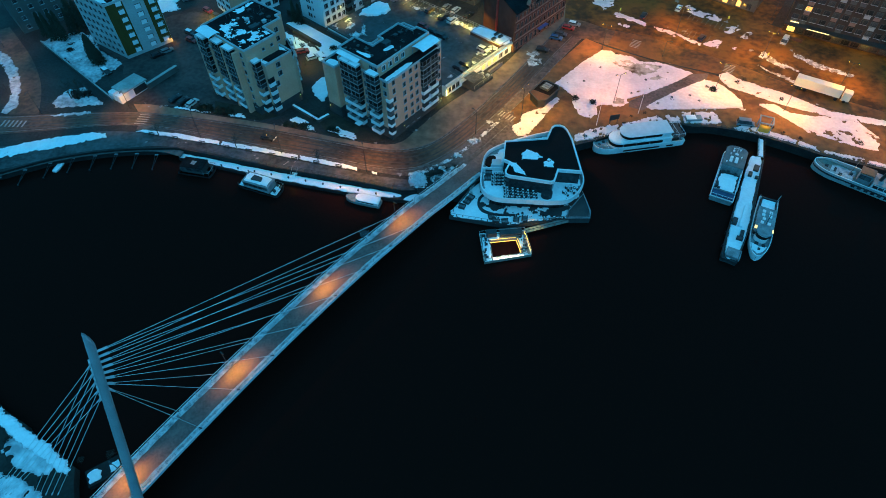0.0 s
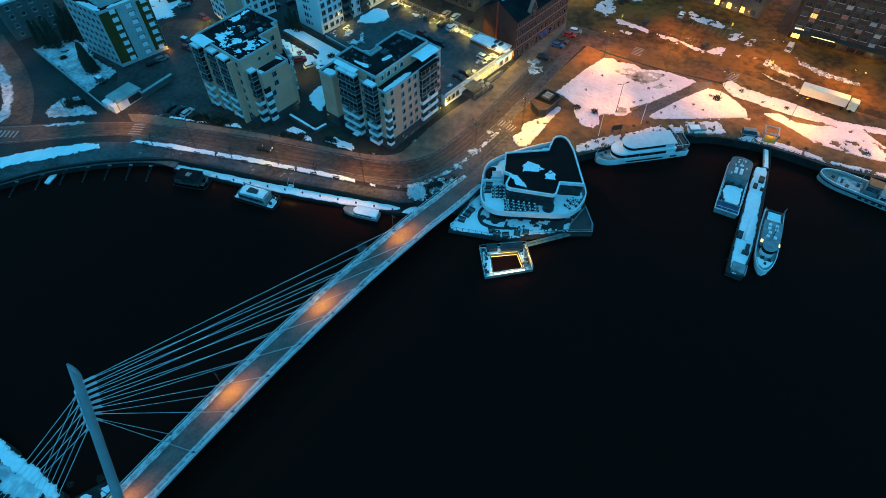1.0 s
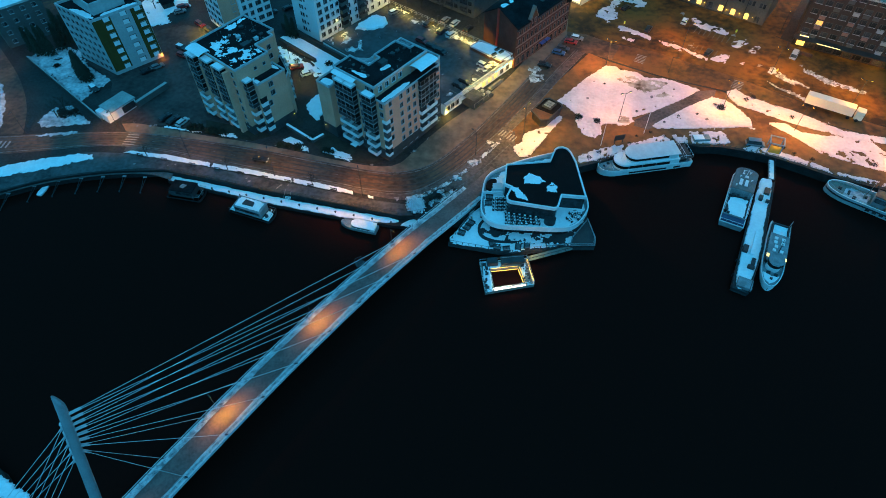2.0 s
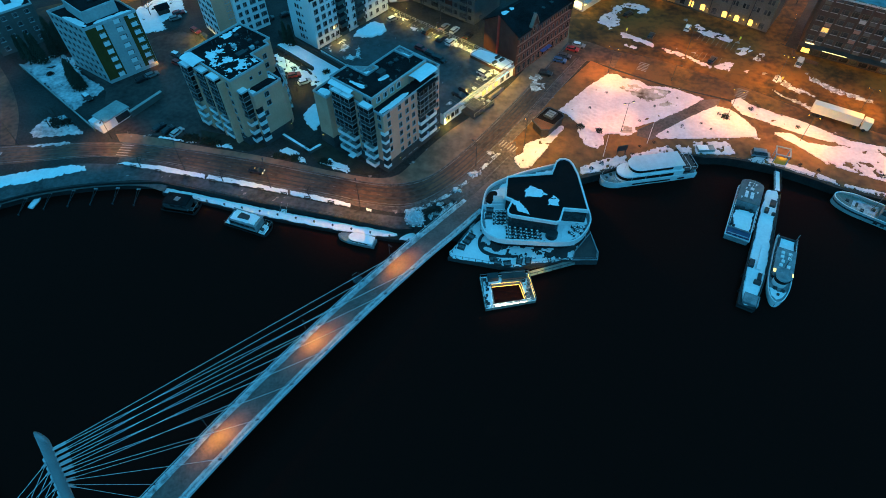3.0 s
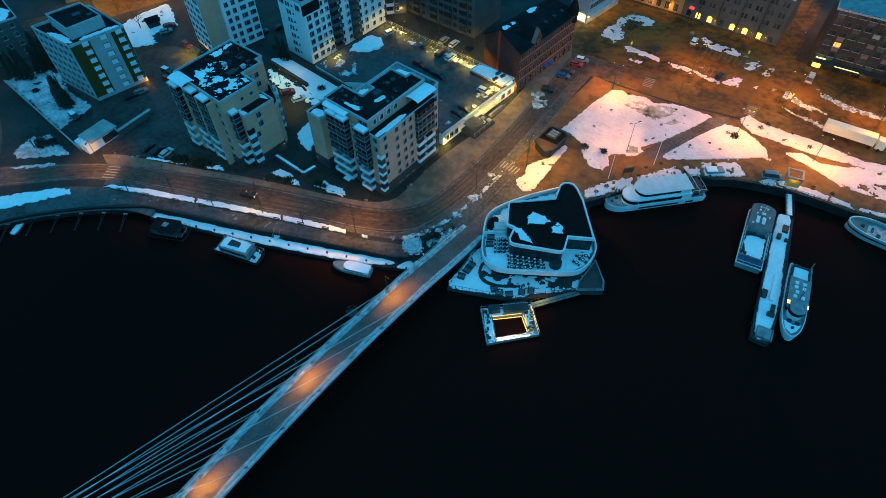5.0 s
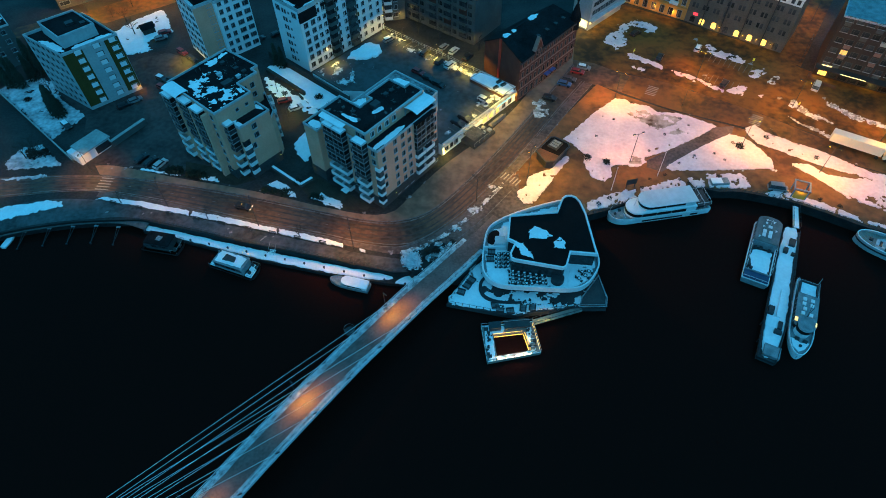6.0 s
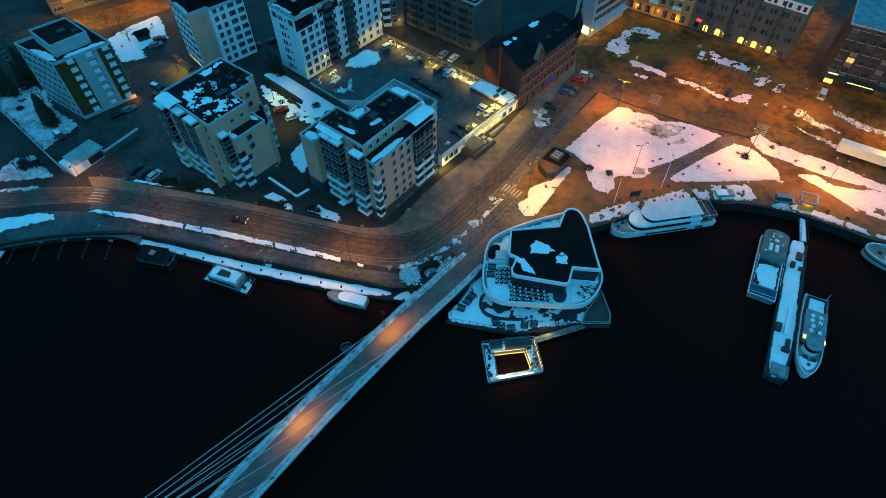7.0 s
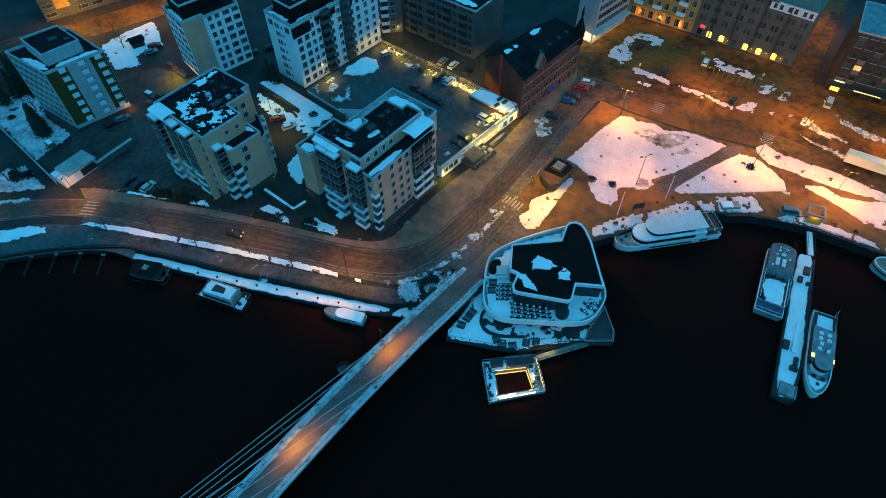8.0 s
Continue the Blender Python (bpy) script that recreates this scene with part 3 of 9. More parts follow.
for p in ([(-92.7, 138.9), (-78.6, 135.6), (-66, 132.6), (-66.2, 134.4), (-79.4, 137.8), (-90, 139.5)], [(-65.5, 132.5), (-53, 129.4), (-42, 126.3), (-42.5, 128.2), (-53.6, 131.4), (-65.6, 134.3)], [(-41.5, 126.2), (-29.9, 123.1), (-24.6, 121.6), (-24.8, 123.0), (-30.2, 124.9), (-41.7, 128)], [(-20.6, 120.5), (-18.9, 120), (-19, 121), (-20.6, 121.6)]):
    patchy(p, G + 0.13, -1.0, 0.14, 0.2, 0.6, p[0][0], M_SNOW, label="long strip of snow between pavement and promenade", jit=0.25)
patchy([(-140, 127.6), (-129.8, 131.7), (-121.2, 134.8), (-112.1, 137.2), (-105, 138.4), (-101.0, 138.0), (-100.3, 136.4), (-105.9, 134.2), (-112, 132.2), (-119.1, 129.9), (-128.2, 127.6), (-140, 123)], G + 0.04, -0.62, 0.2, 0.24, 0.35, 1.2, M_SNOW, label="snow bank on the promenade")
for p in ([(54.7, 210.0), (56.3, 213.3), (60.1, 216.6), (63.7, 221.7), (68.7, 223.4), (72.3, 221.6), (75.3, 219.2), (73.9, 215.8), (71.0, 215.8), (70.2, 218.1), (67.3, 219.9), (64.3, 218.2), (62.4, 213.2), (63.8, 212.1), (62.5, 208.8), (58.6, 205.1), (57.9, 208.3)], [(60.7, 203.0), (63.4, 204.0), (66.0, 201.4), (69.7, 198.8), (72.4, 195.8), (71.4, 194.3), (67.0, 197.8), (63.8, 199.9), (60.9, 201.0)], [(73.0, 194.8), (76.6, 193.0), (80.3, 191.0), (83.0, 188.4), (88.0, 183.4), (87.1, 181.9), (82.6, 186.4), (78.9, 189.0), (75.2, 191.3)], [(60.7, 196.9), (63.0, 196.4), (65.8, 194.9), (66.3, 193.2), (64.2, 193.4), (62.1, 194.9)], [(88.6, 207.3), (90.6, 208.3), (92.2, 205.1), (95.3, 202.9), (98.6, 201.3), (99.6, 198.8), (98.3, 196.8), (94.2, 199.4), (90.5, 201.5), (87.7, 204.6)], [(97.6, 190.9), (99.8, 193.8), (102.4, 194.3), (104.6, 194.7), (104.1, 192.3), (101.5, 189.9), (99.4, 189.0)], [(88.6, 183.1), (91.0, 184.9), (94.2, 185.8), (95.8, 185.3), (95.0, 183.0), (92.6, 180.8), (90.7, 180.4)], [(102.1, 186.6), (104.1, 188.9), (106.6, 190.8), (108.2, 190.3), (106.1, 188.0), (103.5, 185.7)], [(97.4, 181.2), (99.2, 182.5), (99.4, 180.7), (98.4, 179.4)], [(105.2, 175.8), (106.9, 178.8), (108.1, 178.4), (109.4, 174.9), (111.6, 171.9), (114.4, 169.3), (116.2, 167.7), (115.1, 166.9), (111.5, 168.9), (108.2, 171.9)], [(101.6, 171.6), (104.4, 170.7), (106.4, 167.4), (109.6, 165.7), (112.5, 162.1), (115.6, 159.3), (121.6, 156.6), (120.9, 155.1), (115.7, 157.0), (112.1, 159.8), (109.2, 163.3), (105.6, 166.6)], [(27.4, 178.9), (30.2, 180.2), (33.1, 176.3), (31.7, 171.4), (27.6, 170.2)], [(118, 178), (124, 171), (133, 165), (132, 163.4), (122, 169), (116.6, 176)]):
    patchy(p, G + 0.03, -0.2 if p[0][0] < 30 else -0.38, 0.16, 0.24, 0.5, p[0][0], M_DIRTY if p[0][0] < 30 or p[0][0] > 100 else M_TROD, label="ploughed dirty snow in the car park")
for p in ([(-123.3, 153.3), (-120.6, 159), (-115.7, 160.5), (-106.3, 151.8), (-114, 150.6), (-120.6, 150)], [(-121.1, 146.9), (-109.5, 148.4), (-108.9, 146.9), (-120.6, 145.9)], [(-140.7, 186.1), (-137.5, 189.6), (-130.5, 192.5), (-124.3, 190.4), (-118, 181), (-107.5, 173.4), (-110, 169.6), (-113.8, 162.4), (-126, 173.6)], [(-160, 184), (-152.4, 180.6), (-147.7, 177.9), (-141.2, 169.8), (-136.2, 160.6), (-133.2, 150.6), (-134.9, 147.3), (-136.9, 147.9), (-137.4, 154.8), (-140.6, 162.2), (-145.9, 170.4), (-150.4, 175.3), (-160, 179)]):
    patchy(p, G + 0.03, -0.55, 0.2, 0.26, 0.3, p[0][1], M_THINS, label="thin snow lying on the verge")
for p in ([(-56.9, 196.6), (-53.6, 198.2), (-48.3, 195.6), (-44.1, 191.9), (-37.5, 186.9), (-32.1, 181.5), (-37.7, 175.6), (-43.1, 181.2), (-47.4, 186.8), (-52.2, 191.0)], [(-42.6, 160), (-38.5, 166), (-36.4, 160), (-38, 153), (-40, 154.5)]):
    snow(p, G + 0.02, 0.3, 0.6, label="snow in the courtyard between the blocks")
for p in ([(-83.6, 150.6), (-79, 149.4), (-72, 147.6), (-71.6, 146.8), (-79, 148.4), (-84, 149.9)], [(-47.7, 143.6), (-44.9, 145.1), (-42.4, 143.7), (-39.3, 140.5), (-38.7, 138.4), (-41.0, 139.4), (-43.7, 141.6)], [(-34.2, 137.5), (-32.3, 140.6), (-30.6, 139.2), (-27.3, 136.2), (-26.6, 134.4), (-29.6, 136.1), (-31.9, 138.1)], [(-66.5, 146.4), (-62, 147.0), (-60.5, 144.6), (-66, 145.6)], [(-33, 139.6), (-27, 137.6), (-26, 135), (-31, 136)]):
    patchy(p, G + 0.17, -0.4, 0.2, 0.2, 0.6, p[0][0], M_SNOW, jit=0.4, label="lumpy snow among shrubs beside the pavement")
for p, r in (((8.6, 134.2), 1.6), ((13.6, 142.4), 1.0), ((3.6, 127.4), 1.2), ((-0.8, 122.8), 1.0)):
    patchy([(p[0] + r * math.cos(a) * 1.4, p[1] + r * math.sin(a)) for a in (0, 1, 2, 3, 4, 5)], G + 0.12, -0.35, 0.35, 0.22, 0.6, p[0], M_DIRTY, label="heap of dirty ploughed snow", name="snow_heap")

M_TRAMPLED = mat("trampled_muddy_snow", (0.10, 0.050, 0.026), (0.70, 0.56, 0.48), 0.22, 0.85, 0.3, fine=0.6)
for p in ([(55.4, 172.6), (60.2, 173.8), (64.4, 171.8), (71.0, 170.4), (70.6, 168.0), (66.8, 166.0), (63.4, 164.6), (60.4, 167.2), (57.6, 170.4)], [(65.6, 163.6), (69.6, 165.8), (71.0, 163.8), (67.6, 162.0)], [(51.9, 150.4), (55.2, 150.4), (56.2, 153.0), (53.4, 154)]):
    patchy(p, G + 0.24, -0.5, 0.03, 0.25, 0.5, p[0][0], M_TRAMPLED, label="muddy trampled patch in the snow")
patchy([(-114.9, 218.2), (-108.8, 227.3), (-101.7, 233.2), (-97.6, 227.1), (-93.8, 217.9), (-98, 215.3), (-101.1, 212.2), (-97.8, 207.4), (-105.1, 204.5), (-110.6, 212.3)], G + 0.03, -0.7, 0.2, 0.4, 0.25, 2.2, M_SNOW, label="snow-covered yard behind the blocks")
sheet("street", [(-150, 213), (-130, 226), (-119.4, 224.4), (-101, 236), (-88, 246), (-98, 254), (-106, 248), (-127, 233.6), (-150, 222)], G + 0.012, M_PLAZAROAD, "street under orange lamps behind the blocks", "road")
patchy([(-57.3, 192.6), (-51.9, 188.6), (-46.3, 183.0), (-41.8, 179.8), (-37.2, 174.6), (-37.4, 171.0), (-43.0, 175.4), (-48.0, 178.4), (-54.8, 185.4)], G + 0.03, -0.5, 0.15, 0.3, 0.4, 3.0, M_SNOW, label="trampled snow beside the courtyard cars")
# thin slush, trodden edges and crumbs
M_THIN = mat("thin_grey_slush", (0.10, 0.085, 0.075), (0.36, 0.34, 0.33), 0.5, 0.8, 0.4, fine=2.4)
CAR_PARK = [(50, 199), (56, 196), (68, 190), (80, 184), (97, 173), (112, 163), (124, 158), (126, 172), (112, 186), (104, 197), (92, 211), (78, 222), (62, 226), (52, 212)]
patchy(CAR_PARK, G + 0.03, 0.62, 0.05, 0.35, 0.22, 4.0, M_THIN, label="thin smears of dirty slush on the car park")
patchy([(36, 161), (46, 174), (53, 181), (66, 177), (84, 168), (96, 165), (110, 154), (134, 143), (131, 138), (108, 147), (92, 146), (64, 146), (44, 143), (36, 150)], G + 0.045, 0.62, 0.06, 0.35, 0.3, 9.0, M_DIRTY, label="trodden snow crumbs around the drifts on the square")
for q, sd, th in ((FRONT, 2.0, 0.5), ([(-92.5, 139.8), (-77, 136.8), (-53.6, 130.4), (-30.2, 124.2), (-21, 121.8), (-10.6, 119.8), (-3.2, 122.7), (6.2, 130.8), (16.6, 143.4), (25, 154.4), (36.6, 171.7)], 5.0, 0.42)):
    l = smoothed(q, 3)
    patchy([(x, y + 0.9) for x, y in l] + [(x, y - 0.9) for x, y in l[::-1]], G + 0.14, th, 0.06, 0.3, 0.35, sd, M_THIN, label="line of dirty slush along the pavement edge")
l = smoothed(EDGE[:4], 6)
patchy([(x - 0.2, y + 0.7) for x, y in l] + [(x + 0.3, y - 0.6) for x, y in l[::-1]], G + 0.14, -0.12, 0.16, 0.16, 0.5, 7.0, M_DIRTY, jit=0.3, label="ridge of dirty snow along the kerb")
patchy([(-96, 138.4), (-77, 134.6), (-53.6, 128.4), (-30.2, 122.2), (-20, 119.4), (-6, 117.2), (-6, 115.6), (-24, 118.6), (-48, 124.6), (-77.6, 132.6), (-96, 133)], G + 0.04, 0.55, 0.05, 0.35, 0.25, 6.0, M_THIN, label="thin slush left on the promenade")

# lawn and yards
sheet("lawn", [(-33.5, 136.6), (-21, 133.4), (-17, 134.4), (-35, 147), (-38, 142)], G + 0.15, M_GRASS, "sparse winter grass in front of the apartment block", "lawn")
sheet("lawn", [(-70.5, 147.4), (-56, 143.4), (-51, 145.6), (-58, 149), (-72, 153)], G + 0.15, M_GRASS, "sparse winter grass in front of the apartment block", "lawn")
sheet("yard", [(-47, 152), (-44, 141), (-35, 137), (-36, 150), (-30, 165), (-40, 176), (-60, 190), (-70, 186), (-52, 168)], G + 0.02, M_YARD, "dark yard between the apartment blocks", "yard")


# streets at the roundabout
band("road", [(-134, 147), (-139, 160), (-150, 175), (-166, 190)], [(-125, 147), (-130, 161), (-140, 177), (-156, 196)], G + 0.012, M_ROAD, "side street climbing from the roundabout", "road")
sheet("yard", [(-46.2, 149.8), (-36.1, 141.2), (-32.2, 142.4), (-29.5, 147), (-44.3, 157)], G + 0.06, M_YARD, "dark sunken yard between the apartment blocks", "yard")


# zebra crossings
def crossing(x, y, ang, n, step, w, l, lift=0.02):
    z = thing("zebra_crossing", pose(x, y, G + lift, 0, 0, ang), "worn white zebra crossing stripes on wet asphalt", "zebra crossing", kind="structure")
    first = None
    for k in range(n):
        if first is None:
            bm = bmesh.new()
            box(bm, -l / 2, -w / 2, 0.008, l / 2, w / 2, 0.02)
            first = part("stripe", bm, M_PAINT, z)
        else:
            same(first, z, pose(0, k * step, 0))


crossing(-92.2, 142.4, -6, 6, 1.05, 0.34, 3.6)
crossing(-127.5, 142.5, 86, 6, 1.3, 0.55, 3.0)
crossing(16.8, 146.6, 52, 6, -0.95, 0.36, 2.6, 0.11)
crossing(64.5, 181.5, -28, 6, 0.85, 0.3, 3.2)
crossing(92.2, 167.2, -33, 6, 0.85, 0.3, 3.2)
# ---- buildings ----
WIN = {}


def lattice(bm, xs, zs, holes, y0, y1):
    """A flat frame in one piece: the cells between xs and zs that are no holes, from depth y0 to y1."""
    V = {}

    def vert(i, k, y):
        if (i, k, y) not in V:
            V[i, k, y] = bm.verts.new((xs[i], y, zs[k]))
        return V[i, k, y]

    cells = {(i, k) for i in range(len(xs) - 1) for k in range(len(zs) - 1)} - set(holes)
    for i, k in cells:
        bm.faces.new((vert(i + 1, k, y1), vert(i, k, y1), vert(i, k + 1, y1), vert(i + 1, k + 1, y1)))
        for di, dk, a, b_ in ((-1, 0, (i, k), (i, k + 1)), (1, 0, (i + 1, k + 1), (i + 1, k)), (0, -1, (i + 1, k), (i, k)), (0, 1, (i, k + 1), (i + 1, k + 1))):
            if (i + di, k + dk) not in cells:
                bm.faces.new((vert(*a, y0), vert(*b_, y0), vert(*b_, y1), vert(*a, y1)))


def window_mesh(w, h, style):
    """A framed window on a wall: x along it, y outward, z up from the sill."""
    f = bmesh.new()
    t = 0.09
    if w > 1.0:
        lattice(f, (-w / 2 - t, -w / 2, w * 0.16, w * 0.16 + 0.07, w / 2, w / 2 + t), (-t, 0, h, h + t), ((1, 1), (3, 1)), -0.05, 0.10)
    else:
        lattice(f, (-w / 2 - t, -w / 2, w / 2, w / 2 + t), (-t, 0, h, h + t), ((1, 1),), -0.05, 0.10)
    s = None
    if style == "sill":
        s = bmesh.new()
        box(s, -w / 2 - 0.16, -0.05, -t - 0.07, w / 2 + 0.16, 0.24, -t)
    p = bmesh.new()
    box(p, -w / 2, -0.05, 0, w / 2, 0.04, h)
    return f, p, s


def window(parent, m, w, h, style="sill", lit=False, frame_mat=None):
    key = (w, h, style, lit, frame_mat)
    if key not in WIN:
        f, p, s = window_mesh(w, h, style)
        a = part("window", f, frame_mat or M_FRAME, parent)
        kids = [part("pane", p, lit or M_GLASS, a)]
        if s:
            kids.append(part("sill", s, M_TRIM, a))
        WIN[key] = (a, kids)
        a.matrix_local = m
        return a
    a = same(WIN[key][0], parent, m)
    for k in WIN[key][1]:
        same(k, a, Matrix())
    return a


def on_wall(p0, p1, s, z, off=0.0):
    """The pose of a piece on the wall from p0 to p1 (building to the left), s metres along, at height z."""
    a, b_ = Vector(p0), Vector(p1)
    d = (b_ - a).normalized()
    c = a + d * s
    n = Vector((d.y, -d.x))
    c = c + n * off
    return Matrix(((-d.x, n.x, 0, c.x), (-d.y, n.y, 0, c.y), (0, 0, 1, z), (0, 0, 0, 1)))


RNG = random.Random(7)


def grid(parent, p0, p1, cols, z0, floors, fh, w, h, style="sill", lit=0.0, frame_mat=None, skip=()):
    """Rows of windows on one wall. cols: metres along it."""
    for k in range(floors):
        for j, s in enumerate(cols):
            if (k, j) in skip:
                continue
            glowing = M_LIT if RNG.random() < lit else False
            window(parent, on_wall(p0, p1, s, z0 + k * fh), w, h, style, glowing, frame_mat)


def spread(length, n, margin):
    return [margin + (length - 2 * margin) * i / max(n - 1, 1) for i in range(n)]


def body(parent, poly, z0, z1, wall_mat, roof_mat=None, cap=0.28, rise=0.45, name="wall"):
    """Walls over a plan, a sunk flat roof and a pale capped parapet."""
    poly = ccw(poly)
    bm = bmesh.new()
    prism(bm, poly, z0, z1, top=False)
    part(name, bm, wall_mat, parent)
    bm = bmesh.new()
    bm.faces.new([bm.verts.new((x, y, z1 - rise)) for x, y in inset(poly, 0.05)])
    part("roof", bm, roof_mat or M_FELT, parent)
    bm = bmesh.new()
    rim(bm, inset(poly, -0.08), cap, z1 - rise - 0.05, z1 + 0.07)
    part("parapet", bm, M_TRIM, parent)


def roof_snow(parent, poly, z, amount=0.5):
    p = ragged(smoothed(ccw(poly), 3, closed=True), 0.3, amount, seed=len(bpy.data.objects) * 0.21)
    bm = bmesh.new()
    n = len(p)
    rings = [[bm.verts.new((x, y, zz)) for x, y in q] for q, zz in ((p, z - 0.01), (inset(p, 0.15), z + 0.12))]
    for i in range(n):
        bm.faces.new((rings[0][i], rings[0][(i + 1) % n], rings[1][(i + 1) % n], rings[1][i]))
    bm.faces.new(rings[1])
    part("roof_snow", bm, M_SNOW, parent, "patch of snow left on the roof")


BALC = {}


def balcony(parent, m, w, d, style, h=2.85):
    """A balcony of width w that stands d off the wall: white railed below, glazed in a dark frame above."""
    key = (w, d, style, h)
    if key not in BALC:
        bm = bmesh.new()
        box(bm, -w / 2, -0.1, -0.18, w / 2, d, 0.0)
        slab = part("balcony", bm, M_CONC, parent)
        bm = bmesh.new()
        rail_h = 1.1
        box(bm, -w / 2, d - 0.06, 0.02, w / 2, d + 0.02, rail_h)
        for s in (-1, 1):
            box(bm, s * w / 2 - 0.04, 0, 0.02, s * w / 2 + 0.04, d - 0.06, rail_h)
        kids = [part("railing", bm, M_RAIL if style == "white" else M_DARK, slab)]
        if style == "glazed":
            bm = bmesh.new()
            for s in (-w / 2, 0, w / 2):
                box(bm, s - 0.035, d - 0.05, 0, s + 0.035, d + 0.04, h - 0.2)
            for z in (0.0, rail_h, h - 0.3):
                box(bm, -w / 2, d - 0.05, z, w / 2, d + 0.035, z + 0.07)
            for s in (-1, 1):
                for z in (rail_h, h - 0.3):
                    box(bm, s * w / 2 - 0.05, 0, z, s * w / 2 + 0.05, d, z + 0.08)
            kids.append(part("glazing_frame", bm, M_FRAME, slab))
            bm = bmesh.new()
            box(bm, -w / 2 + 0.05, 0.05, 0.02, w / 2 - 0.05, d - 0.3, h - 0.25)
            kids.append(part("glazing", bm, M_VOID, slab))
        else:
            bm = bmesh.new()
            box(bm, -w / 2 + 0.2, -0.02, 0.05, w / 2 - 0.2, 0.06, 2.2)
            kids.append(part("balcony_door", bm, M_GLASS, slab))
        BALC[key] = (slab, kids)
        slab.matrix_local = m
        return slab
    slab, kids = BALC[key]
    a = same(slab, parent, m)
    for k in kids:
        same(k, a, Matrix())
    return a


def balcony_stack(parent, p0, p1, s, z0, floors, w, d, white, h=2.85, roof=True):
    for k in range(floors):
        balcony(parent, on_wall(p0, p1, s, z0 + k * h), w, d, "white" if k < white else "glazed", h)
    if roof:
        m = on_wall(p0, p1, s, z0 + floors * h - 0.1)
        bm = bmesh.new()
        box(bm, -w / 2 - 0.2, 0, 0, w / 2 + 0.2, d + 0.25, 0.22, m)
        part("balcony_roof", bm, M_TRIM, parent)
        bm = bmesh.new()
        box(bm, -w / 2 + 0.1, 0.1, 0.23, w / 2 - 0.1, d - 0.05, 0.36, m)
        part("roof_snow", bm, M_SNOW, parent, "patch of snow left on the roof")


def barrel(parent, m, l, w, r):
    """A curved sheet-metal canopy on posts over a roof terrace: l along x, w deep."""
    bm = bmesh.new()
    n = 8
    rows = []
    for i in range(n + 1):
        a = math.radians(20 + 140 * i / n)
        y, z = w / 2 - w / 2 * math.cos(a) / math.cos(math.radians(20)), r * (math.sin(a) - math.sin(math.radians(20)))
        rows.append([bm.verts.new(m @ Vector((x, y, 1.9 + z + t))) for t in (0, 0.1) for x in (0, l)])
    for a, b_ in zip(rows, rows[1:]):
        bm.faces.new((a[0], a[1], b_[1], b_[0]))
        bm.faces.new((a[2], b_[2], b_[3], a[3]))
        bm.faces.new((a[0], b_[0], b_[2], a[2]))
        bm.faces.new((a[1], a[3], b_[3], b_[1]))
    part("canopy", bm, M_SNOW, parent, "curved canopy under a sheet of snow", smooth=False)
    bm = bmesh.new()
    for k in range(5):
        x = 0.2 + (l - 0.4) * k / 4
        box(bm, x - 0.07, 0.1, -0.4, x + 0.07, 0.25, 2.0, m)
    box(bm, 0, 0.1, 0.75, l, 0.2, 0.95, m)
    part("canopy_frame", bm, M_FRAME, parent)


def house(name, x, y, ang, label, category="building"):
    return thing(name, pose(x, y, 0, 0, 0, ang), label, category)


def roof_box(parent, x, y, z, w, d, h, material=None, name="roof_vent"):
    bm = bmesh.new()
    box(bm, x, y, z, x + w, y + d, z + h)
    box(bm, x - 0.1, y - 0.1, z + h, x + w + 0.1, y + d + 0.1, z + h + 0.08)
    part(name, bm, material or M_DARK, parent)


FH = 2.84
# block beside the street bend
B = house("apartment_block", -15.3, 134.8, 51, "beige rendered seven-storey apartment block with glazed balconies", "apartment block")
BL = [(0, 0), (22.4, 0), (22.4, 9), (20.4, 9), (20.4, 14.5), (11.6, 14.5), (11.6, 12.2), (7.4, 12.2), (7.4, 19.2), (0, 19.2)]
body(B, BL, G, 22.5, M_BEIGE)
body(B, [(-1.9, 19.0), (7.2, 19.0), (7.2, 24), (-1.9, 24)], G, 20.2, M_BEIGE)
body(B, [(0.5, 3.9), (21.8, 3.9), (21.8, 8.4), (19.9, 8.4), (19.9, 13.8), (11.2, 13.8), (11.2, 11.8), (7.0, 11.8), (7.0, 18.8), (0.5, 18.8)], 22.0, 25.6, M_BEIGE)
body(B, [(22.5, 9.1), (36, 11.0), (36, 27), (12, 27), (12, 14.7), (20.5, 14.6)], G, 13.4, M_PALE, roof_mat=M_FROST)
bm = bmesh.new()
prism(bm, ccw([(-0.15, -0.15), (22.55, -0.15), (22.55, 4), (7.3, 4), (7.3, 24.15), (-2.05, 24.15), (-2.05, 18.85), (-0.15, 18.85)]), G, G + 3.6, top=False)
part("plinth", bm, M_PLINTH, B)
bm = bmesh.new()
prism(bm, [(15.2, -0.18), (22.58, -0.18), (22.58, 6), (15.2, 6)], G, G + 8.5, top=False)
part("plinth", bm, M_PLINTH, B)
f0, f1 = (0, 0), (22.4, 0)
grid(B, f0, f1, [2.0], G + 6.7, 5, FH, 1.0, 1.5, lit=0)
grid(B, f0, f1, [6.2, 9.0, 11.4], G + 0.95, 7, FH, 1.1, 1.4, frame_mat=M_FRAME)
grid(B, f0, f1, [21.4], G + 0.95, 7, FH, 1.1, 1.5, frame_mat=M_FRAME)
for k in range(5):
    bm = bmesh.new()
    box(bm, -0.3, -0.3, G + 1.8 + k * FH, 1.3, 1.2, G + 2.7 + k * FH)
    part("corner_panel", bm, M_RAIL, B)
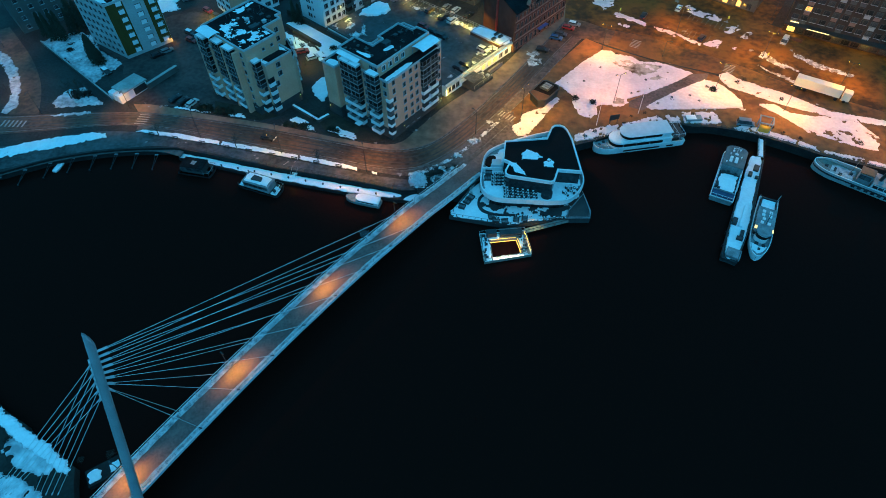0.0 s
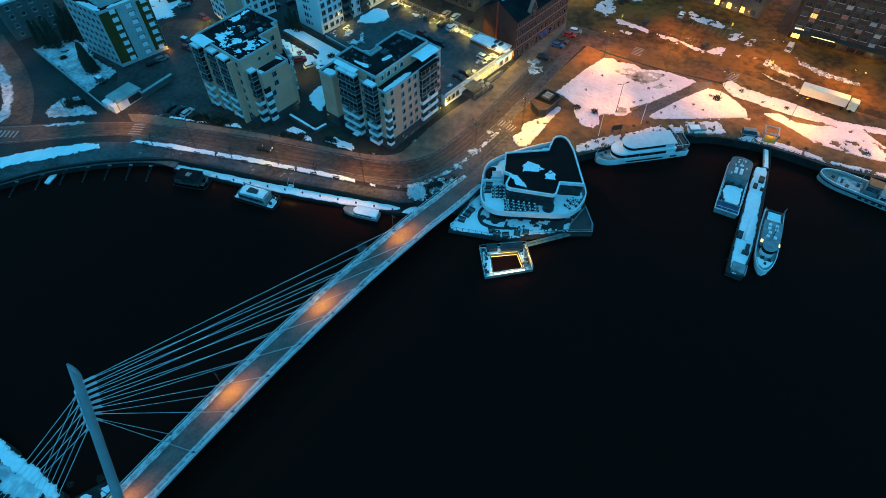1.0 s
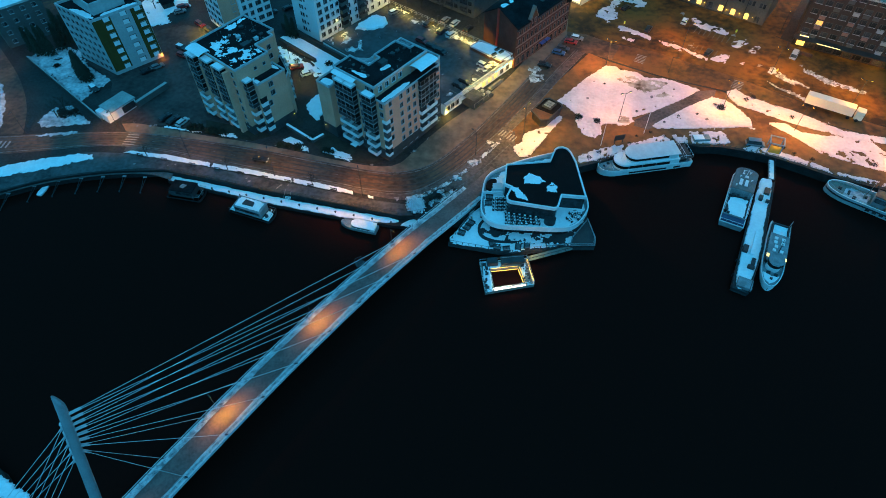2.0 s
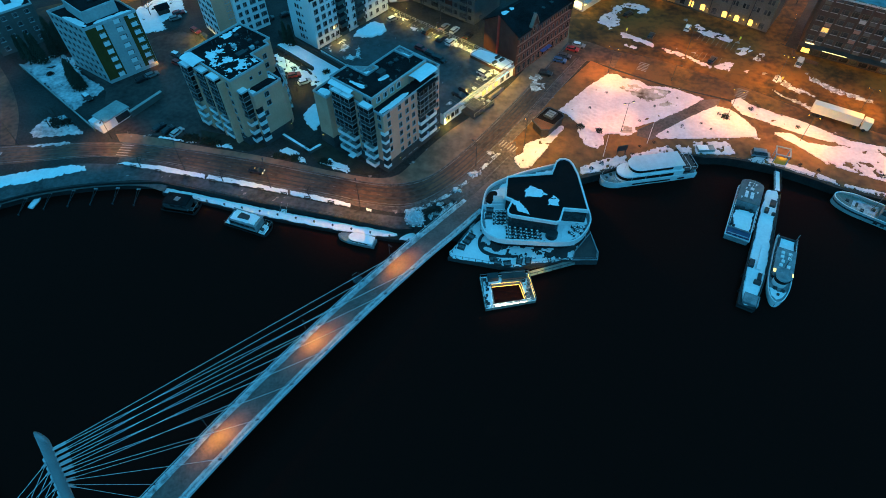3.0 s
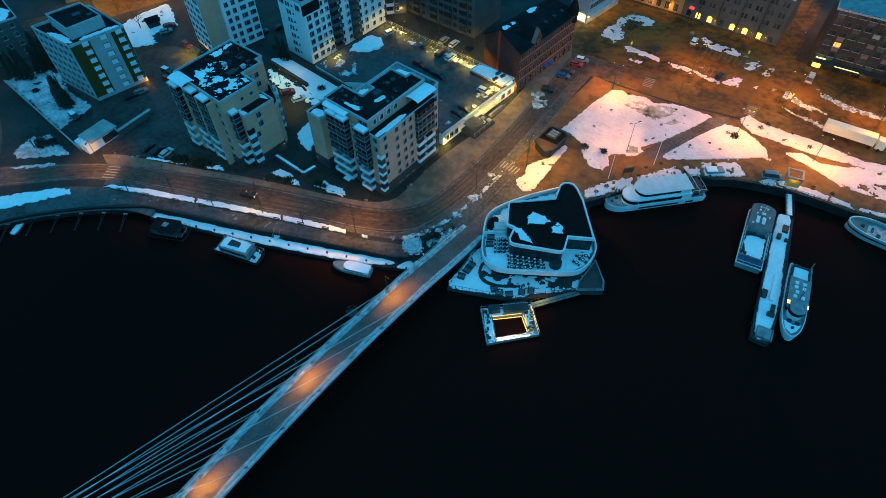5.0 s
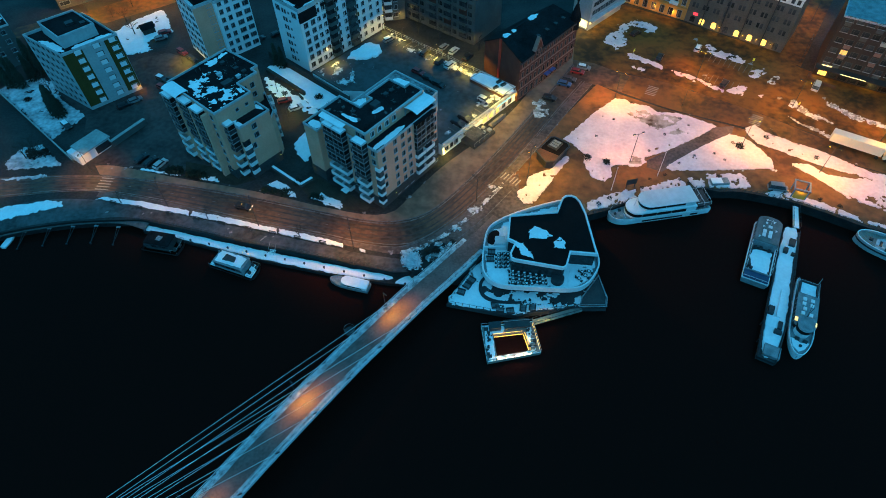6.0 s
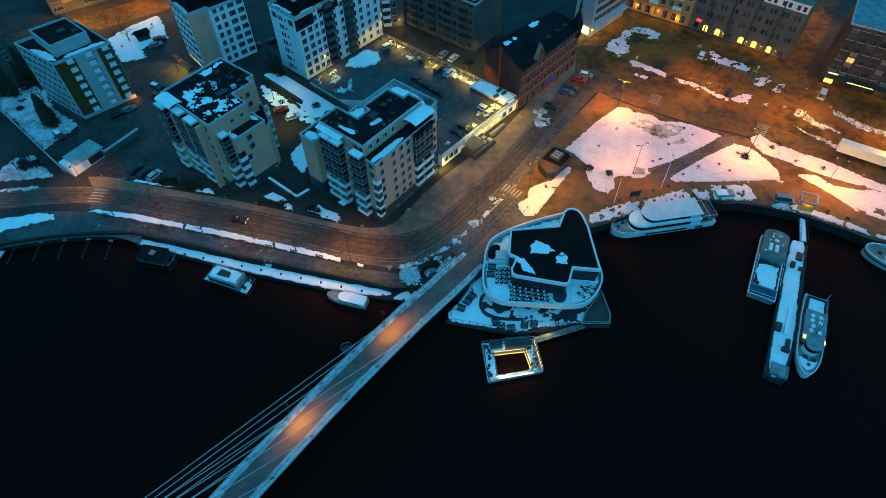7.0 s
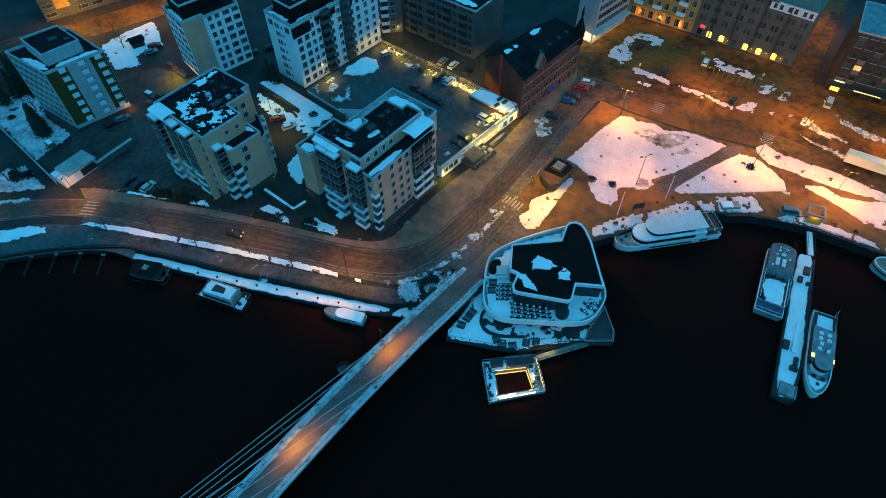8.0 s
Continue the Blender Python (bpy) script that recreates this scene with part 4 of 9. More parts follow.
for k in range(4):
    bm = bmesh.new()
    box(bm, -0.22, -0.22, G + 2.7 + k * FH, 1.2, 1.1, G + 4.55 + k * FH)
    part("corner_glazing", bm, M_GLASS, B)
balcony_stack(B, f0, f1, 14.9, G + 2.6, 6, 3.3, 1.0, 3, FH, roof=False)
balcony_stack(B, f0, f1, 18.5, G + 2.6, 6, 3.3, 1.0, 3, FH, roof=False)
bm = bmesh.new()
box(bm, 13.0, -1.25, G + 2.6 + 6 * FH, 20.4, 0.1, G + 2.85 + 6 * FH)
part("balcony_roof", bm, M_FELT, B)
l0, l1 = (0, 19.2), (0, 0)
balcony_stack(B, l0, l1, 4.3, G + 1.4, 7, 3.2, 1.9, 3, FH)
balcony_stack(B, l0, l1, 7.6, G + 1.4, 7, 3.2, 1.9, 3, FH)
balcony_stack(B, l0, l1, 14.4, G + 1.4, 7, 3.4, 1.9, 3, FH)
grid(B, l0, l1, [10.6], G + 3.4, 6, FH, 1.3, 1.6)
grid(B, l0, l1, [17.8], G + 15, 2, FH, 1.1, 1.4)
grid(B, (0.5, 3.9), (21.8, 3.9), [2.2, 4.8, 7.4, 10.0], 23.2, 1, FH, 1.3, 1.5, frame_mat=M_RAIL)
grid(B, (0.5, 18.8), (0.5, 3.9), [12.4, 14.0], 23.2, 1, FH, 1.3, 1.5)
barrel(B, on_wall((14.6, 2.2), (21.6, 2.2), 7.0, 22.6) @ pose(0, -1.6, 0), 7.4, 4.2, 0.75)
barrel(B, on_wall((0, 18.9), (0, 10.5), 8.6, 22.6) @ pose(0, -2.6, 0), 8.0, 3.6, 0.75)
roof_snow(B, [(1.2, 0.8), (10.5, 0.8), (10.5, 2.2), (1.2, 2.2)], 22.08, 0.35)
roof_snow(B, [(7.5, 7.6), (10.2, 6.8), (10.8, 8.0), (8.0, 8.6)], 25.2, 0.3)
roof_snow(B, [(9.6, 9.3), (11, 9.0), (11, 10.4), (9.8, 10.2)], 25.2, 0.3)
roof_snow(B, [(2.2, 9.5), (3.4, 9), (3.2, 13), (2.3, 13.4)], 25.2, 0.4)
roof_snow(B, [(-1.0, 20), (1.2, 20), (0.8, 23), (-1.2, 23)], 19.8, 0.3)
roof_snow(B, [(23, 11.0), (33, 12.6), (34.6, 22), (33, 25), (29, 22), (30, 16), (23, 14.0)], 13.0, 0.5)
roof_snow(B, [(13, 16), (20, 16), (22, 25), (14, 26)], 13.0, 0.6)
patchy([(0.8, 4.2), (21.4, 4.2), (19.4, 13.4), (7, 11.6), (6.6, 18.4), (0.8, 18.4)], 25.18, 0.55, 0.04, 0.22, 0.6, 3.7, parent=B, name="roof_snow", label="specks of frozen slush on the roof", material=M_GREYR)
roof_box(B, 8.5, 8.2, 25.15, 2.2, 1.6, 1.2)
roof_box(B, 14, 9.5, 25.15, 1.0, 1.0, 0.7)
bm = bmesh.new()
box(bm, 0.0, -0.06, 0, 2.0, 1.6, 0.12)
canopy = part("entrance_canopy", bm, M_RAIL, B)
canopy.matrix_local = pose(-2.4, 9.4, G + 2.7, 0, 0, 90)

# block beside the yard
A = house("apartment_block", -51.0, 146.4, 49.5, "beige rendered eight-storey apartment block with four balcony stacks", "apartment block")
body(A, [(0, 0), (9.6, 0), (9.6, 5.2), (0, 5.2)], G, 20.2, M_BEIGE)
body(A, [(-3.3, 3.5), (8, 3.5), (8, 9), (14.3, 9), (14.3, 11.2), (16.3, 11.2), (15.6, 24), (-3.3, 23.4)], G, 25.0, M_BEIGE)
body(A, [(-5.2, 17.5), (-3.2, 17.5), (-3.2, 25.5), (-5.2, 25.5)], G, 21.5, M_BEIGE)
body(A, [(9.7, 0.9), (12.6, 3.0), (16.2, 11.1), (9.7, 9)], G, 16.5, M_BEIGE)
bm = bmesh.new()
prism(bm, ccw([(-0.15, -0.15), (9.75, -0.15), (9.75, 6), (2, 6), (2, 23), (-3.45, 23), (-3.45, 3.35), (-0.15, 3.35)]), G, G + 3.3, top=False)
part("plinth", bm, M_PLINTH, A)
a0, a1 = (0, 0), (9.6, 0)
grid(A, a0, a1, [2.6], G + 9.2, 1, FH, 1.3, 1.6)
grid(A, a0, a1, [4.2], G + 12.0, 2, FH, 1.4, 1.5)
for k in range(4):
    bm = bmesh.new()
    box(bm, -0.25, -0.3, G + 1.5 + k * FH, 1.9, 0.4, G + 2.7 + k * FH)
    part("corner_panel", bm, M_RAIL, A)
    bm = bmesh.new()
    box(bm, -0.2, -0.2, G + 2.7 + k * FH, 1.8, 0.4, G + 4.3 + k * FH)
    part("corner_glazing", bm, M_GLASS, A)
l0, l1 = (-3.3, 23.4), (-3.3, 3.5)
for s, d in ((3.0, 3.2), (8.3, 2.0), (13.6, 2.0)):
    balcony_stack(A, l0, l1, s, G + 1.4, 7, 3.5, d, 3, FH)
balcony_stack(A, (0, 5.2), (0, 0), 2.0, G + 1.4, 6, 3.2, 2.2, 3, FH)
grid(A, l0, l1, [17.9], G + 2.4, 7, FH, 0.9, 1.4)
for s, d, z in ((0.7, 2.8, 21.4), (5.65, 1.8, 23.2), (10.95, 1.8, 23.2), (16.2, 1.8, 23.2)):
    bm = bmesh.new()
    box(bm, -0.45, 0, G, 0.45, d, z, on_wall(l0, l1, s, 0))
    part("pier", bm, M_BEIGE, A)
grid(A, (8, 3.5), (8, 9), [1.2], 22.0, 1, FH, 0.7, 0.8)
grid(A, (-3.3, 3.5), (8, 3.5), [6.2, 9.2], 22.0, 1, FH, 0.8, 0.8)
grid(A, (12.6, 3.0), (16.2, 11.1), [1.8, 4.2, 6.8], G + 1.5, 5, FH, 1.2, 1.5)
for k in range(5):
    balcony(A, on_wall((12.6, 3.0), (16.2, 11.1), 5.4, G + 1.4 + k * FH), 3.0, 1.2, "white", FH)
grid(A, (8, 9), (14.3, 9), [1.6, 4.0], G + 16, 2, FH, 1.2, 1.4)
barrel(A, on_wall((-3.3, 23.2), (-3.3, 16), 7.4, 23.0) @ pose(0, -1.2, 0), 6.4, 3.8, 0.75)
patchy([(-2.9, 4.4), (2.6, 4.2), (5.6, 5.6), (7.4, 4.2), (7.5, 9.4), (6.6, 11.6), (7.4, 14), (8.5, 18), (6, 19.4), (1, 19.8), (-1.6, 18.4), (-2.6, 12)], 24.58, 0.10, 0.12, 0.16, 0.36, 2.7, parent=A, name="roof_snow", label="patches of snow left on the roof")
patchy([(7.6, 20.6), (15, 22.2), (15, 23.4), (7.6, 23.0)], 24.58, -0.5, 0.1, 0.25, 0.3, 2.4, parent=A, name="roof_snow", label="patches of snow left on the roof")
patchy([(8.5, 9.4), (13.8, 9.4), (15.4, 13), (15.2, 20), (9, 19)], 24.58, 0.5, 0.05, 0.22, 0.5, 8.4, parent=A, name="roof_snow", label="specks of frozen slush on the roof", material=M_GREYR)
roof_snow(A, [(0.6, 2.6), (2.5, 4.6), (0.6, 4.6)], 19.78, 0.3)
roof_snow(A, [(0.5, 0.6), (1.8, 0.6), (1.6, 2.6), (0.5, 2.4)], 19.78, 0.2)
roof_snow(A, [(7.6, 4.0), (9.0, 1.4), (9.1, 4.6)], 19.78, 0.2)
roof_box(A, 5.2, 10.5, 24.55, 2.6, 1.6, 0.5)
for p in ((9.5, 10.6), (11.2, 13.8), (10.4, 18.6), (6.8, 15.2)):
    roof_box(A, *p, 24.55, 1.1, 0.9, 0.7, M_TRIM if p[0] < 10 else M_DARK)

VENT_RNG = random.Random(21)
for owner, zone, z, n in ((A, (4, 15, 9.5, 22), 24.58, 9), (B, (1.5, 11, 4.6, 9), 25.18, 3), (B, (1.5, 6, 10, 18), 25.18, 3), (B, (12, 19, 5, 12.6), 25.18, 4)):
    for _ in range(n):
        x, y = VENT_RNG.uniform(zone[0], zone[1]), VENT_RNG.uniform(zone[2], zone[3])
        bm = bmesh.new()
        if VENT_RNG.random() < 0.6:
            tube(bm, (x, y, z), (x, y, z + VENT_RNG.uniform(0.4, 0.9)), 0.12, 0.12, 8)
            tube(bm, (x, y, z + 0.8), (x, y, z + 0.95), 0.22, 0.1, 8)
        else:
            w = VENT_RNG.uniform(0.25, 0.6)
            box(bm, x - w, y - w * 0.7, z, x + w, y + w * 0.7, z + VENT_RNG.uniform(0.25, 0.5))
        part("roof_vent", bm, VENT_RNG.choice((M_DARK, M_GREYR, M_PLINTH)), owner)

# tall white block
W = house("apartment_block", -42.5, 194.5, 48.5, "tall white rendered apartment block with dark roof storey", "apartment block")
body(W, [(0, 0), (33.8, 0), (33.8, 12.4), (0, 12.4)], G, 24.2, M_WHITE, rise=0.9)
body(W, [(2.4, 2.4), (31, 2.4), (31, 10.6), (2.4, 10.6)], 23.2, 27.6, M_FELT)
w0, w1 = (0, 0), (33.8, 0)
for x0, x1, zz in ((-0.15, 6.5, 19.6), (8.4, 10.6, 21.6), (13.6, 16.4, 20.8), (21.8, 24.4, 21.6), (27.4, 33.95, 19.6)):
    body(W, [(x0, -0.15), (x1, -0.15), (x1, 0.3), (x0, 0.3)], zz, 23.6, M_FELT, name="terrace_screen")
grid(W, w0, w1, [1.8, 4.6], G + 1.3, 6, 2.72, 1.5, 1.5, lit=0.0)
grid(W, w0, w1, [7.0, 9.2, 14.4, 17.4], G + 1.3, 8, 2.72, 1.35, 1.5, lit=0.0, frame_mat=M_RAIL)
grid(W, w0, w1, [22.6, 25.2, 28.4, 31.6], G + 1.3, 8, 2.72, 1.35, 1.5, lit=0.0, frame_mat=M_RAIL)
M_BALC = mat("dark_green_balcony", (0.05, 0.07, 0.07), (0.09, 0.12, 0.115), 0.8, 0.6)
for s in (11.8, 20.0):
    for k in range(8):
        bm = bmesh.new()
        m = on_wall(w0, w1, s, G + 1.0 + k * 2.72)
        box(bm, -1.6, 0, -0.15, 1.6, 1.3, 0.0, m)
        box(bm, -1.6, 1.22, 0.0, 1.6, 1.3, 1.1, m)
        box(bm, -1.6, 0, 0.0, -1.52, 1.3, 1.1, m)
        box(bm, 1.52, 0, 0.0, 1.6, 1.3, 1.1, m)
        part("balcony", bm, M_BALC, W)
    bm = bmesh.new()
    box(bm, -1.7, 0, G + 0.6, 1.7, 0.08, 24.0, on_wall(w0, w1, s, 0))
    part("balcony_recess", bm, M_GLASS, W)
v0, v1 = (0, 12.4), (0, 0)
grid(W, v0, v1, [4.4, 5.6], G + 1.6, 8, 2.72, 0.7, 1.3, style="plain", lit=0)
grid(W, v0, v1, [7.2], G + 2.0, 8, 2.72, 0.6, 0.6, style="plain", lit=0)
grid(W, v0, v1, [2.2, 9.8], 20.6, 1, 2.72, 1.9, 1.6, lit=0)
roof_snow(W, [(0.6, 5), (2.0, 4), (2.0, 11), (0.8, 11.6)], 23.32, 0.3)
roof_snow(W, [(3.5, 1.0), (8, 0.8), (8, 2.0), (3.5, 2.0)], 23.32, 0.3)
roof_snow(W, [(6, 5), (9, 5.5), (8, 7.5), (6.4, 7)], 27.2, 0.4)

# grey and beige block behind the yard
C = house("apartment_block", -76.1, 199.6, 41, "pale apartment block with beige panel wall and roof storey", "apartment block")
body(C, [(0, 0), (6.6, 0), (6.6, -1.5), (18, -1.5), (18, 12), (0, 12)], G, 22.4, M_WHITE, rise=0.8)
body(C, [(1.6, 2.0), (15, 2.0), (15, 10.4), (1.6, 10.4)], 21.4, 26.0, M_FELT)
bm = bmesh.new()
box(bm, 0.1, -0.06, G, 6.6, 0.3, 22.0)
part("wall_panel", bm, M_BEIGE, C, "plain beige rendered wall panel")
grid(C, (0, 12), (0, 0), [1.6, 4.2, 6.6, 9.4, 11], G + 1.3, 7, 2.75, 1.3, 1.2, style="plain", lit=0.0)
grid(C, (0, 0), (6.6, 0), [5.2], G + 4, 6, 2.75, 1.4, 1.5)
grid(C, (6.6, -1.5), (18, -1.5), [1.6, 4.0], G + 1.3, 7, 2.75, 1.2, 1.4)
grid(C, (6.6, -1.5), (18, -1.5), [7.0, 10.0], G + 1.3, 7, 2.75, 2.0, 1.4)
roof_snow(C, [(0.5, 2), (1.5, 2), (1.5, 9), (0.5, 10)], 21.7, 0.2)

# olive and white block
O_ = house("apartment_block", -106.6, 176.0, 41, "white apartment block with olive green panel walls", "apartment block")
body(O_, [(0, 0), (16, 0), (12.8, 17.8), (-4.7, 17.6)], G, 22.0, M_OFFW, rise=0.7)
body(O_, [(2.0, 3.4), (12.2, 4.0), (10.3, 15.2), (0.3, 15.4)], 21.2, 25.0, M_OFFW)
bm = bmesh.new()
box(bm, 0.05, -0.07, G + 1.2, 5.6, 0.2, 21.4)
part("wall_panel", bm, M_GREEN, O_, "olive green wall panel")
bm = bmesh.new()
box(bm, 11.9, -0.07, G + 1.2, 15.9, 0.2, 21.4)
part("wall_panel", bm, M_GREEN, O_, "olive green wall panel")
grid(O_, (0, 0), (16, 0), [4.2], G + 1.4, 7, 2.7, 1.5, 1.4, lit=0)
grid(O_, (0, 0), (16, 0), [9.6, 14.3], G + 1.4, 7, 2.7, 2.0, 1.4, lit=0)
for k in range(7):
    for s in (3.3, 8.6, 13.2):
        bm = bmesh.new()
        box(bm, s, -0.22, G + 1.3 + k * 2.7, s + 1.8, -0.02, G + 2.6 + k * 2.7)
        part("balcony_front", bm, M_RAIL, O_)
grid(O_, (-4.7, 17.6), (0, 0), spread(18, 7, 1.8), G + 1.4, 7, 2.7, 1.2, 1.2, style="plain", lit=0)
roof_snow(O_, [(-0.4, 4), (1.4, 2), (1.2, 6), (-0.4, 10), (-2.4, 12)], 21.4, 0.5)
roof_snow(O_, [(4, 1.2), (14, 1), (14, 2.6), (5, 2.8)], 21.4, 0.4)
roof_box(O_, 6, 8, 24.4, 2, 1.6, 0.8)
roof_box(O_, 9.4, 6, 24.4, 1.2, 1.2, 0.6)

# old red brick house with a turret
R = house("brick_building", 22.9, 178.5, 48.2, "old dark red brick building with steep roof and corner turret", "brick building")
RP = [(0, 0), (30, 0), (29, 15), (6.5, 18.2)]
RT = [(0, 0, 16.6), (30, 0, 16.6), (29, 15, 13.5), (6.5, 18.2, 12.6)]
RA, RB = (3.7, 10.4, 18.2), (29.35, 9.6, 18.2)
bm = bmesh.new()
lo = [bm.verts.new((x, y, G)) for x, y in RP]
hi = [bm.verts.new(p) for p in RT]
va, vb = bm.verts.new(RA), bm.verts.new(RB)
for f in ((lo[0], lo[1], hi[1], hi[0]), (lo[1], lo[2], hi[2], vb, hi[1]), (lo[2], lo[3], hi[3], hi[2]), (lo[3], lo[0], hi[0], va, hi[3])):
    bm.faces.new(f)
part("wall", bm, M_BRICK, R)
bm = bmesh.new()
for p, q, q2, p2 in (((-0.2, -0.5, 16.5), (30.2, -0.5, 16.5), RB, RA), ((3.5, 10.4, 18.2), (29.5, 9.6, 18.2), (29.1, 15.5, 13.3), (6.3, 18.7, 12.4))):
    ring = [bm.verts.new((x, y, z + 0.05)) for x, y, z in (p, q, q2, p2)]
    up = [bm.verts.new((x, y, z + 0.32)) for x, y, z in (p, q, q2, p2)]
    bm.faces.new(up)
    for k in range(4):
        bm.faces.new((ring[k], ring[(k + 1) % 4], up[(k + 1) % 4], up[k]))
part("roof", bm, M_FELT, R)
bm = bmesh.new()
box(bm, -0.3, -0.6, 16.0, 30.3, -0.02, 16.45)
part("cornice", bm, M_PLINTH, R)
for q in (13.4, 17.8, 22.3, 26.4):
    bm = bmesh.new()
    box(bm, q - 0.5, 3.0, 16.9, q + 0.5, 4.4, 17.6)
    part("roof_hatch", bm, M_PLINTH, R)
M_TERRA = mat("terracotta_trim", (0.22, 0.12, 0.095), (0.32, 0.18, 0.145), 1.0, 0.8)
grid(R, (0, 0), (30, 0), spread(30, 13, 1.6), G + 4.5, 3, 3.45, 0.95, 1.95, style="plain", lit=0.0, frame_mat=M_TERRA)
for z in (G + 4.0, G + 7.4, G + 10.85):
    bm = bmesh.new()
    box(bm, 0.1, -0.16, z, 29.9, 0.0, z + 0.3)
    part("string_course", bm, M_TERRA, R)
grid(R, (0, 0), (30, 0), spread(30, 11, 1.8), G + 0.6, 1, 3.9, 1.7, 2.5, style="plain", lit=0.0, frame_mat=M_TERRA)
# pointed gable over the street front
bm = bmesh.new()
v = [bm.verts.new((x, y, z)) for y in (-0.62, 0.3) for x, z in ((6.3, 15.6), (9.7, 15.6), (9.7, 17.6), (8.0, 21.0), (6.3, 17.6))]
bm.faces.new(v[:5])
bm.faces.new(v[5:][::-1])
for k in range(5):
    bm.faces.new((v[k], v[k + 5], v[(k + 1) % 5 + 5], v[(k + 1) % 5]))
part("gable", bm, M_BRICK, R)
bm = bmesh.new()
for x0, x1 in ((6.1, 8.0), (9.9, 8.0)):
    q = [bm.verts.new(p) for p in ((x0, -0.8, 17.5), (x1, -0.8, 21.25), (x1, 0.5, 21.25), (x0, 0.5, 17.5))]
    q2 = [bm.verts.new((p.co.x, p.co.y, p.co.z - 0.3)) for p in q]
    bm.faces.new(q)
    for k in range(4):
        bm.faces.new((q2[k], q2[(k + 1) % 4], q[(k + 1) % 4], q[k]))
part("gable_coping", bm, M_TERRA, R)
for q in (7.3, 8.7):
    window(R, on_wall((0, -0.62), (30, -0.62), q, 15.9), 0.7, 1.5, "plain", False, M_TERRA)
bm = bmesh.new()
tube(bm, (28.8, 0.6, 14), (28.8, 0.6, 17.8), 1.5, 1.5, 10)
tube(bm, (28.8, 0.6, 17.8), (28.8, 0.6, 22.0), 1.8, 0.45, 10)
tube(bm, (28.8, 0.6, 22.0), (28.8, 0.6, 23.2), 0.32, 0.32, 8)
tube(bm, (28.8, 0.6, 23.2), (28.8, 0.6, 26.0), 0.5, 0.04, 8)
part("turret", bm, M_FELT, R)
bm = bmesh.new()
box(bm, -0.5, 0.0, 3.0, 0.5, 0.3, 18.3, on_wall((6.5, 18.2), (0, 0), 8.6, 0))
part("red_banner", bm, M_RED, R, "tall red strip on the blank gable wall")
for s in (13.5, 16.2):
    bm = bmesh.new()
    box(bm, s, -1.3, G + 2.8, s + 2.2, 0, G + 3.1)
    part("awning", bm, M_BLUE, R, "blue shop awning")
for p, z in (([(5.0, 9.4), (7.4, 9.2), (7.0, 10.6), (5.2, 10.8)], 18.4), ([(8.4, 9.4), (10.2, 9.6), (9.4, 10.6)], 18.4), ([(17, 9.6), (20.4, 9.2), (21.4, 10.4), (18.2, 11.0)], 18.4)):
    roof_snow(R, p, z, 0.5)

# grey block behind the car park
D = house("apartment_block", -13.3, 227.6, -37.8, "grey rendered apartment block with red-fronted balconies", "apartment block")
body(D, [(0, 0), (30.6, 0), (30.6, 16), (0, 16)], G, 19.6, M_GREYR)
grid(D, (0, 0), (30.6, 0), [2.4, 8.4, 16.4, 22.4, 28.6], G + 1.4, 6, 2.8, 1.6, 1.5, style="plain", lit=0.0, frame_mat=M_STONEW)
for s in (5.4, 13, 19.4, 25.8):
    for k in range(6):
        bm = bmesh.new()
        m = on_wall((0, 0), (30.6, 0), s, G + 1.0 + k * 2.8)
        box(bm, -1.8, 0, -0.15, 1.8, 1.3, 0.0, m)
        box(bm, -1.8, 1.2, 0.1, 1.8, 1.3, 0.95, m)
        balc = part("balcony", bm, M_STONEW, D)
        bm = bmesh.new()
        box(bm, -1.6, 0.0, 0.1, 1.6, 0.05, 2.3, m)
        part("balcony_door", bm, M_GLASS if (k + int(s)) % 4 else M_BRICK, balc)
roof_snow(D, [(20, 2), (28, 2), (28, 4), (21, 5)], 19.2, 0.4)
E = house("apartment_block", -25.5, 223.0, 12, "low grey apartment house beside the car park", "apartment block")
body(E, [(0, 0), (13, 0), (13, 14), (0, 14)], G, 17.0, M_GREYR)
grid(E, (0, 0), (13, 0), [2.0, 4.6, 9.6], G + 1.4, 5, 2.8, 1.4, 1.5, lit=0.1)
for k in range(5):
    balcony(E, on_wall((0, 0), (13, 0), 7.0, G + 1.0 + k * 2.8), 2.6, 1.2, "white", 2.8)

# white office tower with ribbon windows
T = house("office_tower", 50.5, 217.1, 44.4, "white office tower with horizontal ribbon windows", "office tower")
body(T, [(0, 0), (19.4, 0), (19.4, 7.2), (0, 7.2)], G, 31, M_PALE)
for k in range(8):
    bm = bmesh.new()
    box(bm, 1.0, -0.06, G + 5.2 + k * 3.0, 18.8, 0.3, G + 6.8 + k * 3.0)
    part("ribbon_window", bm, M_GLASS, T)
bm = bmesh.new()
for k in range(8):
    for s in range(12):
        box(bm, 1.0 + s * 1.5, -0.09, G + 5.2 + k * 3.0, 1.08 + s * 1.5, 0.2, G + 6.8 + k * 3.0)
part("mullions", bm, M_FRAME, T)
bm = bmesh.new()
box(bm, 0.6, -0.07, G + 2.2, 9, 0.3, G + 3.4)
part("shop_front", bm, M_BRIGHT, T, "brightly lit shop front")
bm = bmesh.new()
box(bm, -0.3, -1.6, G + 3.6, 19.4, 0, G + 4.1)
part("canopy", bm, M_TRIM, T)
bm = bmesh.new()
box(bm, -0.08, 0.6, G + 0.6, 0.2, 6.0, G + 3.2)
part("shop_front", bm, M_BRIGHT, T, "brightly lit shop front")

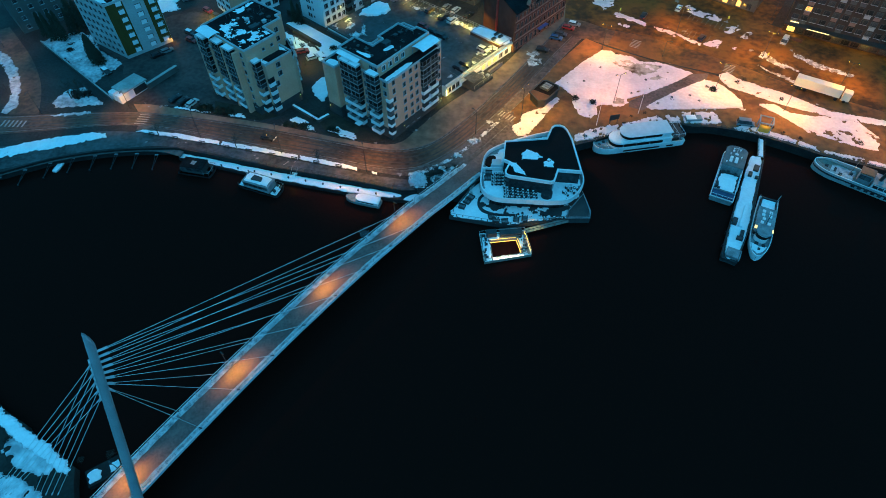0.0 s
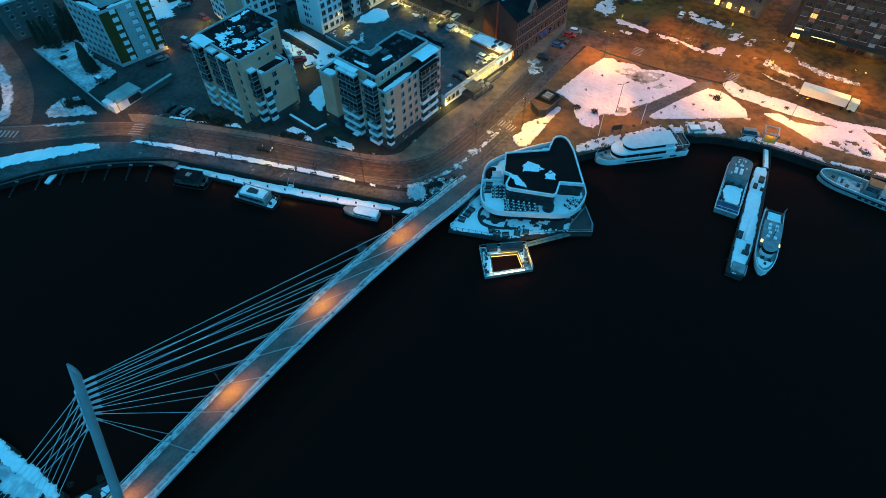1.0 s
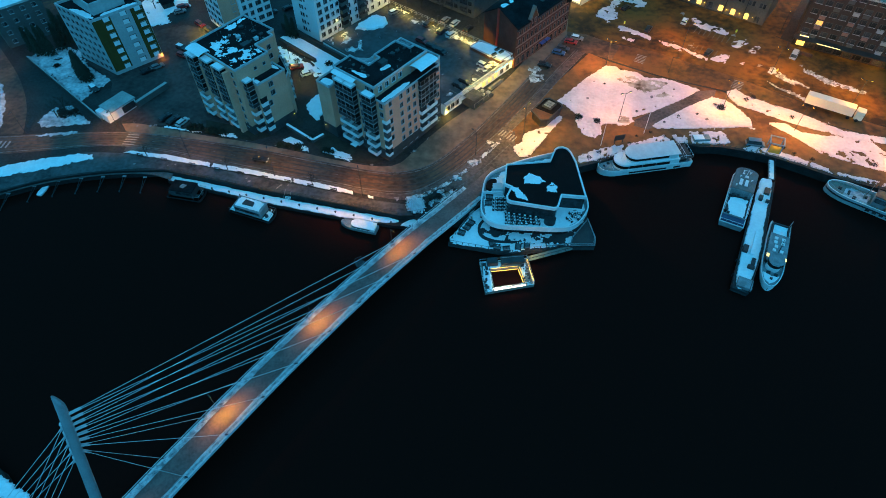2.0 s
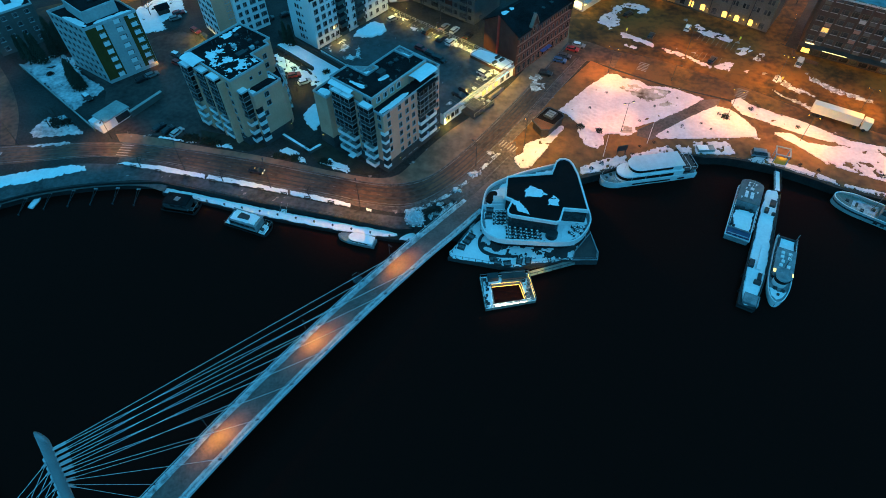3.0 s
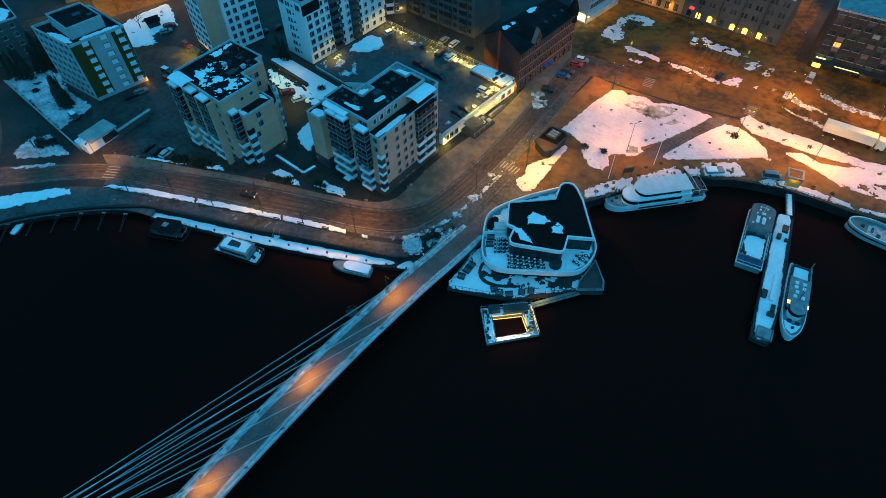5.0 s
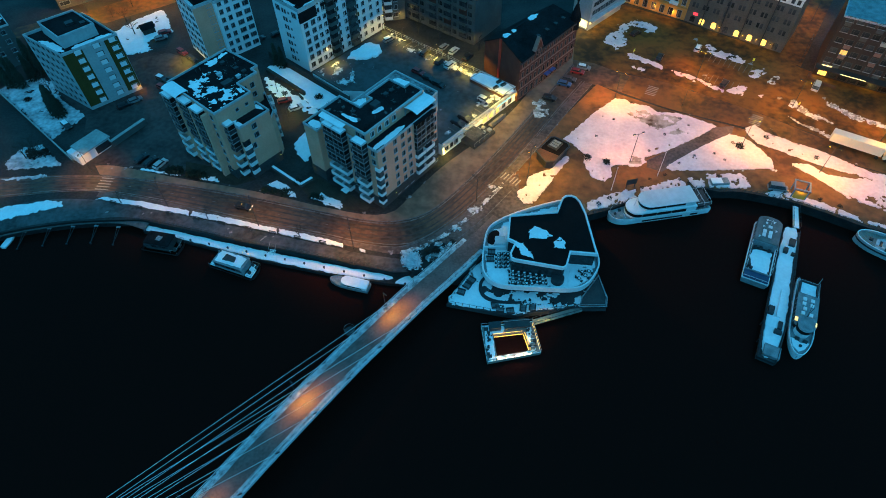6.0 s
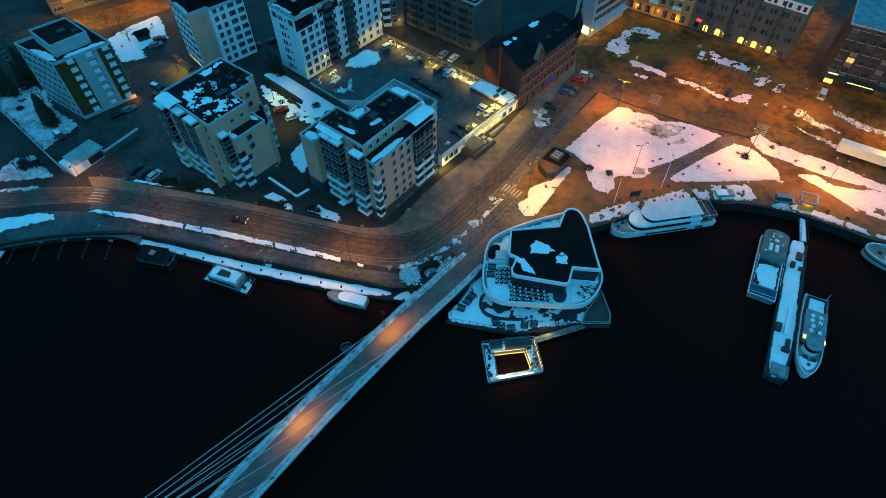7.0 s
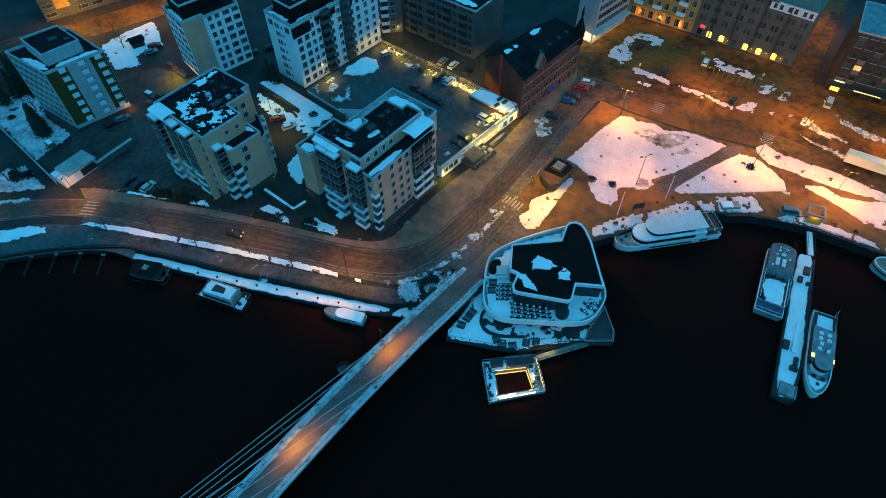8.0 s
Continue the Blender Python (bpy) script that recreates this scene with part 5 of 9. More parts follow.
# ochre house and grey stone house across the square
Y = house("town_house", 66.0, 236.4, -34.1, "ochre rendered town house with bay windows and lit ground floor", "town house")
body(Y, [(0, 0), (23.6, 0), (23.6, 14), (0, 14)], G, 22, M_OCHRE)
grid(Y, (0, 0), (23.6, 0), spread(23.6, 8, 1.8), G + 5.2, 4, 3.7, 1.4, 2.1, lit=0.0, frame_mat=M_FRAME)
for s in spread(23.6, 7, 2.4):
    lit_ = M_SHOP if int(s * 7) % 2 else False
    window(Y, on_wall((0, 0), (23.6, 0), s, G + 0.6), 1.6, 2.6, "plain", lit_)
bm = bmesh.new()
box(bm, 0.0, -0.5, G + 3.9, 23.6, 0.0, G + 4.4)
part("cornice", bm, M_OCHRE, Y)
for s in (3.6, 10.2, 18.5):
    for k in range(4):
        bm = bmesh.new()
        box(bm, -1.5, 0, -0.3, 1.5, 1.0, 0.7, on_wall((0, 0), (23.6, 0), s, G + 5.2 + k * 3.7))
        part("balcony", bm, M_RAIL, Y)

S = house("town_house", 85.5, 223.2, -37.0, "grey stone town house with copper mansard roof and lit arches", "town house")
body(S, [(0, 0), (33.6, 0), (33.6, 15), (0, 15)], G, 21.6, M_STONEW, roof_mat=M_COPPER)
bm = bmesh.new()
sp = [(20, 0), (33.6, 0), (33.6, 15), (20, 15)]
lo = [bm.verts.new((x, y, 21.6)) for x, y in inset(sp, -0.4)]
hi = [bm.verts.new((x, y, 26.5)) for x, y in inset(sp, 2.4)]
for k in range(4):
    bm.faces.new((lo[k], lo[(k + 1) % 4], hi[(k + 1) % 4], hi[k]))
bm.faces.new(hi)
part("mansard_roof", bm, M_COPPER, S)
for s in spread(33.6, 9, 2.2):
    for k in range(4):
        for q in (-0.75, 0.75):
            window(S, on_wall((0, 0), (33.6, 0), s + q * 0.8, G + 5.8 + k * 3.7), 0.8, 1.6, "plain", False, M_GREYR)
for s in (5.8, 12.6, 19.4, 26.4):
    bm = bmesh.new()
    box(bm, s, -0.4, G, s + 0.35, 0, 21.0)
    part("downpipe", bm, M_DARK, S)
bm = bmesh.new()
box(bm, -6.6, 0.0, 18.6, 6.6, 0.14, 21.4, on_wall((0, 0), (33.6, 0), 26.8, 0))
part("attic_band", bm, M_RAIL, S, "pale rendered attic storey")
grid(S, (0, -0.15), (33.6, -0.15), [21.6, 23.4, 26.0, 27.8, 30.4, 32.2], 19.2, 1, 3.0, 0.9, 1.4, "plain", frame_mat=M_FRAME)
LIT_ARCH = (6.0, 10.2, 18.2, 22.6, 27.4)
for s in (2.6, 6.0, 10.2, 14.4, 18.2, 22.6, 27.4, 31.2):
    bm = bmesh.new()
    n = 8
    pts = [(-0.8, 0.3), (0.8, 0.3)] + [(0.8 * math.cos(math.pi * k / n), 1.9 + 0.5 * math.sin(math.pi * k / n)) for k in range(n + 1)]
    m = on_wall((0, 0), (33.6, 0), s, G + 0.3)
    fr = [bm.verts.new(m @ Vector((x, 0.12, z))) for x, z in pts]
    bk = [bm.verts.new(m @ Vector((x, -0.2, z))) for x, z in pts]
    bm.faces.new(fr)
    for k in range(len(pts)):
        bm.faces.new((fr[k], bk[k], bk[(k + 1) % len(pts)], fr[(k + 1) % len(pts)]))
    part("arched_window", bm, M_SHOP if s in LIT_ARCH else M_GLASS, S, "arched shop window glowing yellow" if s in LIT_ARCH else "")

M_SIGN = glow("red_sign_light", (1.0, 0.06, 0.08), 1.2)
bm = bmesh.new()
box(bm, -0.8, 0.05, 0, 0.8, 0.25, 0.9, on_wall((0, 0), (33.6, 0), 3.2, G + 3.2))
part("lit_sign", bm, M_SIGN, S, "small glowing red shop sign")
for s in spread(33.6, 12, 1.2):
    bm = bmesh.new()
    box(bm, -1.2, 0.0, 0, 1.2, 0.5, 0.35, on_wall((0, 0), (33.6, 0), s, 21.0))
    part("cornice_snow", bm, M_SNOW if int(s) % 3 else M_STONEW, S)

# dark office block at the corner of the square
K = house("office_block", 118.6, 191.6, -30.0, "dark office block with shop windows and a canopy", "office block")
M_CLAD = mat("brown_grey_cladding", (0.040, 0.025, 0.020), (0.070, 0.044, 0.034), 0.3, 0.8, 0.2, fine=3)
body(K, [(0, 0), (44, 0), (44, 18), (0, 18)], G, 22.8, M_CLAD, roof_mat=M_SHIPG)
k0, k1 = (0, 0), (44, 0)
KR = random.Random(4)
for k in range(5):
    for j, q in enumerate(spread(44, 15, 2.0)):
        window(K, on_wall(k0, k1, q, G + 5.2 + k * 3.4), 1.9, 1.5, "sill", M_LIT if KR.random() < 0.012 else False, M_STONEW)
        if KR.random() < 0.5:
            bm = bmesh.new()
            box(bm, -0.95, 0.02, -1.45, 0.95, 0.12, -0.35, on_wall(k0, k1, q, G + 5.2 + k * 3.4))
            part("spandrel_panel", bm, KR.choice((M_STONEW, M_PALE, M_TERRA, M_GREYR)), K)
for q in (14.5, 29.2):
    bm = bmesh.new()
    box(bm, -0.15, 0, G + 4, 0.15, 0.3, 22.0, on_wall(k0, k1, q, 0))
    part("downpipe", bm, M_DARK, K)
for j, q in enumerate(spread(43, 14, 2.4)):
    window(K, on_wall(k0, k1, q, G + 0.5), 2.4, 2.4, "plain", M_SHOP if j == 0 else False, M_PLINTH)
bm = bmesh.new()
box(bm, -1.4, 0.05, G + 3.1, 1.4, 0.4, G + 4.1, on_wall(k0, k1, 2.6, 0))
part("lit_sign", bm, M_BRIGHT, K, "bright glowing corner shop sign")
bm = bmesh.new()
box(bm, -3.6, 3.0, G + 3.95, 3.6, 3.12, G + 4.12, on_wall(k0, k1, 10.5, 0))
part("light_strip", bm, M_BRIGHT, K, "bright strip light along the canopy edge")
bm = bmesh.new()
prism(bm, [(-0.5, 0.0), (-0.5, -2.2), (0.4, -3.0), (44, -3.0), (44, 0.0)], G + 3.6, G + 3.9, bottom=True)
part("canopy", bm, M_CLAD, K)
bm = bmesh.new()
prism(bm, ccw([(-1.2, -1.0), (-1.0, -3.4), (0.6, -4.6), (7.4, -5.2), (7.4, -4.6), (1.0, -4.0), (-0.2, -3.0), (-0.4, -1.0)]), G, G + 1.0)
part("terrace_wall", bm, M_BROWN, K, "low curved terrace wall outside the shop")

# lit street front far behind, low house at the roundabout
F = house("street_building", -139.0, 233.5, 33, "long building under orange street light", "building")
body(F, [(0, 0), (46, 0), (46, 14), (0, 14)], G, 16, M_STONEW)
grid(F, (0, 0), (46, 0), [2.4, 13, 18, 23, 28, 33, 38, 43], G + 1.2, 4, 3.2, 3.4, 1.3, lit=0.0, style="plain")
bm = bmesh.new()
box(bm, 4.6, -0.3, G + 3.4, 9.4, 0.2, 15.6)
part("lit_stair_wall", bm, M_OCHRE, F, "ochre stair wall under a lamp")
H = house("low_house", -148.6, 191.5, 41, "grey-green rendered house with flat snowy roof", "house")
body(H, [(0, 0), (16, 0), (16, 16), (0, 16)], G, 16.0, M_GREYR)
roof_snow(H, [(1, 1), (13, 1.4), (14.4, 9), (3, 14)], 15.6, 0.6)
grid(H, (0, 0), (16, 0), spread(16, 4, 2.5), G + 1.4, 4, 3.1, 1.3, 1.3, lit=0)
roof_box(H, 9, 5, 15.55, 2.2, 1.6, 1.0)

# garage with shop front and parking deck on its roof
P_ = thing("parking_garage", pose(0, 0, 0), "low white garage with shop windows and a parking deck roof", "parking garage")
PD = ccw([(0.2, 154.7), (22.4, 179.2), (11.9, 187.4), (-8.3, 201.1), (-19.1, 212.1), (-40.5, 188.9), (-30, 179.5), (-12, 178), (-7, 160)])
bm = bmesh.new()
prism(bm, PD, G, 6.5, top=False)
part("wall", bm, M_WHITE, P_)
bm = bmesh.new()
bm.faces.new([bm.verts.new((x, y, 6.5)) for x, y in PD])
part("parking_deck", bm, mat("frosted_deck_asphalt", (0.026, 0.0275, 0.028), (0.080, 0.083, 0.085), 0.10, 0.7, 0.08, fine=0.6), P_)
for a, b_, m, h in (((0.2, 154.7), (22.4, 179.2), M_TRIM, 6.85), ((22.4, 179.2), (11.9, 187.4), M_CONC, 6.9), ((-40.5, 188.9), (-30, 179.5), M_GREYR, 6.8)):
    bm = bmesh.new()
    box(bm, -math.dist(a, b_), -0.3, 6.2, 0, 0.05, h, on_wall(a, b_, 0, 0))
    part("parapet", bm, m, P_)
g0, g1 = (0.2, 154.7), (22.4, 179.2)
for s in (1.6, 3.6, 5.6):
    window(P_, on_wall(g0, g1, s, G + 1.0), 1.5, 1.7, "sill", False)
for s in (18.4, 21.4, 24.4, 27.4, 30.4):
    window(P_, on_wall(g0, g1, s, G + 0.7), 1.5, 1.5, "plain", M_SHOP if s < 26 else False)
bm = bmesh.new()
box(bm, -16.5, 0, G + 3.1, 16.4, 0.5, G + 3.7, on_wall(g0, g1, 16.6, 0))
part("sign_band", bm, M_TRIM, P_)
bm = bmesh.new()
box(bm, -4.6, 0, G, 4.6, 5.2, G + 1.0, on_wall(g0, g1, 12.4, 0))
part("terrace", bm, M_PLINTH, P_)
bm = bmesh.new()
for s in (-4.5, -2.3, 0, 2.3, 4.5):
    box(bm, s - 0.05, 5.0, G + 1.0, s + 0.05, 5.1, G + 2.1, on_wall(g0, g1, 12.4, 0))
box(bm, -4.6, 5.0, G + 2.05, 4.6, 5.1, G + 2.15, on_wall(g0, g1, 12.4, 0))
part("terrace_rail", bm, M_WOOD, P_)
bm = bmesh.new()
for k in range(7):
    box(bm, -0.5 + k * 0.7, 0.2, G + 2.9, 0.1 + k * 0.7, 4.6, G + 3.0, on_wall(g0, g1, 12.4, 0))
part("slatted_canopy", bm, M_BOARDW, P_)
bm = bmesh.new()
for a0, b0, a1, b1 in ((1.0, 0.8, 2.2, 1.8), (2.7, 1.4, 3.7, 2.3), (1.4, 2.9, 2.3, 3.7), (3.0, 3.2, 4.2, 4.4)):
    box(bm, -a1, b0, G + 1.0, -a0, b1, G + 1.75, on_wall(g0, g1, 12.4, 0))
bmesh.ops.bevel(bm, geom=bm.edges[:], offset=0.12, segments=1, affect="EDGES")
part("covered_terrace_table", bm, M_CONC, P_, "pale covered terrace table")
bm = bmesh.new()
box(bm, -3.2, 0.5, G + 3.15, 3.2, 0.62, G + 3.65, on_wall(g0, g1, 26.6, 0))
part("blue_sign", bm, glow("blue_sign_light", (0.22, 0.52, 1.0), 0.5), P_, "long pale blue lit sign")
bm = bmesh.new()
box(bm, -3.0, 1.4, G, 3.4, 2.8, G + 0.5, on_wall(g0, g1, 22.0, 0))
box(bm, -3.0, 2.7, G + 0.5, 3.4, 2.78, G + 1.4, on_wall(g0, g1, 22.0, 0))
part("entrance_ramp", bm, M_WOOD, P_, "wooden entrance ramp with a rail")
snow([(-30.1, 196.4), (-25.1, 203.6), (-20.5, 202.6), (-19.7, 197.9), (-24.4, 195.5), (-28.8, 195.6)], 6.5, 0.7, 0.7, name="snow_heap", label="big ploughed snow heap on the parking deck")
for p, th in (([(-17, 211), (-8.6, 202), (11.6, 187.8), (10, 184.8), (-8, 197.6), (-18, 207)], 0.08), ([(1, 156.4), (21.6, 179), (18.6, 180.6), (8, 170), (0.6, 160)], 0.22), ([(-39, 189), (-30.4, 180.6), (-26, 184), (-30, 196), (-35, 193.6)], 0.1), ([(-30, 190), (0, 168), (10, 180), (-16, 200)], 0.7)):
    patchy(p, 6.52, th, 0.08, 0.3, 0.35, th * 50, M_DIRTY, label="broken snow along the edge of the parking deck")
# raised roof terrace at the corner of the deck, with planters
bm = bmesh.new()
prism(bm, [(22.2, 179.0), (12.2, 187.0), (8.6, 183.4), (18.2, 175.0)], 6.5, 7.5)
part("roof_terrace", bm, M_BROWN, P_)
snow([(21.6, 179.0), (12.3, 186.3), (9.4, 183.4), (18.1, 175.7)], 7.5, 0.2, 0.25, label="snow on the raised roof terrace")
bm = bmesh.new()
rim(bm, ccw([(22.2, 179.0), (12.2, 187.0), (8.6, 183.4), (18.2, 175.0)]), 0.16, 7.504, 7.95)
part("terrace_parapet", bm, M_TRIM, P_)
for x, y, r in ((17.3, 181.4, 40), (18.6, 180.0, 40), (16.2, 178.6, 40)):
    tb = thing("planter_box", pose(x, y, 7.5, 0, 0, r), "dark timber planter box on the snowy roof terrace", "planter", "roof planters")
    bm = bmesh.new()
    box(bm, -0.9, -0.45, 0, 0.9, 0.45, 0.75)
    bmesh.ops.bevel(bm, geom=bm.edges[:], offset=0.06, segments=1, affect="EDGES")
    part("box", bm, M_BOARDW, tb)
    bm = bmesh.new()
    box(bm, -0.75, -0.3, 0.75, 0.7, 0.32, 0.86)
    part("soil", bm, M_LEAF, tb)
M_LINE = mat("worn_bay_line", (0.10, 0.09, 0.07), (0.30, 0.27, 0.2), 1.5, 0.8, fine=4)
bays = thing("parking_bay_lines", pose(0, 0, 6.51), "worn yellowish parking bay lines on the deck", "parking bays", kind="structure")
first = None
for k in range(13):
    for q, (x, y, r) in enumerate(((-15.5 + k * 2.1, 206.4 - k * 1.55, 52), (3.8 + k * 1.25, 160.4 + k * 1.4, -42))):
        if first is None:
            bm = bmesh.new()
            box(bm, -2.4, -0.06, 0, 2.4, 0.06, 0.012)
            first = part("bay_line", bm, M_LINE, bays)
            first.matrix_local = pose(x, y, 0, 0, 0, r)
        else:
            same(first, bays, pose(x, y, 0, 0, 0, r))
lot = thing("parking_bay_lines", pose(0, 0, G + 0.02), "worn pale bay lines in the car park", "parking bays", kind="structure")
for k in range(9):
    same(first, lot, pose(88.6 + k * 1.35, 200.8 - k * 0.93, 0, 0, 0, 56))
for k in range(8):
    same(first, lot, pose(84.4 + k * 1.35, 190.4 - k * 0.93, 0, 0, 0, 56))

# ---- cable-stayed footbridge ----
def bp(u, v, z=0.0):
    """A point of the bridge: u along it from the far bank, v across, in plan about the river."""
    return Vector((0.64 * u + 0.768 * v, 0.768 * u - 0.64 * v, z))


def axis_v(u):
    return -72.4 + 3.0 * (max(0.0, 70 - u) / 70) ** 2


DECK_Z = [(-60, 3.6), (-30, 4.9), (0, 5.7), (30, 6.1), (55, 5.9), (75, 5.0), (90, 3.5), (98, 2.85), (104, 2.72)]


def deck_z(u):
    for (a, za), (b_, zb) in zip(DECK_Z, DECK_Z[1:]):
        if u <= b_:
            k = (u - a) / (b_ - a)
            return za + (zb - za) * (k * k * (3 - 2 * k) * 0.35 + k * 0.65)
    return DECK_Z[-1][1]


def edge(off, dz, u0=-50, u1=96, step=2.0):
    n = int((u1 - u0) / step) + 1
    us = [u0 + (u1 - u0) * i / (n - 1) for i in range(n)]
    return [tuple(bp(u, axis_v(u) + off, deck_z(u) + dz)) for u in us]


bridge = thing("footbridge", pose(0, 0, 0), "pale cable-stayed footbridge with a leaning mast over the river", "footbridge")
bm = bmesh.new()
ribbon(bm, edge(-3.3, -0.12, u1=99), edge(3.3, -0.12, u1=99), thick=0.7)
part("deck", bm, M_STEEL, bridge)
M_LANE = mat("bridge_walkway", (0.085, 0.055, 0.050), (0.19, 0.122, 0.108), 0.25, 0.6, 0.15, spec=0.4, fine=2.0)
bm = bmesh.new()
ribbon(bm, edge(-2.15, -0.05, u1=110), edge(2.15, -0.05, u1=110), thick=0.06)
part("walkway", bm, M_LANE, bridge, "damp dark walkway surface")
M_EDGE = mat("dirty_edge_snow", (0.09, 0.095, 0.10), (0.70, 0.71, 0.72), 0.7, 0.8, 0.6, fine=5.0)
for s in (-1, 1):
    bm = bmesh.new()
    l, r = [], []
    for i, (a, b_) in enumerate(zip(edge(s * 2.12, 0.03, -50, 98, 0.8), edge(s * 3.0, 0.14, -50, 98, 0.8))):
        w = 0.18 * noise.noise((i * 0.35, s * 3.0, 0.4))
        a = Vector(a) + (Vector(b_) - Vector(a)) * w
        l.append(tuple(a))
        r.append(b_)
    ribbon(bm, l if s < 0 else r, r if s < 0 else l, thick=0.1) if s > 0 else ribbon(bm, r, l, thick=0.1)
    part("edge_snow", bm, M_EDGE, bridge, "uneven snow swept against the railing")
    bm = bmesh.new()
    ribbon(bm, edge(s * 3.28 - 0.22, 0.06), edge(s * 3.28 + 0.22, 0.06), thick=0.75)
    part("edge_beam", bm, M_STEEL, bridge)
    bm = bmesh.new()
    pts = edge(s * 3.12, 1.2)
    for a, b_ in zip(pts, pts[1:]):
        tube(bm, a, b_, 0.07, n=5, caps=False)
    bmesh.ops.remove_doubles(bm, verts=bm.verts, dist=0.02)
    part("handrail", bm, M_STEEL, bridge)
    first = None
    for k in range(72):
        u = -48 + k * 2.0
        m = Matrix.Translation(bp(u, axis_v(u) + s * 3.12, deck_z(u)))
        if first is None:
            bm = bmesh.new()
            box(bm, -0.05, -0.05, 0.05, 0.05, 0.05, 1.2)
            box(bm, -0.11, -0.11, 0.0, 0.11, 0.11, 0.12)
            first = part("railing_post", bm, M_FRAME, bridge)
            first.matrix_local = m
        else:
            same(first, bridge, m)

M_MAST = mat("mast_paint", (0.26, 0.26, 0.27), (0.36, 0.36, 0.37), 0.3, 0.4, 0.03, spec=0.4)
# leaning mast with a slanted top
FOOT, TOP = Vector((-56.24, 29.15, -0.5)), Vector((-50.79, 42.95, 45.8))
bm = bmesh.new()
n = 18
axis = (TOP - FOOT).normalized()
CUT = Vector((0.80, 0.42, 0.20)).normalized()
q = axis.to_track_quat("Z", "Y")
rings = []
for k in range(9):
    t = k / 8
    r = 0.88 - 0.24 * t
    rings.append([bm.verts.new(FOOT.lerp(TOP, t) + q @ Vector((r * math.cos(2 * math.pi * i / n), r * math.sin(2 * math.pi * i / n), 0))) for i in range(n)])
for v in rings[-1]:
    v.co += axis * (-(v.co - TOP).dot(CUT) / axis.dot(CUT))
for a, b_ in zip(rings, rings[1:]):
    for i in range(n):
        bm.faces.new((a[i], a[(i + 1) % n], b_[(i + 1) % n], b_[i]))
bm.faces.new(rings[-1])
part("mast", bm, M_MAST, bridge, "smooth tapered pale steel mast", smooth=True)
bm = bmesh.new()
tube(bm, FOOT + Vector((0, 0, -0.6)), FOOT + Vector((0.1, 0.3, 1.6)), 2.6, 2.2, 14)
part("mast_footing", bm, M_CONC, bridge)


def stay(a, b_, r=0.042):
    bm = bmesh.new()
    tube(bm, a, b_, r, n=6)
    c = part("stay_cable", bm, M_SHIP, bridge)
    d = (Vector(b_) - Vector(a)).normalized()
    bm = bmesh.new()
    tube(bm, Vector(a), Vector(a) + d * 1.7, 0.17, 0.12, 8)
    part("cable_socket", bm, M_STEEL, c)
    bm = bmesh.new()
    tube(bm, Vector(b_) - d * 1.1, Vector(b_), 0.10, 0.15, 8)
    part("cable_anchor", bm, M_DARK if b_[2] > 3 else M_STEEL, c)


for k, u in enumerate((4, 14, 23.6, 33, 43, 52.6, 62, 71.5)):
    t = 0.785 + 0.16 * k / 7
    p = FOOT.lerp(TOP, t) + Vector((0.5, 0.2, 0))
    for s in (-1, 1):
        stay(p + Vector((0.1 * s, -0.1 * s, 0.12 * s)), bp(u + 0.4 * s, axis_v(u) + s * 3.25, deck_z(u) + 0.15))
for k in range(5):
    t = 0.905 - 0.037 * k
    p = FOOT.lerp(TOP, t) + Vector((-0.75, -0.1, 0))
    bm = bmesh.new()
    tube(bm, p + Vector((0.35, 0, 0.7)), p + Vector((-0.25, -0.1, -1.0)), 0.36, 0.22, 8)
    part("saddle", bm, M_STEEL, bridge)
    stay(p + Vector((-0.15, 0, -0.5)), Vector((-86.2 + 0.8 * k, 34.4, 2.4)))
    stay(p + Vector((-0.15, 0.2, -0.5)), Vector((-78.4 + 1.15 * k, 34.4, 2.4)))
# hoop-railed lookout beside the deck
bm = bmesh.new()
c = bp(60.8, -77.0, 5.9)
for k in range(20):
    a0, a1 = math.pi * 2 * k / 20, math.pi * 2 * (k + 1) / 20
    tube(bm, c + Vector((1.15 * math.cos(a0), 1.15 * math.sin(a0), 1.0)), c + Vector((1.15 * math.cos(a1), 1.15 * math.sin(a1), 1.0)), 0.022, n=5, caps=False)
bmesh.ops.remove_doubles(bm, verts=bm.verts, dist=0.03)
part("lookout_rail", bm, M_STEEL, bridge)
bm = bmesh.new()
tube(bm, c + Vector((0, 0, -0.3)), c + Vector((0, 0, -0.1)), 1.15, 1.15, 20)
part("lookout_deck", bm, M_DARK, bridge)
bm = bmesh.new()
tube(bm, bp(88, -72.4, -0.8), bp(88, -72.4, 3.2), 1.2, 1.2, 12)
box(bm, -4.0, -0.9, 1.0, 4.0, 0.9, 2.35, Matrix.Translation(bp(93.5, -72.4, 0)) @ pose(0, 0, 0, 0, 0, -39.8))
part("abutment", bm, M_CONC, bridge)

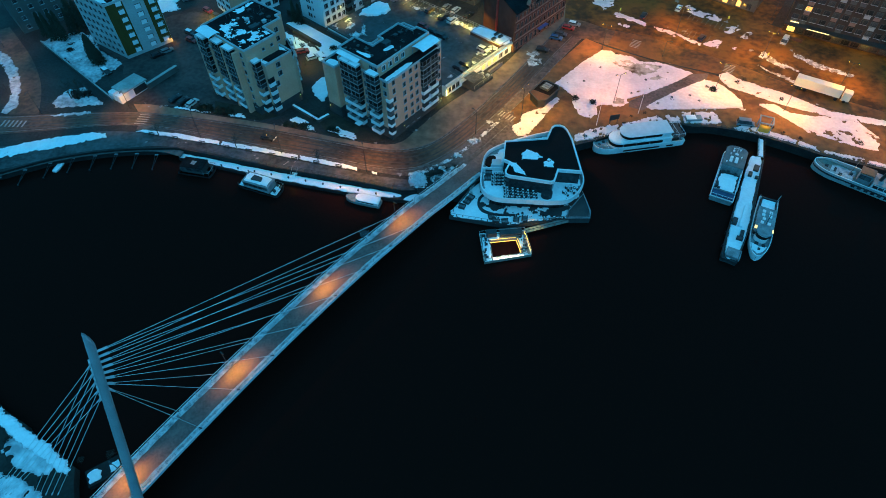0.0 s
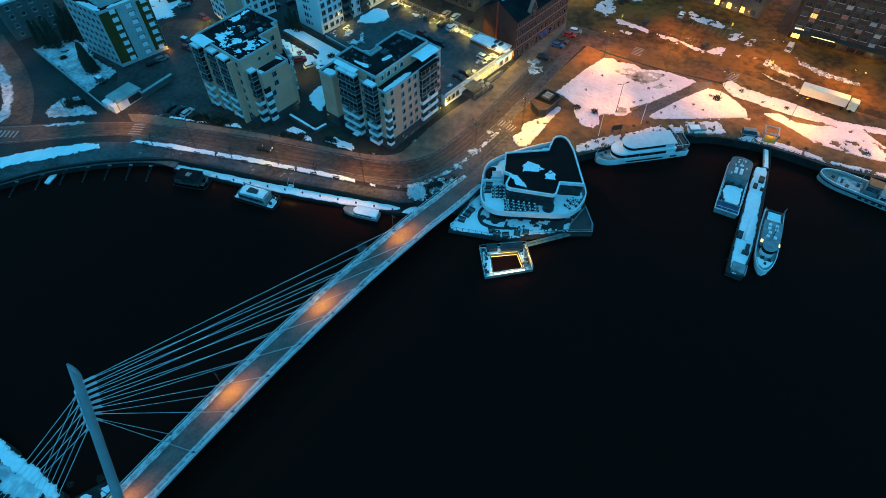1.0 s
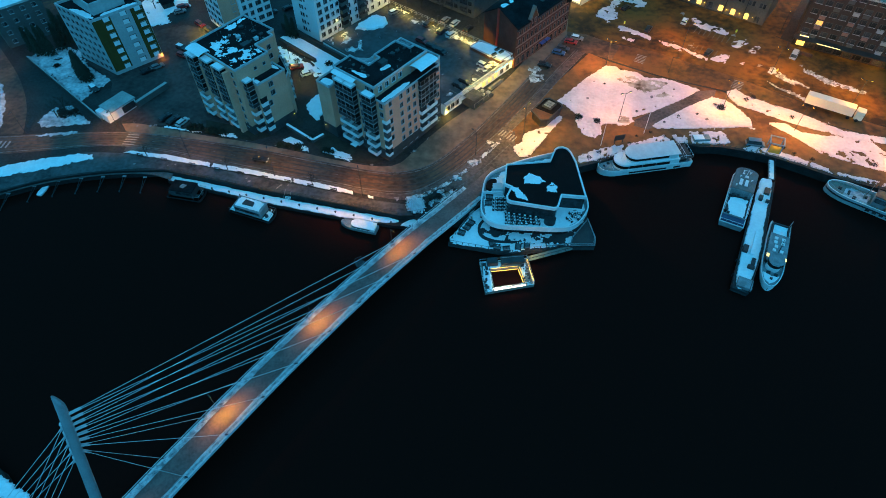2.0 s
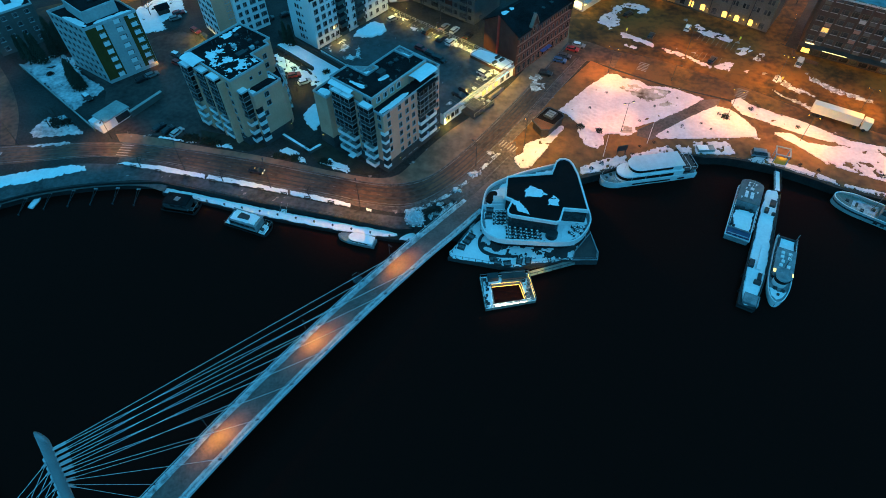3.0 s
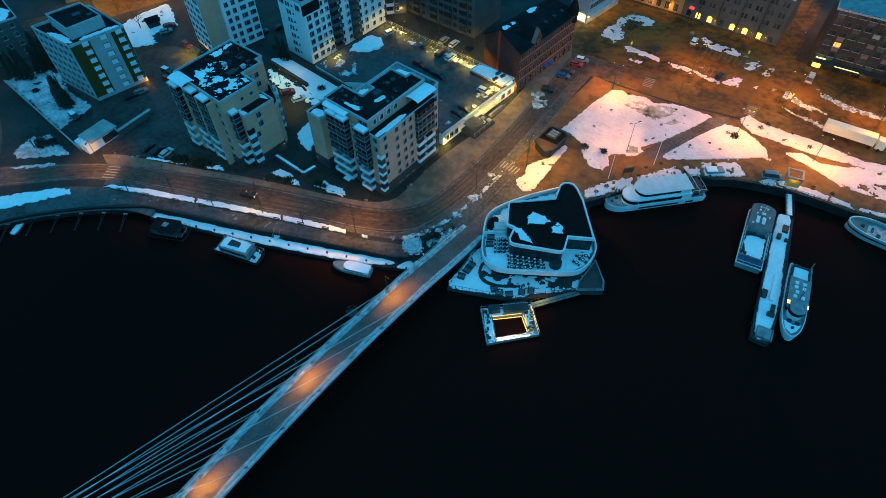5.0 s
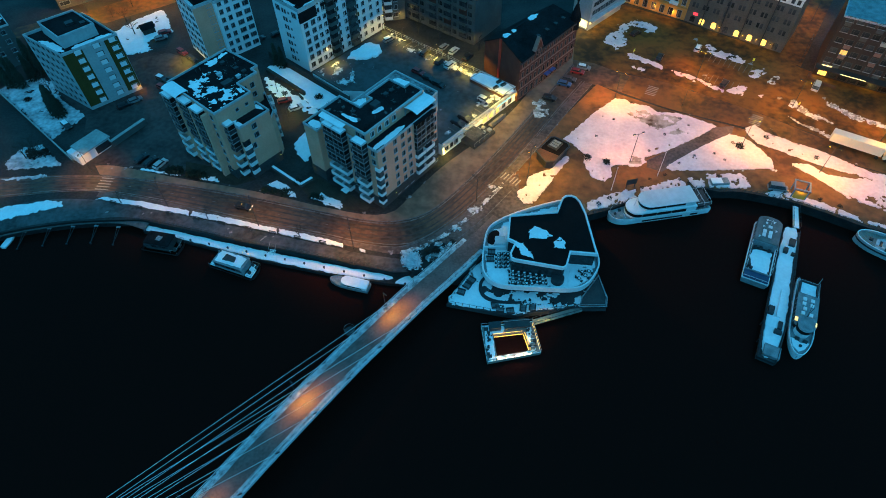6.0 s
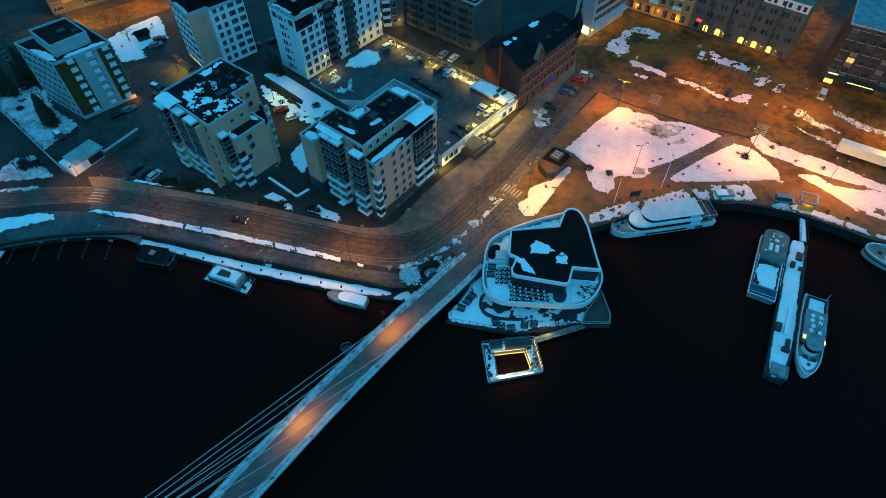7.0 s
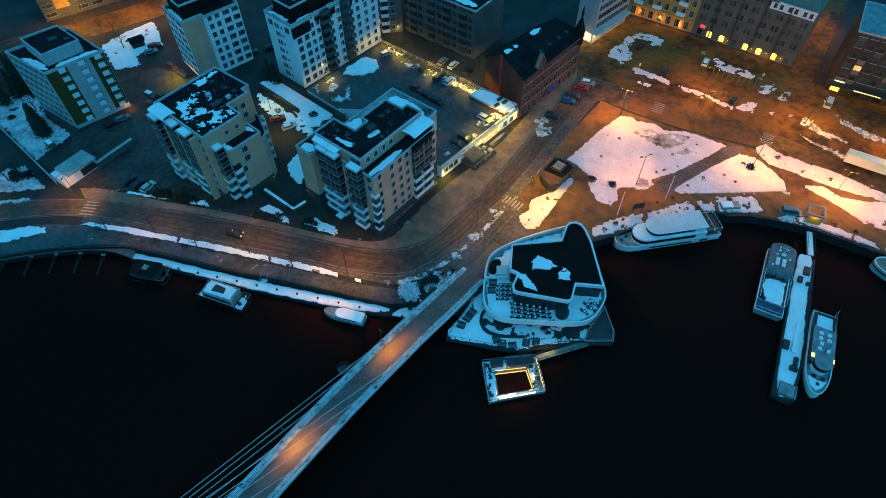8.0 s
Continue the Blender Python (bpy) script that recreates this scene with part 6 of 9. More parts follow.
# bridge lamps
for u in (-10.5, 16.6, 43.7, 71.0):
    p = bp(u, axis_v(u) - 3.75, deck_z(u) - 0.2)
    lp = thing("bridge_lamp", Matrix.Translation(p) @ pose(0, 0, 0, 0, 0, -39.8), "slim lamp post on the bridge edge with an orange glow", "lamp post", "bridge lamps")
    bm = bmesh.new()
    tube(bm, (0, 0, 0), (0, 0, 4.6), 0.08, 0.05)
    part("pole", bm, M_DARK, lp)
    bm = bmesh.new()
    box(bm, -0.1, -0.14, 4.6, 1.0, 0.14, 4.72)
    part("head", bm, M_DARK, lp)
    bm = bmesh.new()
    box(bm, 0.74, -0.09, 4.54, 0.98, 0.09, 4.62)
    part("bulb", bm, M_BULB, lp)
    lamp(lp, pose(1.5, 0, 4.45, 0, -27, 0) @ Matrix.Diagonal((0.25, 1, 1, 1)), 4300, (1.0, 0.38, 0.012), 0.08, spot=154, blend=1.0)
    lamp(lp, pose(0.8, 0, 4.2), 130, (1.0, 0.45, 0.05), 0.1)
# ---- waterfront restaurant ----
rest = thing("restaurant", pose(0, 0, 0), "rounded two-storey waterfront restaurant with black roof and white parapet", "restaurant")
TERR = ccw([(0.9, 105.8), (5.0, 112.5), (9.2, 118.6), (14, 125.5), (20, 128.4), (37.6, 131.6), (37.4, 114.2), (38.4, 106.8), (37.8, 104.4), (32.0, 104.4), (21.1, 103.2), (17.0, 102.3), (12.6, 103.1)])
bm = bmesh.new()
prism(bm, TERR, -1.0, 1.3)
part("terrace_base", bm, M_PLINTH, rest)
patchy(inset(TERR, 0.5), 1.32, 0.0, 0.12, 0.2, 0.4, 4.4, parent=rest, name="terrace_snow", label="trodden snow on the lower terrace")
bm = bmesh.new()
prism(bm, ccw([(31.6, 104.3), (38.0, 104.3), (38.6, 106.8), (37.6, 113.5), (32.6, 107.2)]), -0.6, 1.75)
part("landing", bm, M_PLINTH, rest)
bm = bmesh.new()
rim(bm, ccw([(31.6, 104.3), (38.0, 104.3), (38.6, 106.8), (37.6, 113.5), (32.6, 107.2)]), 0.25, 1.5, 1.95)
part("landing_edge", bm, M_SHIPG, rest)
RIM = ccw(smoothed([(9.3, 113.0), (9.9, 119.5), (11.2, 124.6), (14.2, 127.6), (20.5, 130.8), (28.6, 133.6), (32.4, 134.0), (35.0, 130.2), (36.4, 122.0), (37.2, 115.2), (36.2, 111.6), (33.3, 107.9), (29.4, 106.5), (20.3, 107.0), (13.6, 107.7), (10.5, 109.7)], 4, closed=True))
bm = bmesh.new()
rim(bm, RIM, 0.36, 4.6, 6.25)
part("parapet", bm, M_SHIP, rest, "smooth white curved parapet")
bm = bmesh.new()
prism(bm, inset(RIM, 0.3), 4.6, 5.15, bottom=True)
part("upper_terrace", bm, M_SHIPG, rest)
patchy(inset(RIM, 0.9), 5.16, -0.72, 0.10, 0.3, 0.45, 5.5, parent=rest, name="terrace_snow", label="snow covering most of the upper terrace")
bm = bmesh.new()
prism(bm, inset(RIM, 2.0), 1.3, 4.65, top=False)
part("glass_wall", bm, M_GLASS, rest)
bm = bmesh.new()
lower = inset(RIM, 1.95)
for k in range(0, len(lower), 2):
    box(bm, -0.08, -0.08, 1.3, 0.08, 0.08, 4.6, Matrix.Translation((*lower[k], 0)))
part("mullion", bm, M_DARK, rest)["kind"] = "stuff"
ROOF = ccw([(16.3, 125.5), (27.9, 126.6), (29.8, 131.2), (30.8, 132.0), (32.2, 132.1), (33.4, 131.4), (34.2, 129.8), (35.0, 126.0), (35.8, 113.3), (29.7, 114.0), (28.5, 110.6), (28.1, 109.8), (27.2, 109.5), (16.6, 111.9), (15.7, 112.5), (15.6, 113.9), (17.0, 117.1), (15.3, 118.1)])
bm = bmesh.new()
prism(bm, inset(ROOF, 0.35), 5.1, 9.8, top=False)
part("upper_wall", bm, M_GLASS, rest)
bm = bmesh.new()
bm.faces.new([bm.verts.new((x, y, 9.8)) for x, y in inset(ROOF, 0.2)])
part("roof", bm, M_BLACK, rest, "flat black felt roof")
bm = bmesh.new()
rim(bm, ROOF, 0.40, 9.2, 10.15)
part("roof_edge", bm, M_SHIP, rest, "white roof edge trim")
for p in ([(20.2, 120.4), (22.2, 122.2), (24.8, 120.6), (26.2, 119.2), (25.2, 118.6), (23.4, 118.2), (20.6, 118.4)], [(25.6, 117.4), (27.6, 118.8), (29.4, 117.2), (28.4, 115.2), (26.2, 115.6)], [(16.6, 117.4), (19.0, 117.0), (20.8, 113.6), (21.2, 112.2), (19.8, 112.6), (18.0, 114.4)]):
    patchy(p, 9.84, -0.8, 0.1, 0.14, 0.9, p[0][0], parent=rest, name="roof_snow", jit=0.5, label="patch of snow left on the roof")
# snow on the terraces
for p, z in (([(10.4, 112.6), (10.8, 118.4), (14.8, 117.6), (15.0, 112.0), (17, 110.9), (23, 109.6), (24.2, 107.7), (14, 108.6), (11.2, 110.4)], 5.16), ([(29.0, 107.4), (32.6, 108.8), (35.4, 112.4), (31.6, 113.2), (29.9, 112.6), (28.8, 109)], 5.16), ([(11.6, 120.6), (14.6, 119.6), (15.4, 124.6), (13, 125)], 5.16), ([(17.5, 127.6), (22, 127.6), (21, 129.2)], 5.16), ([(1.6, 106.2), (4.6, 111.4), (7.2, 115.2), (8.4, 110.6), (10.2, 107.0), (17, 105.6), (25, 105.4), (31, 104.9), (21.1, 103.7), (17.0, 102.8), (12.6, 103.6)], 1.3), ([(6.5, 114.6), (9.2, 118.2), (9.4, 114), (8.6, 112)], 1.3)):
    snow(p, z, 0.18, 0.3, label="wet snow on the restaurant terrace", step=0.5)
bm = bmesh.new()
tube(bm, (26.6, 109.3, 5.2), (26.6, 109.3, 6.6), 1.5, 1.5, 14)
part("terrace_bar", bm, M_DARK, rest)
bm = bmesh.new()
box(bm, 12.4, 118.8, 5.15, 15.6, 119.2, 7.4)
box(bm, 12.8, 119.2, 5.15, 15.2, 121.6, 6.9)
part("stair_house", bm, M_STEEL, rest)
bm = bmesh.new()
prism(bm, ccw(smoothed([(11.0, 121.2), (12.2, 120.2), (13.6, 121.6), (14.0, 123.8), (13.0, 124.4), (11.6, 123.4)], 4, closed=True)), 5.15, 5.75)
part("stair_pit", bm, M_BLACK, rest, "dark oval stair opening")
bm = bmesh.new()
box(bm, 9.9, 118.5, 5.15, 15.4, 118.8, 6.6)
part("screen_wall", bm, M_SHIP, rest)
bm = bmesh.new()
KERB_LINE = smoothed([(10.6, 113.8), (9.0, 112.0), (8.6, 109.4), (9.6, 107.2), (12.0, 105.9), (15.0, 105.5), (18.4, 105.5)], 5)
KERB_IN = smoothed([(11.0, 113.4), (9.7, 111.8), (9.3, 109.6), (10.2, 107.8), (12.4, 106.6), (15.2, 106.1), (18.4, 106.1)], 5)
ribbon(bm, [at(p, 1.75) for p in KERB_IN], [at(p, 1.75) for p in KERB_LINE], thick=0.4)
part("dark_kerb", bm, M_DARK, rest)

first = None
for poly, step, h, z in ((inset(TERR, 0.25), 1.5, 1.0, 1.3),):
    for i in range(len(poly)):
        a, b_ = Vector(poly[i]), Vector(poly[(i + 1) % len(poly)])
        if z < 2 and min(a.y, b_.y) > 119:
            continue
        n = max(1, int((b_ - a).length / step))
        for k in range(n):
            p = a.lerp(b_, k / n)
            m = Matrix.Translation((p.x, p.y, z)) @ Matrix.Diagonal((1, 1, h, 1))
            if first is None:
                bm = bmesh.new()
                box(bm, -0.07, -0.07, 0, 0.07, 0.07, 1)
                first = part("terrace_post", bm, M_DARK, rest)
                first.matrix_local = m
            else:
                same(first, rest, m)
        if z < 2:
            bm = bmesh.new()
            tube(bm, (a.x, a.y, z + h), (b_.x, b_.y, z + h), 0.05, n=5)
            part("terrace_rail", bm, M_FRAME, rest)


def cafe_table(x, y, z, rot):
    t = thing("cafe_table", pose(x, y, z, 0, 0, rot), "small dark outdoor table topped with snow", "table", "terrace tables")
    bm = bmesh.new()
    box(bm, -0.42, -0.42, 0.68, 0.42, 0.42, 0.74)
    part("tabletop", bm, M_DARK, t)
    bm = bmesh.new()
    tube(bm, (0, 0, 0), (0, 0, 0.68), 0.06)
    tube(bm, (0, 0, 0), (0, 0, 0.04), 0.3)
    part("pedestal", bm, M_DARK, t)
    for k, (dx, dy) in enumerate(((0.78, 0), (-0.78, 0))):
        bm = bmesh.new()
        box(bm, dx - 0.22, dy - 0.24, 0.38, dx + 0.22, dy + 0.24, 0.46)
        box(bm, dx + (0.16 if dx > 0 else -0.22), dy - 0.24, 0.46, dx + (0.22 if dx > 0 else -0.16), dy + 0.24, 0.9)
        box(bm, dx - 0.2, dy - 0.2, 0.0, dx + 0.2, dy + 0.2, 0.38)
        part("seat", bm, M_DARK, t)
    bm = bmesh.new()
    box(bm, -0.22, -0.24, 0.74, 0.24, 0.2, 0.8)
    part("snow_cap", bm, M_SNOW, t)
    return t


base_table = cafe_table(13.6, 116.9, 5.2, 8)
for i in range(4):
    for j in range(3):
        if i or j:
            copy_thing(base_table, pose(13.6 - 0.1 * i + j * 1.05, 116.9 - i * 1.2, 5.2, 0, 0, 5 + 3 * j))
for i in range(6):
    for j in range(3):
        copy_thing(base_table, pose(16.4 + i * 1.35, 111.3 - i * 0.27 - j * 1.05 + 0.5, 5.2, 0, 0, -10 + 4 * ((i + j) % 3)))
for x, y in ((16.2, 108.5), (17.4, 108.4), (19.4, 108.3), (20.6, 108.2), (31.6, 109.6), (33.2, 110.4), (34.2, 111.6), (32.6, 111.4)):
    copy_thing(base_table, pose(x, y, 5.2, 0, 0, 30 + x * 9))
for x, y in ((13.4, 104.4), (26, 104.6), (28.6, 104.8)):
    copy_thing(base_table, pose(x, y, 1.32, 0, 0, x * 11))


def lounge(x, y, z, rot):
    t = thing("terrace_sofa_set", pose(x, y, z, 0, 0, rot), "dark covered outdoor sofa set in the snow", "outdoor sofa", "terrace sofas")
    bm = bmesh.new()
    box(bm, -0.9, -0.75, 0, 0.9, 0.75, 0.42)
    bmesh.ops.bevel(bm, geom=bm.edges[:], offset=0.06, segments=1, affect="EDGES")
    part("seat", bm, M_DARK, t)
    for y0, y1 in ((-0.8, -0.58), (0.58, 0.8)):
        bm = bmesh.new()
        box(bm, -0.95, y0, 0.3, 0.95, y1, 0.8)
        bmesh.ops.bevel(bm, geom=bm.edges[:], offset=0.06, segments=1, affect="EDGES")
        part("backrest", bm, M_PLINTH, t)
    for x0 in (-0.8, 0.05):
        bm = bmesh.new()
        box(bm, x0, -0.5, 0.42, x0 + 0.75, 0.5, 0.56)
        bmesh.ops.bevel(bm, geom=bm.edges[:], offset=0.05, segments=1, affect="EDGES")
        part("cushion", bm, M_SLATE, t)
    return t


sofa = lounge(18.6, 104.2, 1.4, 80)
for x, y, r in ((20.8, 104.4, 80), (5.8, 110.6, -35), (6.9, 112.2, -35), (4.4, 108.8, -20), (13.2, 103.9, 0), (15.6, 103.4, 5), (11.8, 117.7, -5), (11.4, 115.6, 0), (12.2, 105.0, 10)):
    copy_thing(sofa, pose(x, y, 5.2 if y > 115 else 1.4, 0, 0, r))

# ---- floating sauna pool ----
pool = thing("floating_pool", pose(0, 0, 0), "floating timber pool deck with lit edges and snow", "floating pool")
PO, PI = ccw([(8.7, 99.9), (20.5, 101.1), (21.7, 93.1), (9.7, 90.7)]), ccw([(11.4, 97.6), (18.3, 98.4), (19.3, 93.6), (11.9, 92.3)])
bm = bmesh.new()
n = 4
rings = [[bm.verts.new((x, y, z)) for x, y in p] for p, z in ((PO, -0.5), (PO, 0.9), (PI, 0.9), (PI, -0.5))]
for a, b_ in zip(rings, rings[1:]):
    for i in range(n):
        bm.faces.new((a[i], a[(i + 1) % n], b_[(i + 1) % n], b_[i]))
part("deck", bm, M_WOOD, pool)
first = None
for i in range(4):
    a, b_ = Vector(PO[i]), Vector(PO[(i + 1) % 4])
    for k in range(6):
        p = a.lerp(b_, k / 6)
        m = Matrix.Translation((p.x, p.y, 0.9))
        if first is None:
            bm = bmesh.new()
            box(bm, -0.05, -0.05, 0, 0.05, 0.05, 1.1)
            first = part("post", bm, M_DARK, pool)
            first.matrix_local = m
        else:
            same(first, pool, m)
    bm = bmesh.new()
    tube(bm, (a.x, a.y, 1.98), (b_.x, b_.y, 1.98), 0.05)
    part("rail", bm, M_FRAME, pool)
M_LED = glow("amber_led_strip", (1.0, 0.55, 0.08), 2.4)
M_FLOOD = glow("white_led_strip", (1.0, 0.88, 0.60), 4.0)
for a, b_, m, w in (((11.4, 97.75), (18.2, 98.55), M_LED, 0.045), ((18.5, 98.2), (19.45, 93.8), M_LED, 0.045), ((12.2, 91.45), (19.6, 92.75), M_FLOOD, 0.10)):
    bm = bmesh.new()
    tube(bm, (*a, 1.05), (*b_, 1.05), w, n=6)
    part("light_strip", bm, m, pool, "glowing light strip along the deck edge")
bm = bmesh.new()
box(bm, 0, 0, 0.9, 5.6, 1.9, 1.7, pose(14.2, 98.9, 0, 0, 0, 6))
part("changing_hut", bm, M_PLINTH, pool)
bm = bmesh.new()
box(bm, -0.15, -0.15, 1.7, 5.75, 2.05, 1.82, pose(14.2, 98.9, 0, 0, 0, 6))
part("hut_roof", bm, M_PLINTH, pool)
bm = bmesh.new()
box(bm, 0, 0, 0.9, 2.6, 1.7, 2.4, pose(10.6, 98.4, 0, 0, 0, 6))
part("bench_box", bm, M_DARK, pool)
for k in range(6):
    bm = bmesh.new()
    box(bm, -0.5, -0.28, 0.9, 0.5, 0.28, 1.4, pose(20.6 + 0.14 * -k + 0.0, 99.0 - k * 1.0, 0, 0, 0, 8))
    part("bench", bm, M_WOOD, pool)
bm = bmesh.new()
rr = random.Random(11)
for _ in range(26):
    x, y = rr.choice(((rr.uniform(9.4, 11.0), rr.uniform(92, 99)), (rr.uniform(19.2, 20.6), rr.uniform(94, 99.4))))
    w = rr.uniform(0.12, 0.35)
    box(bm, x - w, y - w, 0.95, x + w, y + w, 0.95 + rr.uniform(0.2, 0.6))
part("deck_clutter", bm, M_DARK, pool, "small dark deck furniture")["kind"] = "stuff"
for p in ([(9.3, 99.2), (11.0, 99.0), (11.5, 92.4), (10.1, 91.4)], [(18.8, 98.2), (20.0, 99.4), (20.6, 94), (19.6, 93.8)], [(12, 92.1), (19.2, 93.4), (20.4, 93.1), (11.8, 91.4)], [(11.3, 99.6), (13.8, 99.8), (13.6, 98.2), (11.2, 97.9)]):
    snow(p, 0.9, 0.14, 0.3, label="trampled snow on the pool deck", step=0.4)
for x, y in ((12.6, 92.0), (14.4, 92.3), (16.2, 92.6), (18.0, 92.9)):
    lamp(pool, pose(x, y, 1.6), 95, (1.0, 0.78, 0.40), 0.15)
for x, y in ((14.6, 98.3), (19.4, 96.2), (21.2, 97.6), (20.9, 95.4)):
    lamp(pool, pose(x, y, 1.6), 22, (1.0, 0.6, 0.12), 0.1)
for k in range(8):
    bm = bmesh.new()
    tube(bm, (0, 0, 0.9), (0, 0, 2.0), 0.06, n=6)
    ob = part("light_post", bm, M_LED, pool, "thin glowing amber post")
    ob.location = (20.5 + 0.14 * k, 100.0 - k * 0.85, 0)
bm = bmesh.new()
tube(bm, (11.5, 97.2, 0.6), (18.2, 98.0, 0.6), 0.07, n=6)
tube(bm, (18.2, 97.8, 0.6), (19.1, 93.9, 0.6), 0.07, n=6)
part("light_strip", bm, M_LED, pool, "glowing amber strip under the deck edge")
rims = bmesh.new()
rim(rims, PO, 0.16, 0.9, 1.04)
part("deck_edge", rims, M_SHIP, pool, "pale edge board round the floating deck")
gang = thing("gangway", pose(20.6, 100.6, 1.1, 0, 0, 17.5), "lit timber gangway from terrace to floating pool", "gangway")
bm = bmesh.new()
box(bm, 0, -0.7, 0, 12.2, 0.7, 0.18)
part("deck", bm, M_WOOD, gang)
for s in (-0.7, 0.7):
    bm = bmesh.new()
    for k in range(7):
        box(bm, k * 2.0, s - 0.04, 0.1, k * 2.0 + 0.08, s + 0.04, 1.15)
    box(bm, 0, s - 0.05, 1.1, 12.2, s + 0.05, 1.2)
    part("railing", bm, M_DARK, gang)
lamp(gang, pose(1.2, 0, 0.9), 85, (1.0, 0.62, 0.10), 0.1)
lamp(gang, pose(3.4, 0, 0.9), 85, (1.0, 0.62, 0.10), 0.1)

# ---- boats and pier ----


def hull_rows(L, W, bow, stern):
    """Half widths along a hull from stern to a rounded bow."""
    ts = [(1 - bow) * i / 7 for i in range(7)] + [1 - bow + bow * math.sin(math.pi / 2 * i / 8) for i in range(9)]
    out = []
    for t in ts:
        u = max(0.0, (t - 1 + bow) / bow)
        s = stern + (1 - stern) * min(1, t / 0.25)
        out.append((t, max(W / 2 * math.sqrt(max(0.0, 1 - u * u)) * s, 0.04)))
    return out


def hull_mesh(bm, L, W, zd, bow=0.4, stern=0.85, sheer=0.5):
    """A hull along +x from stern at 0 to bow at L, deck at zd."""
    rows = []
    for t, hw in hull_rows(L, W, bow, stern):
        z = zd + sheer * max(0, t - 0.55) ** 2 * 4
        rows.append([bm.verts.new((t * L, y, zz)) for y, zz in ((-hw, z), (-hw * 0.93, 0.15), (-hw * 0.6, -0.6), (hw * 0.6, -0.6), (hw * 0.93, 0.15), (hw, z))])
    for a, b_ in zip(rows, rows[1:]):
        for j in range(5):
            bm.faces.new((a[j], a[j + 1], b_[j + 1], b_[j]))
    bm.faces.new(rows[0])
    return rows


def deck_mesh(bm, L, W, zd, bow=0.4, stern=0.85, sheer=0.5, off=0.12):
    l, r = [], []
    for t, hw in hull_rows(L, W, bow, stern):
        hw = max(hw - 0.08, 0.02)
        z = zd + sheer * max(0, t - 0.55) ** 2 * 4 - off
        l.append((t * L, hw, z))
        r.append((t * L, -hw, z))
    ribbon(bm, l, r)


def cabin(parent, x0, x1, w, z0, z1, name="cabin", material=None, round_=0.0, nose=0.0, roof=None, over=0.15, windows=True, roof_label=""):
    """A deckhouse with a rounded or pointed nose, a window band and a roof."""
    pl = [(x0, -w / 2), (x1 - nose, -w / 2)]
    if nose:
        pl += [(x1 - nose + nose * math.sin(a), -w / 2 * math.cos(a)) for a in [math.pi * k / 8 for k in range(1, 8)]]
    pl += [(x1 - nose, w / 2), (x0, w / 2)]
    bm = bmesh.new()
    prism(bm, pl, z0, z1)
    c = part(name, bm, material or M_SHIP, parent)
    if windows:
        h = z1 - z0
        for s in (-1, 1):
            nw = max(2, int((x1 - nose - x0) / 1.5))
            for k in range(nw):
                a = x0 + 0.3 + (x1 - nose - x0 - 0.5) * k / nw
                bm = bmesh.new()
                box(bm, a, s * w / 2 - 0.03, z0 + h * 0.42, a + (x1 - nose - x0) / nw * 0.86, s * w / 2 + 0.03, z0 + h * 0.85)
                part("window", bm, M_GLASS, c)
    bm = bmesh.new()
    prism(bm, inset(ccw(pl), -over), z1, z1 + 0.14, bottom=True)
    part("cabin_roof", bm, roof or M_SHIP, c, roof_label)
    return c


def rails(parent, pts, z, h=1.0, step=1.6, material=None):
    bm = bmesh.new()
    for a, b_ in zip(pts, pts[1:]):
        a, b_ = Vector((*a, z + h)), Vector((*b_, z + h))
        tube(bm, a, b_, 0.045, n=5)
        k = max(1, int((b_ - a).length / step))
        for i in range(k + 1):
            p = a.lerp(b_, i / k)
            tube(bm, p - Vector((0, 0, h)), p, 0.035, n=4)
    part("railing", bm, material or M_FRAME, parent)


ship = thing("tour_boat", pose(69.8, 137.2, 0, 0, 0, 189.6), "white sightseeing boat moored along the quay", "boat")
bm = bmesh.new()
hull_mesh(bm, 26.8, 6.0, 1.6, 0.17, 0.95)
part("hull", bm, M_SHIP, ship, smooth=False)
bm = bmesh.new()
deck_mesh(bm, 26.8, 6.0, 1.6, 0.17, 0.95)
part("deck", bm, M_SHIPG, ship)
for x0, x1 in ((3.4, 5.4), (7.6, 18.6)):
    for q in (-1, 1):
        bm = bmesh.new()
        box(bm, x0, q * 2.95 - 0.06, 0.75, x1, q * 2.95 + 0.05, 1.25)
        part("hull_window", bm, M_VOID, ship)
hullside = bmesh.new()
rim(hullside, [(t * 26.8, -hw - 0.03) for t, hw in hull_rows(26.8, 6.0, 0.17, 0.95)] + [(t * 26.8, hw + 0.03) for t, hw in hull_rows(26.8, 6.0, 0.17, 0.95)[::-1]], 0.16, 1.5, 2.3)
part("bulwark", hullside, M_SHIP, ship, "white bulwark round the deck")


def nosed(x0, x1, w, nose, off=0.0):
    """Plan of a deckhouse with a rounded front, moved outward by off."""
    pl = [(x0 - off, -w / 2 - off), (x1 - nose, -w / 2 - off)]
    pl += [(x1 - nose + (nose + off) * math.sin(a), -(w / 2 + off) * math.cos(a)) for a in [math.pi * k / 10 for k in range(1, 10)]]
    return pl + [(x1 - nose, w / 2 + off), (x0 - off, w / 2 + off)]


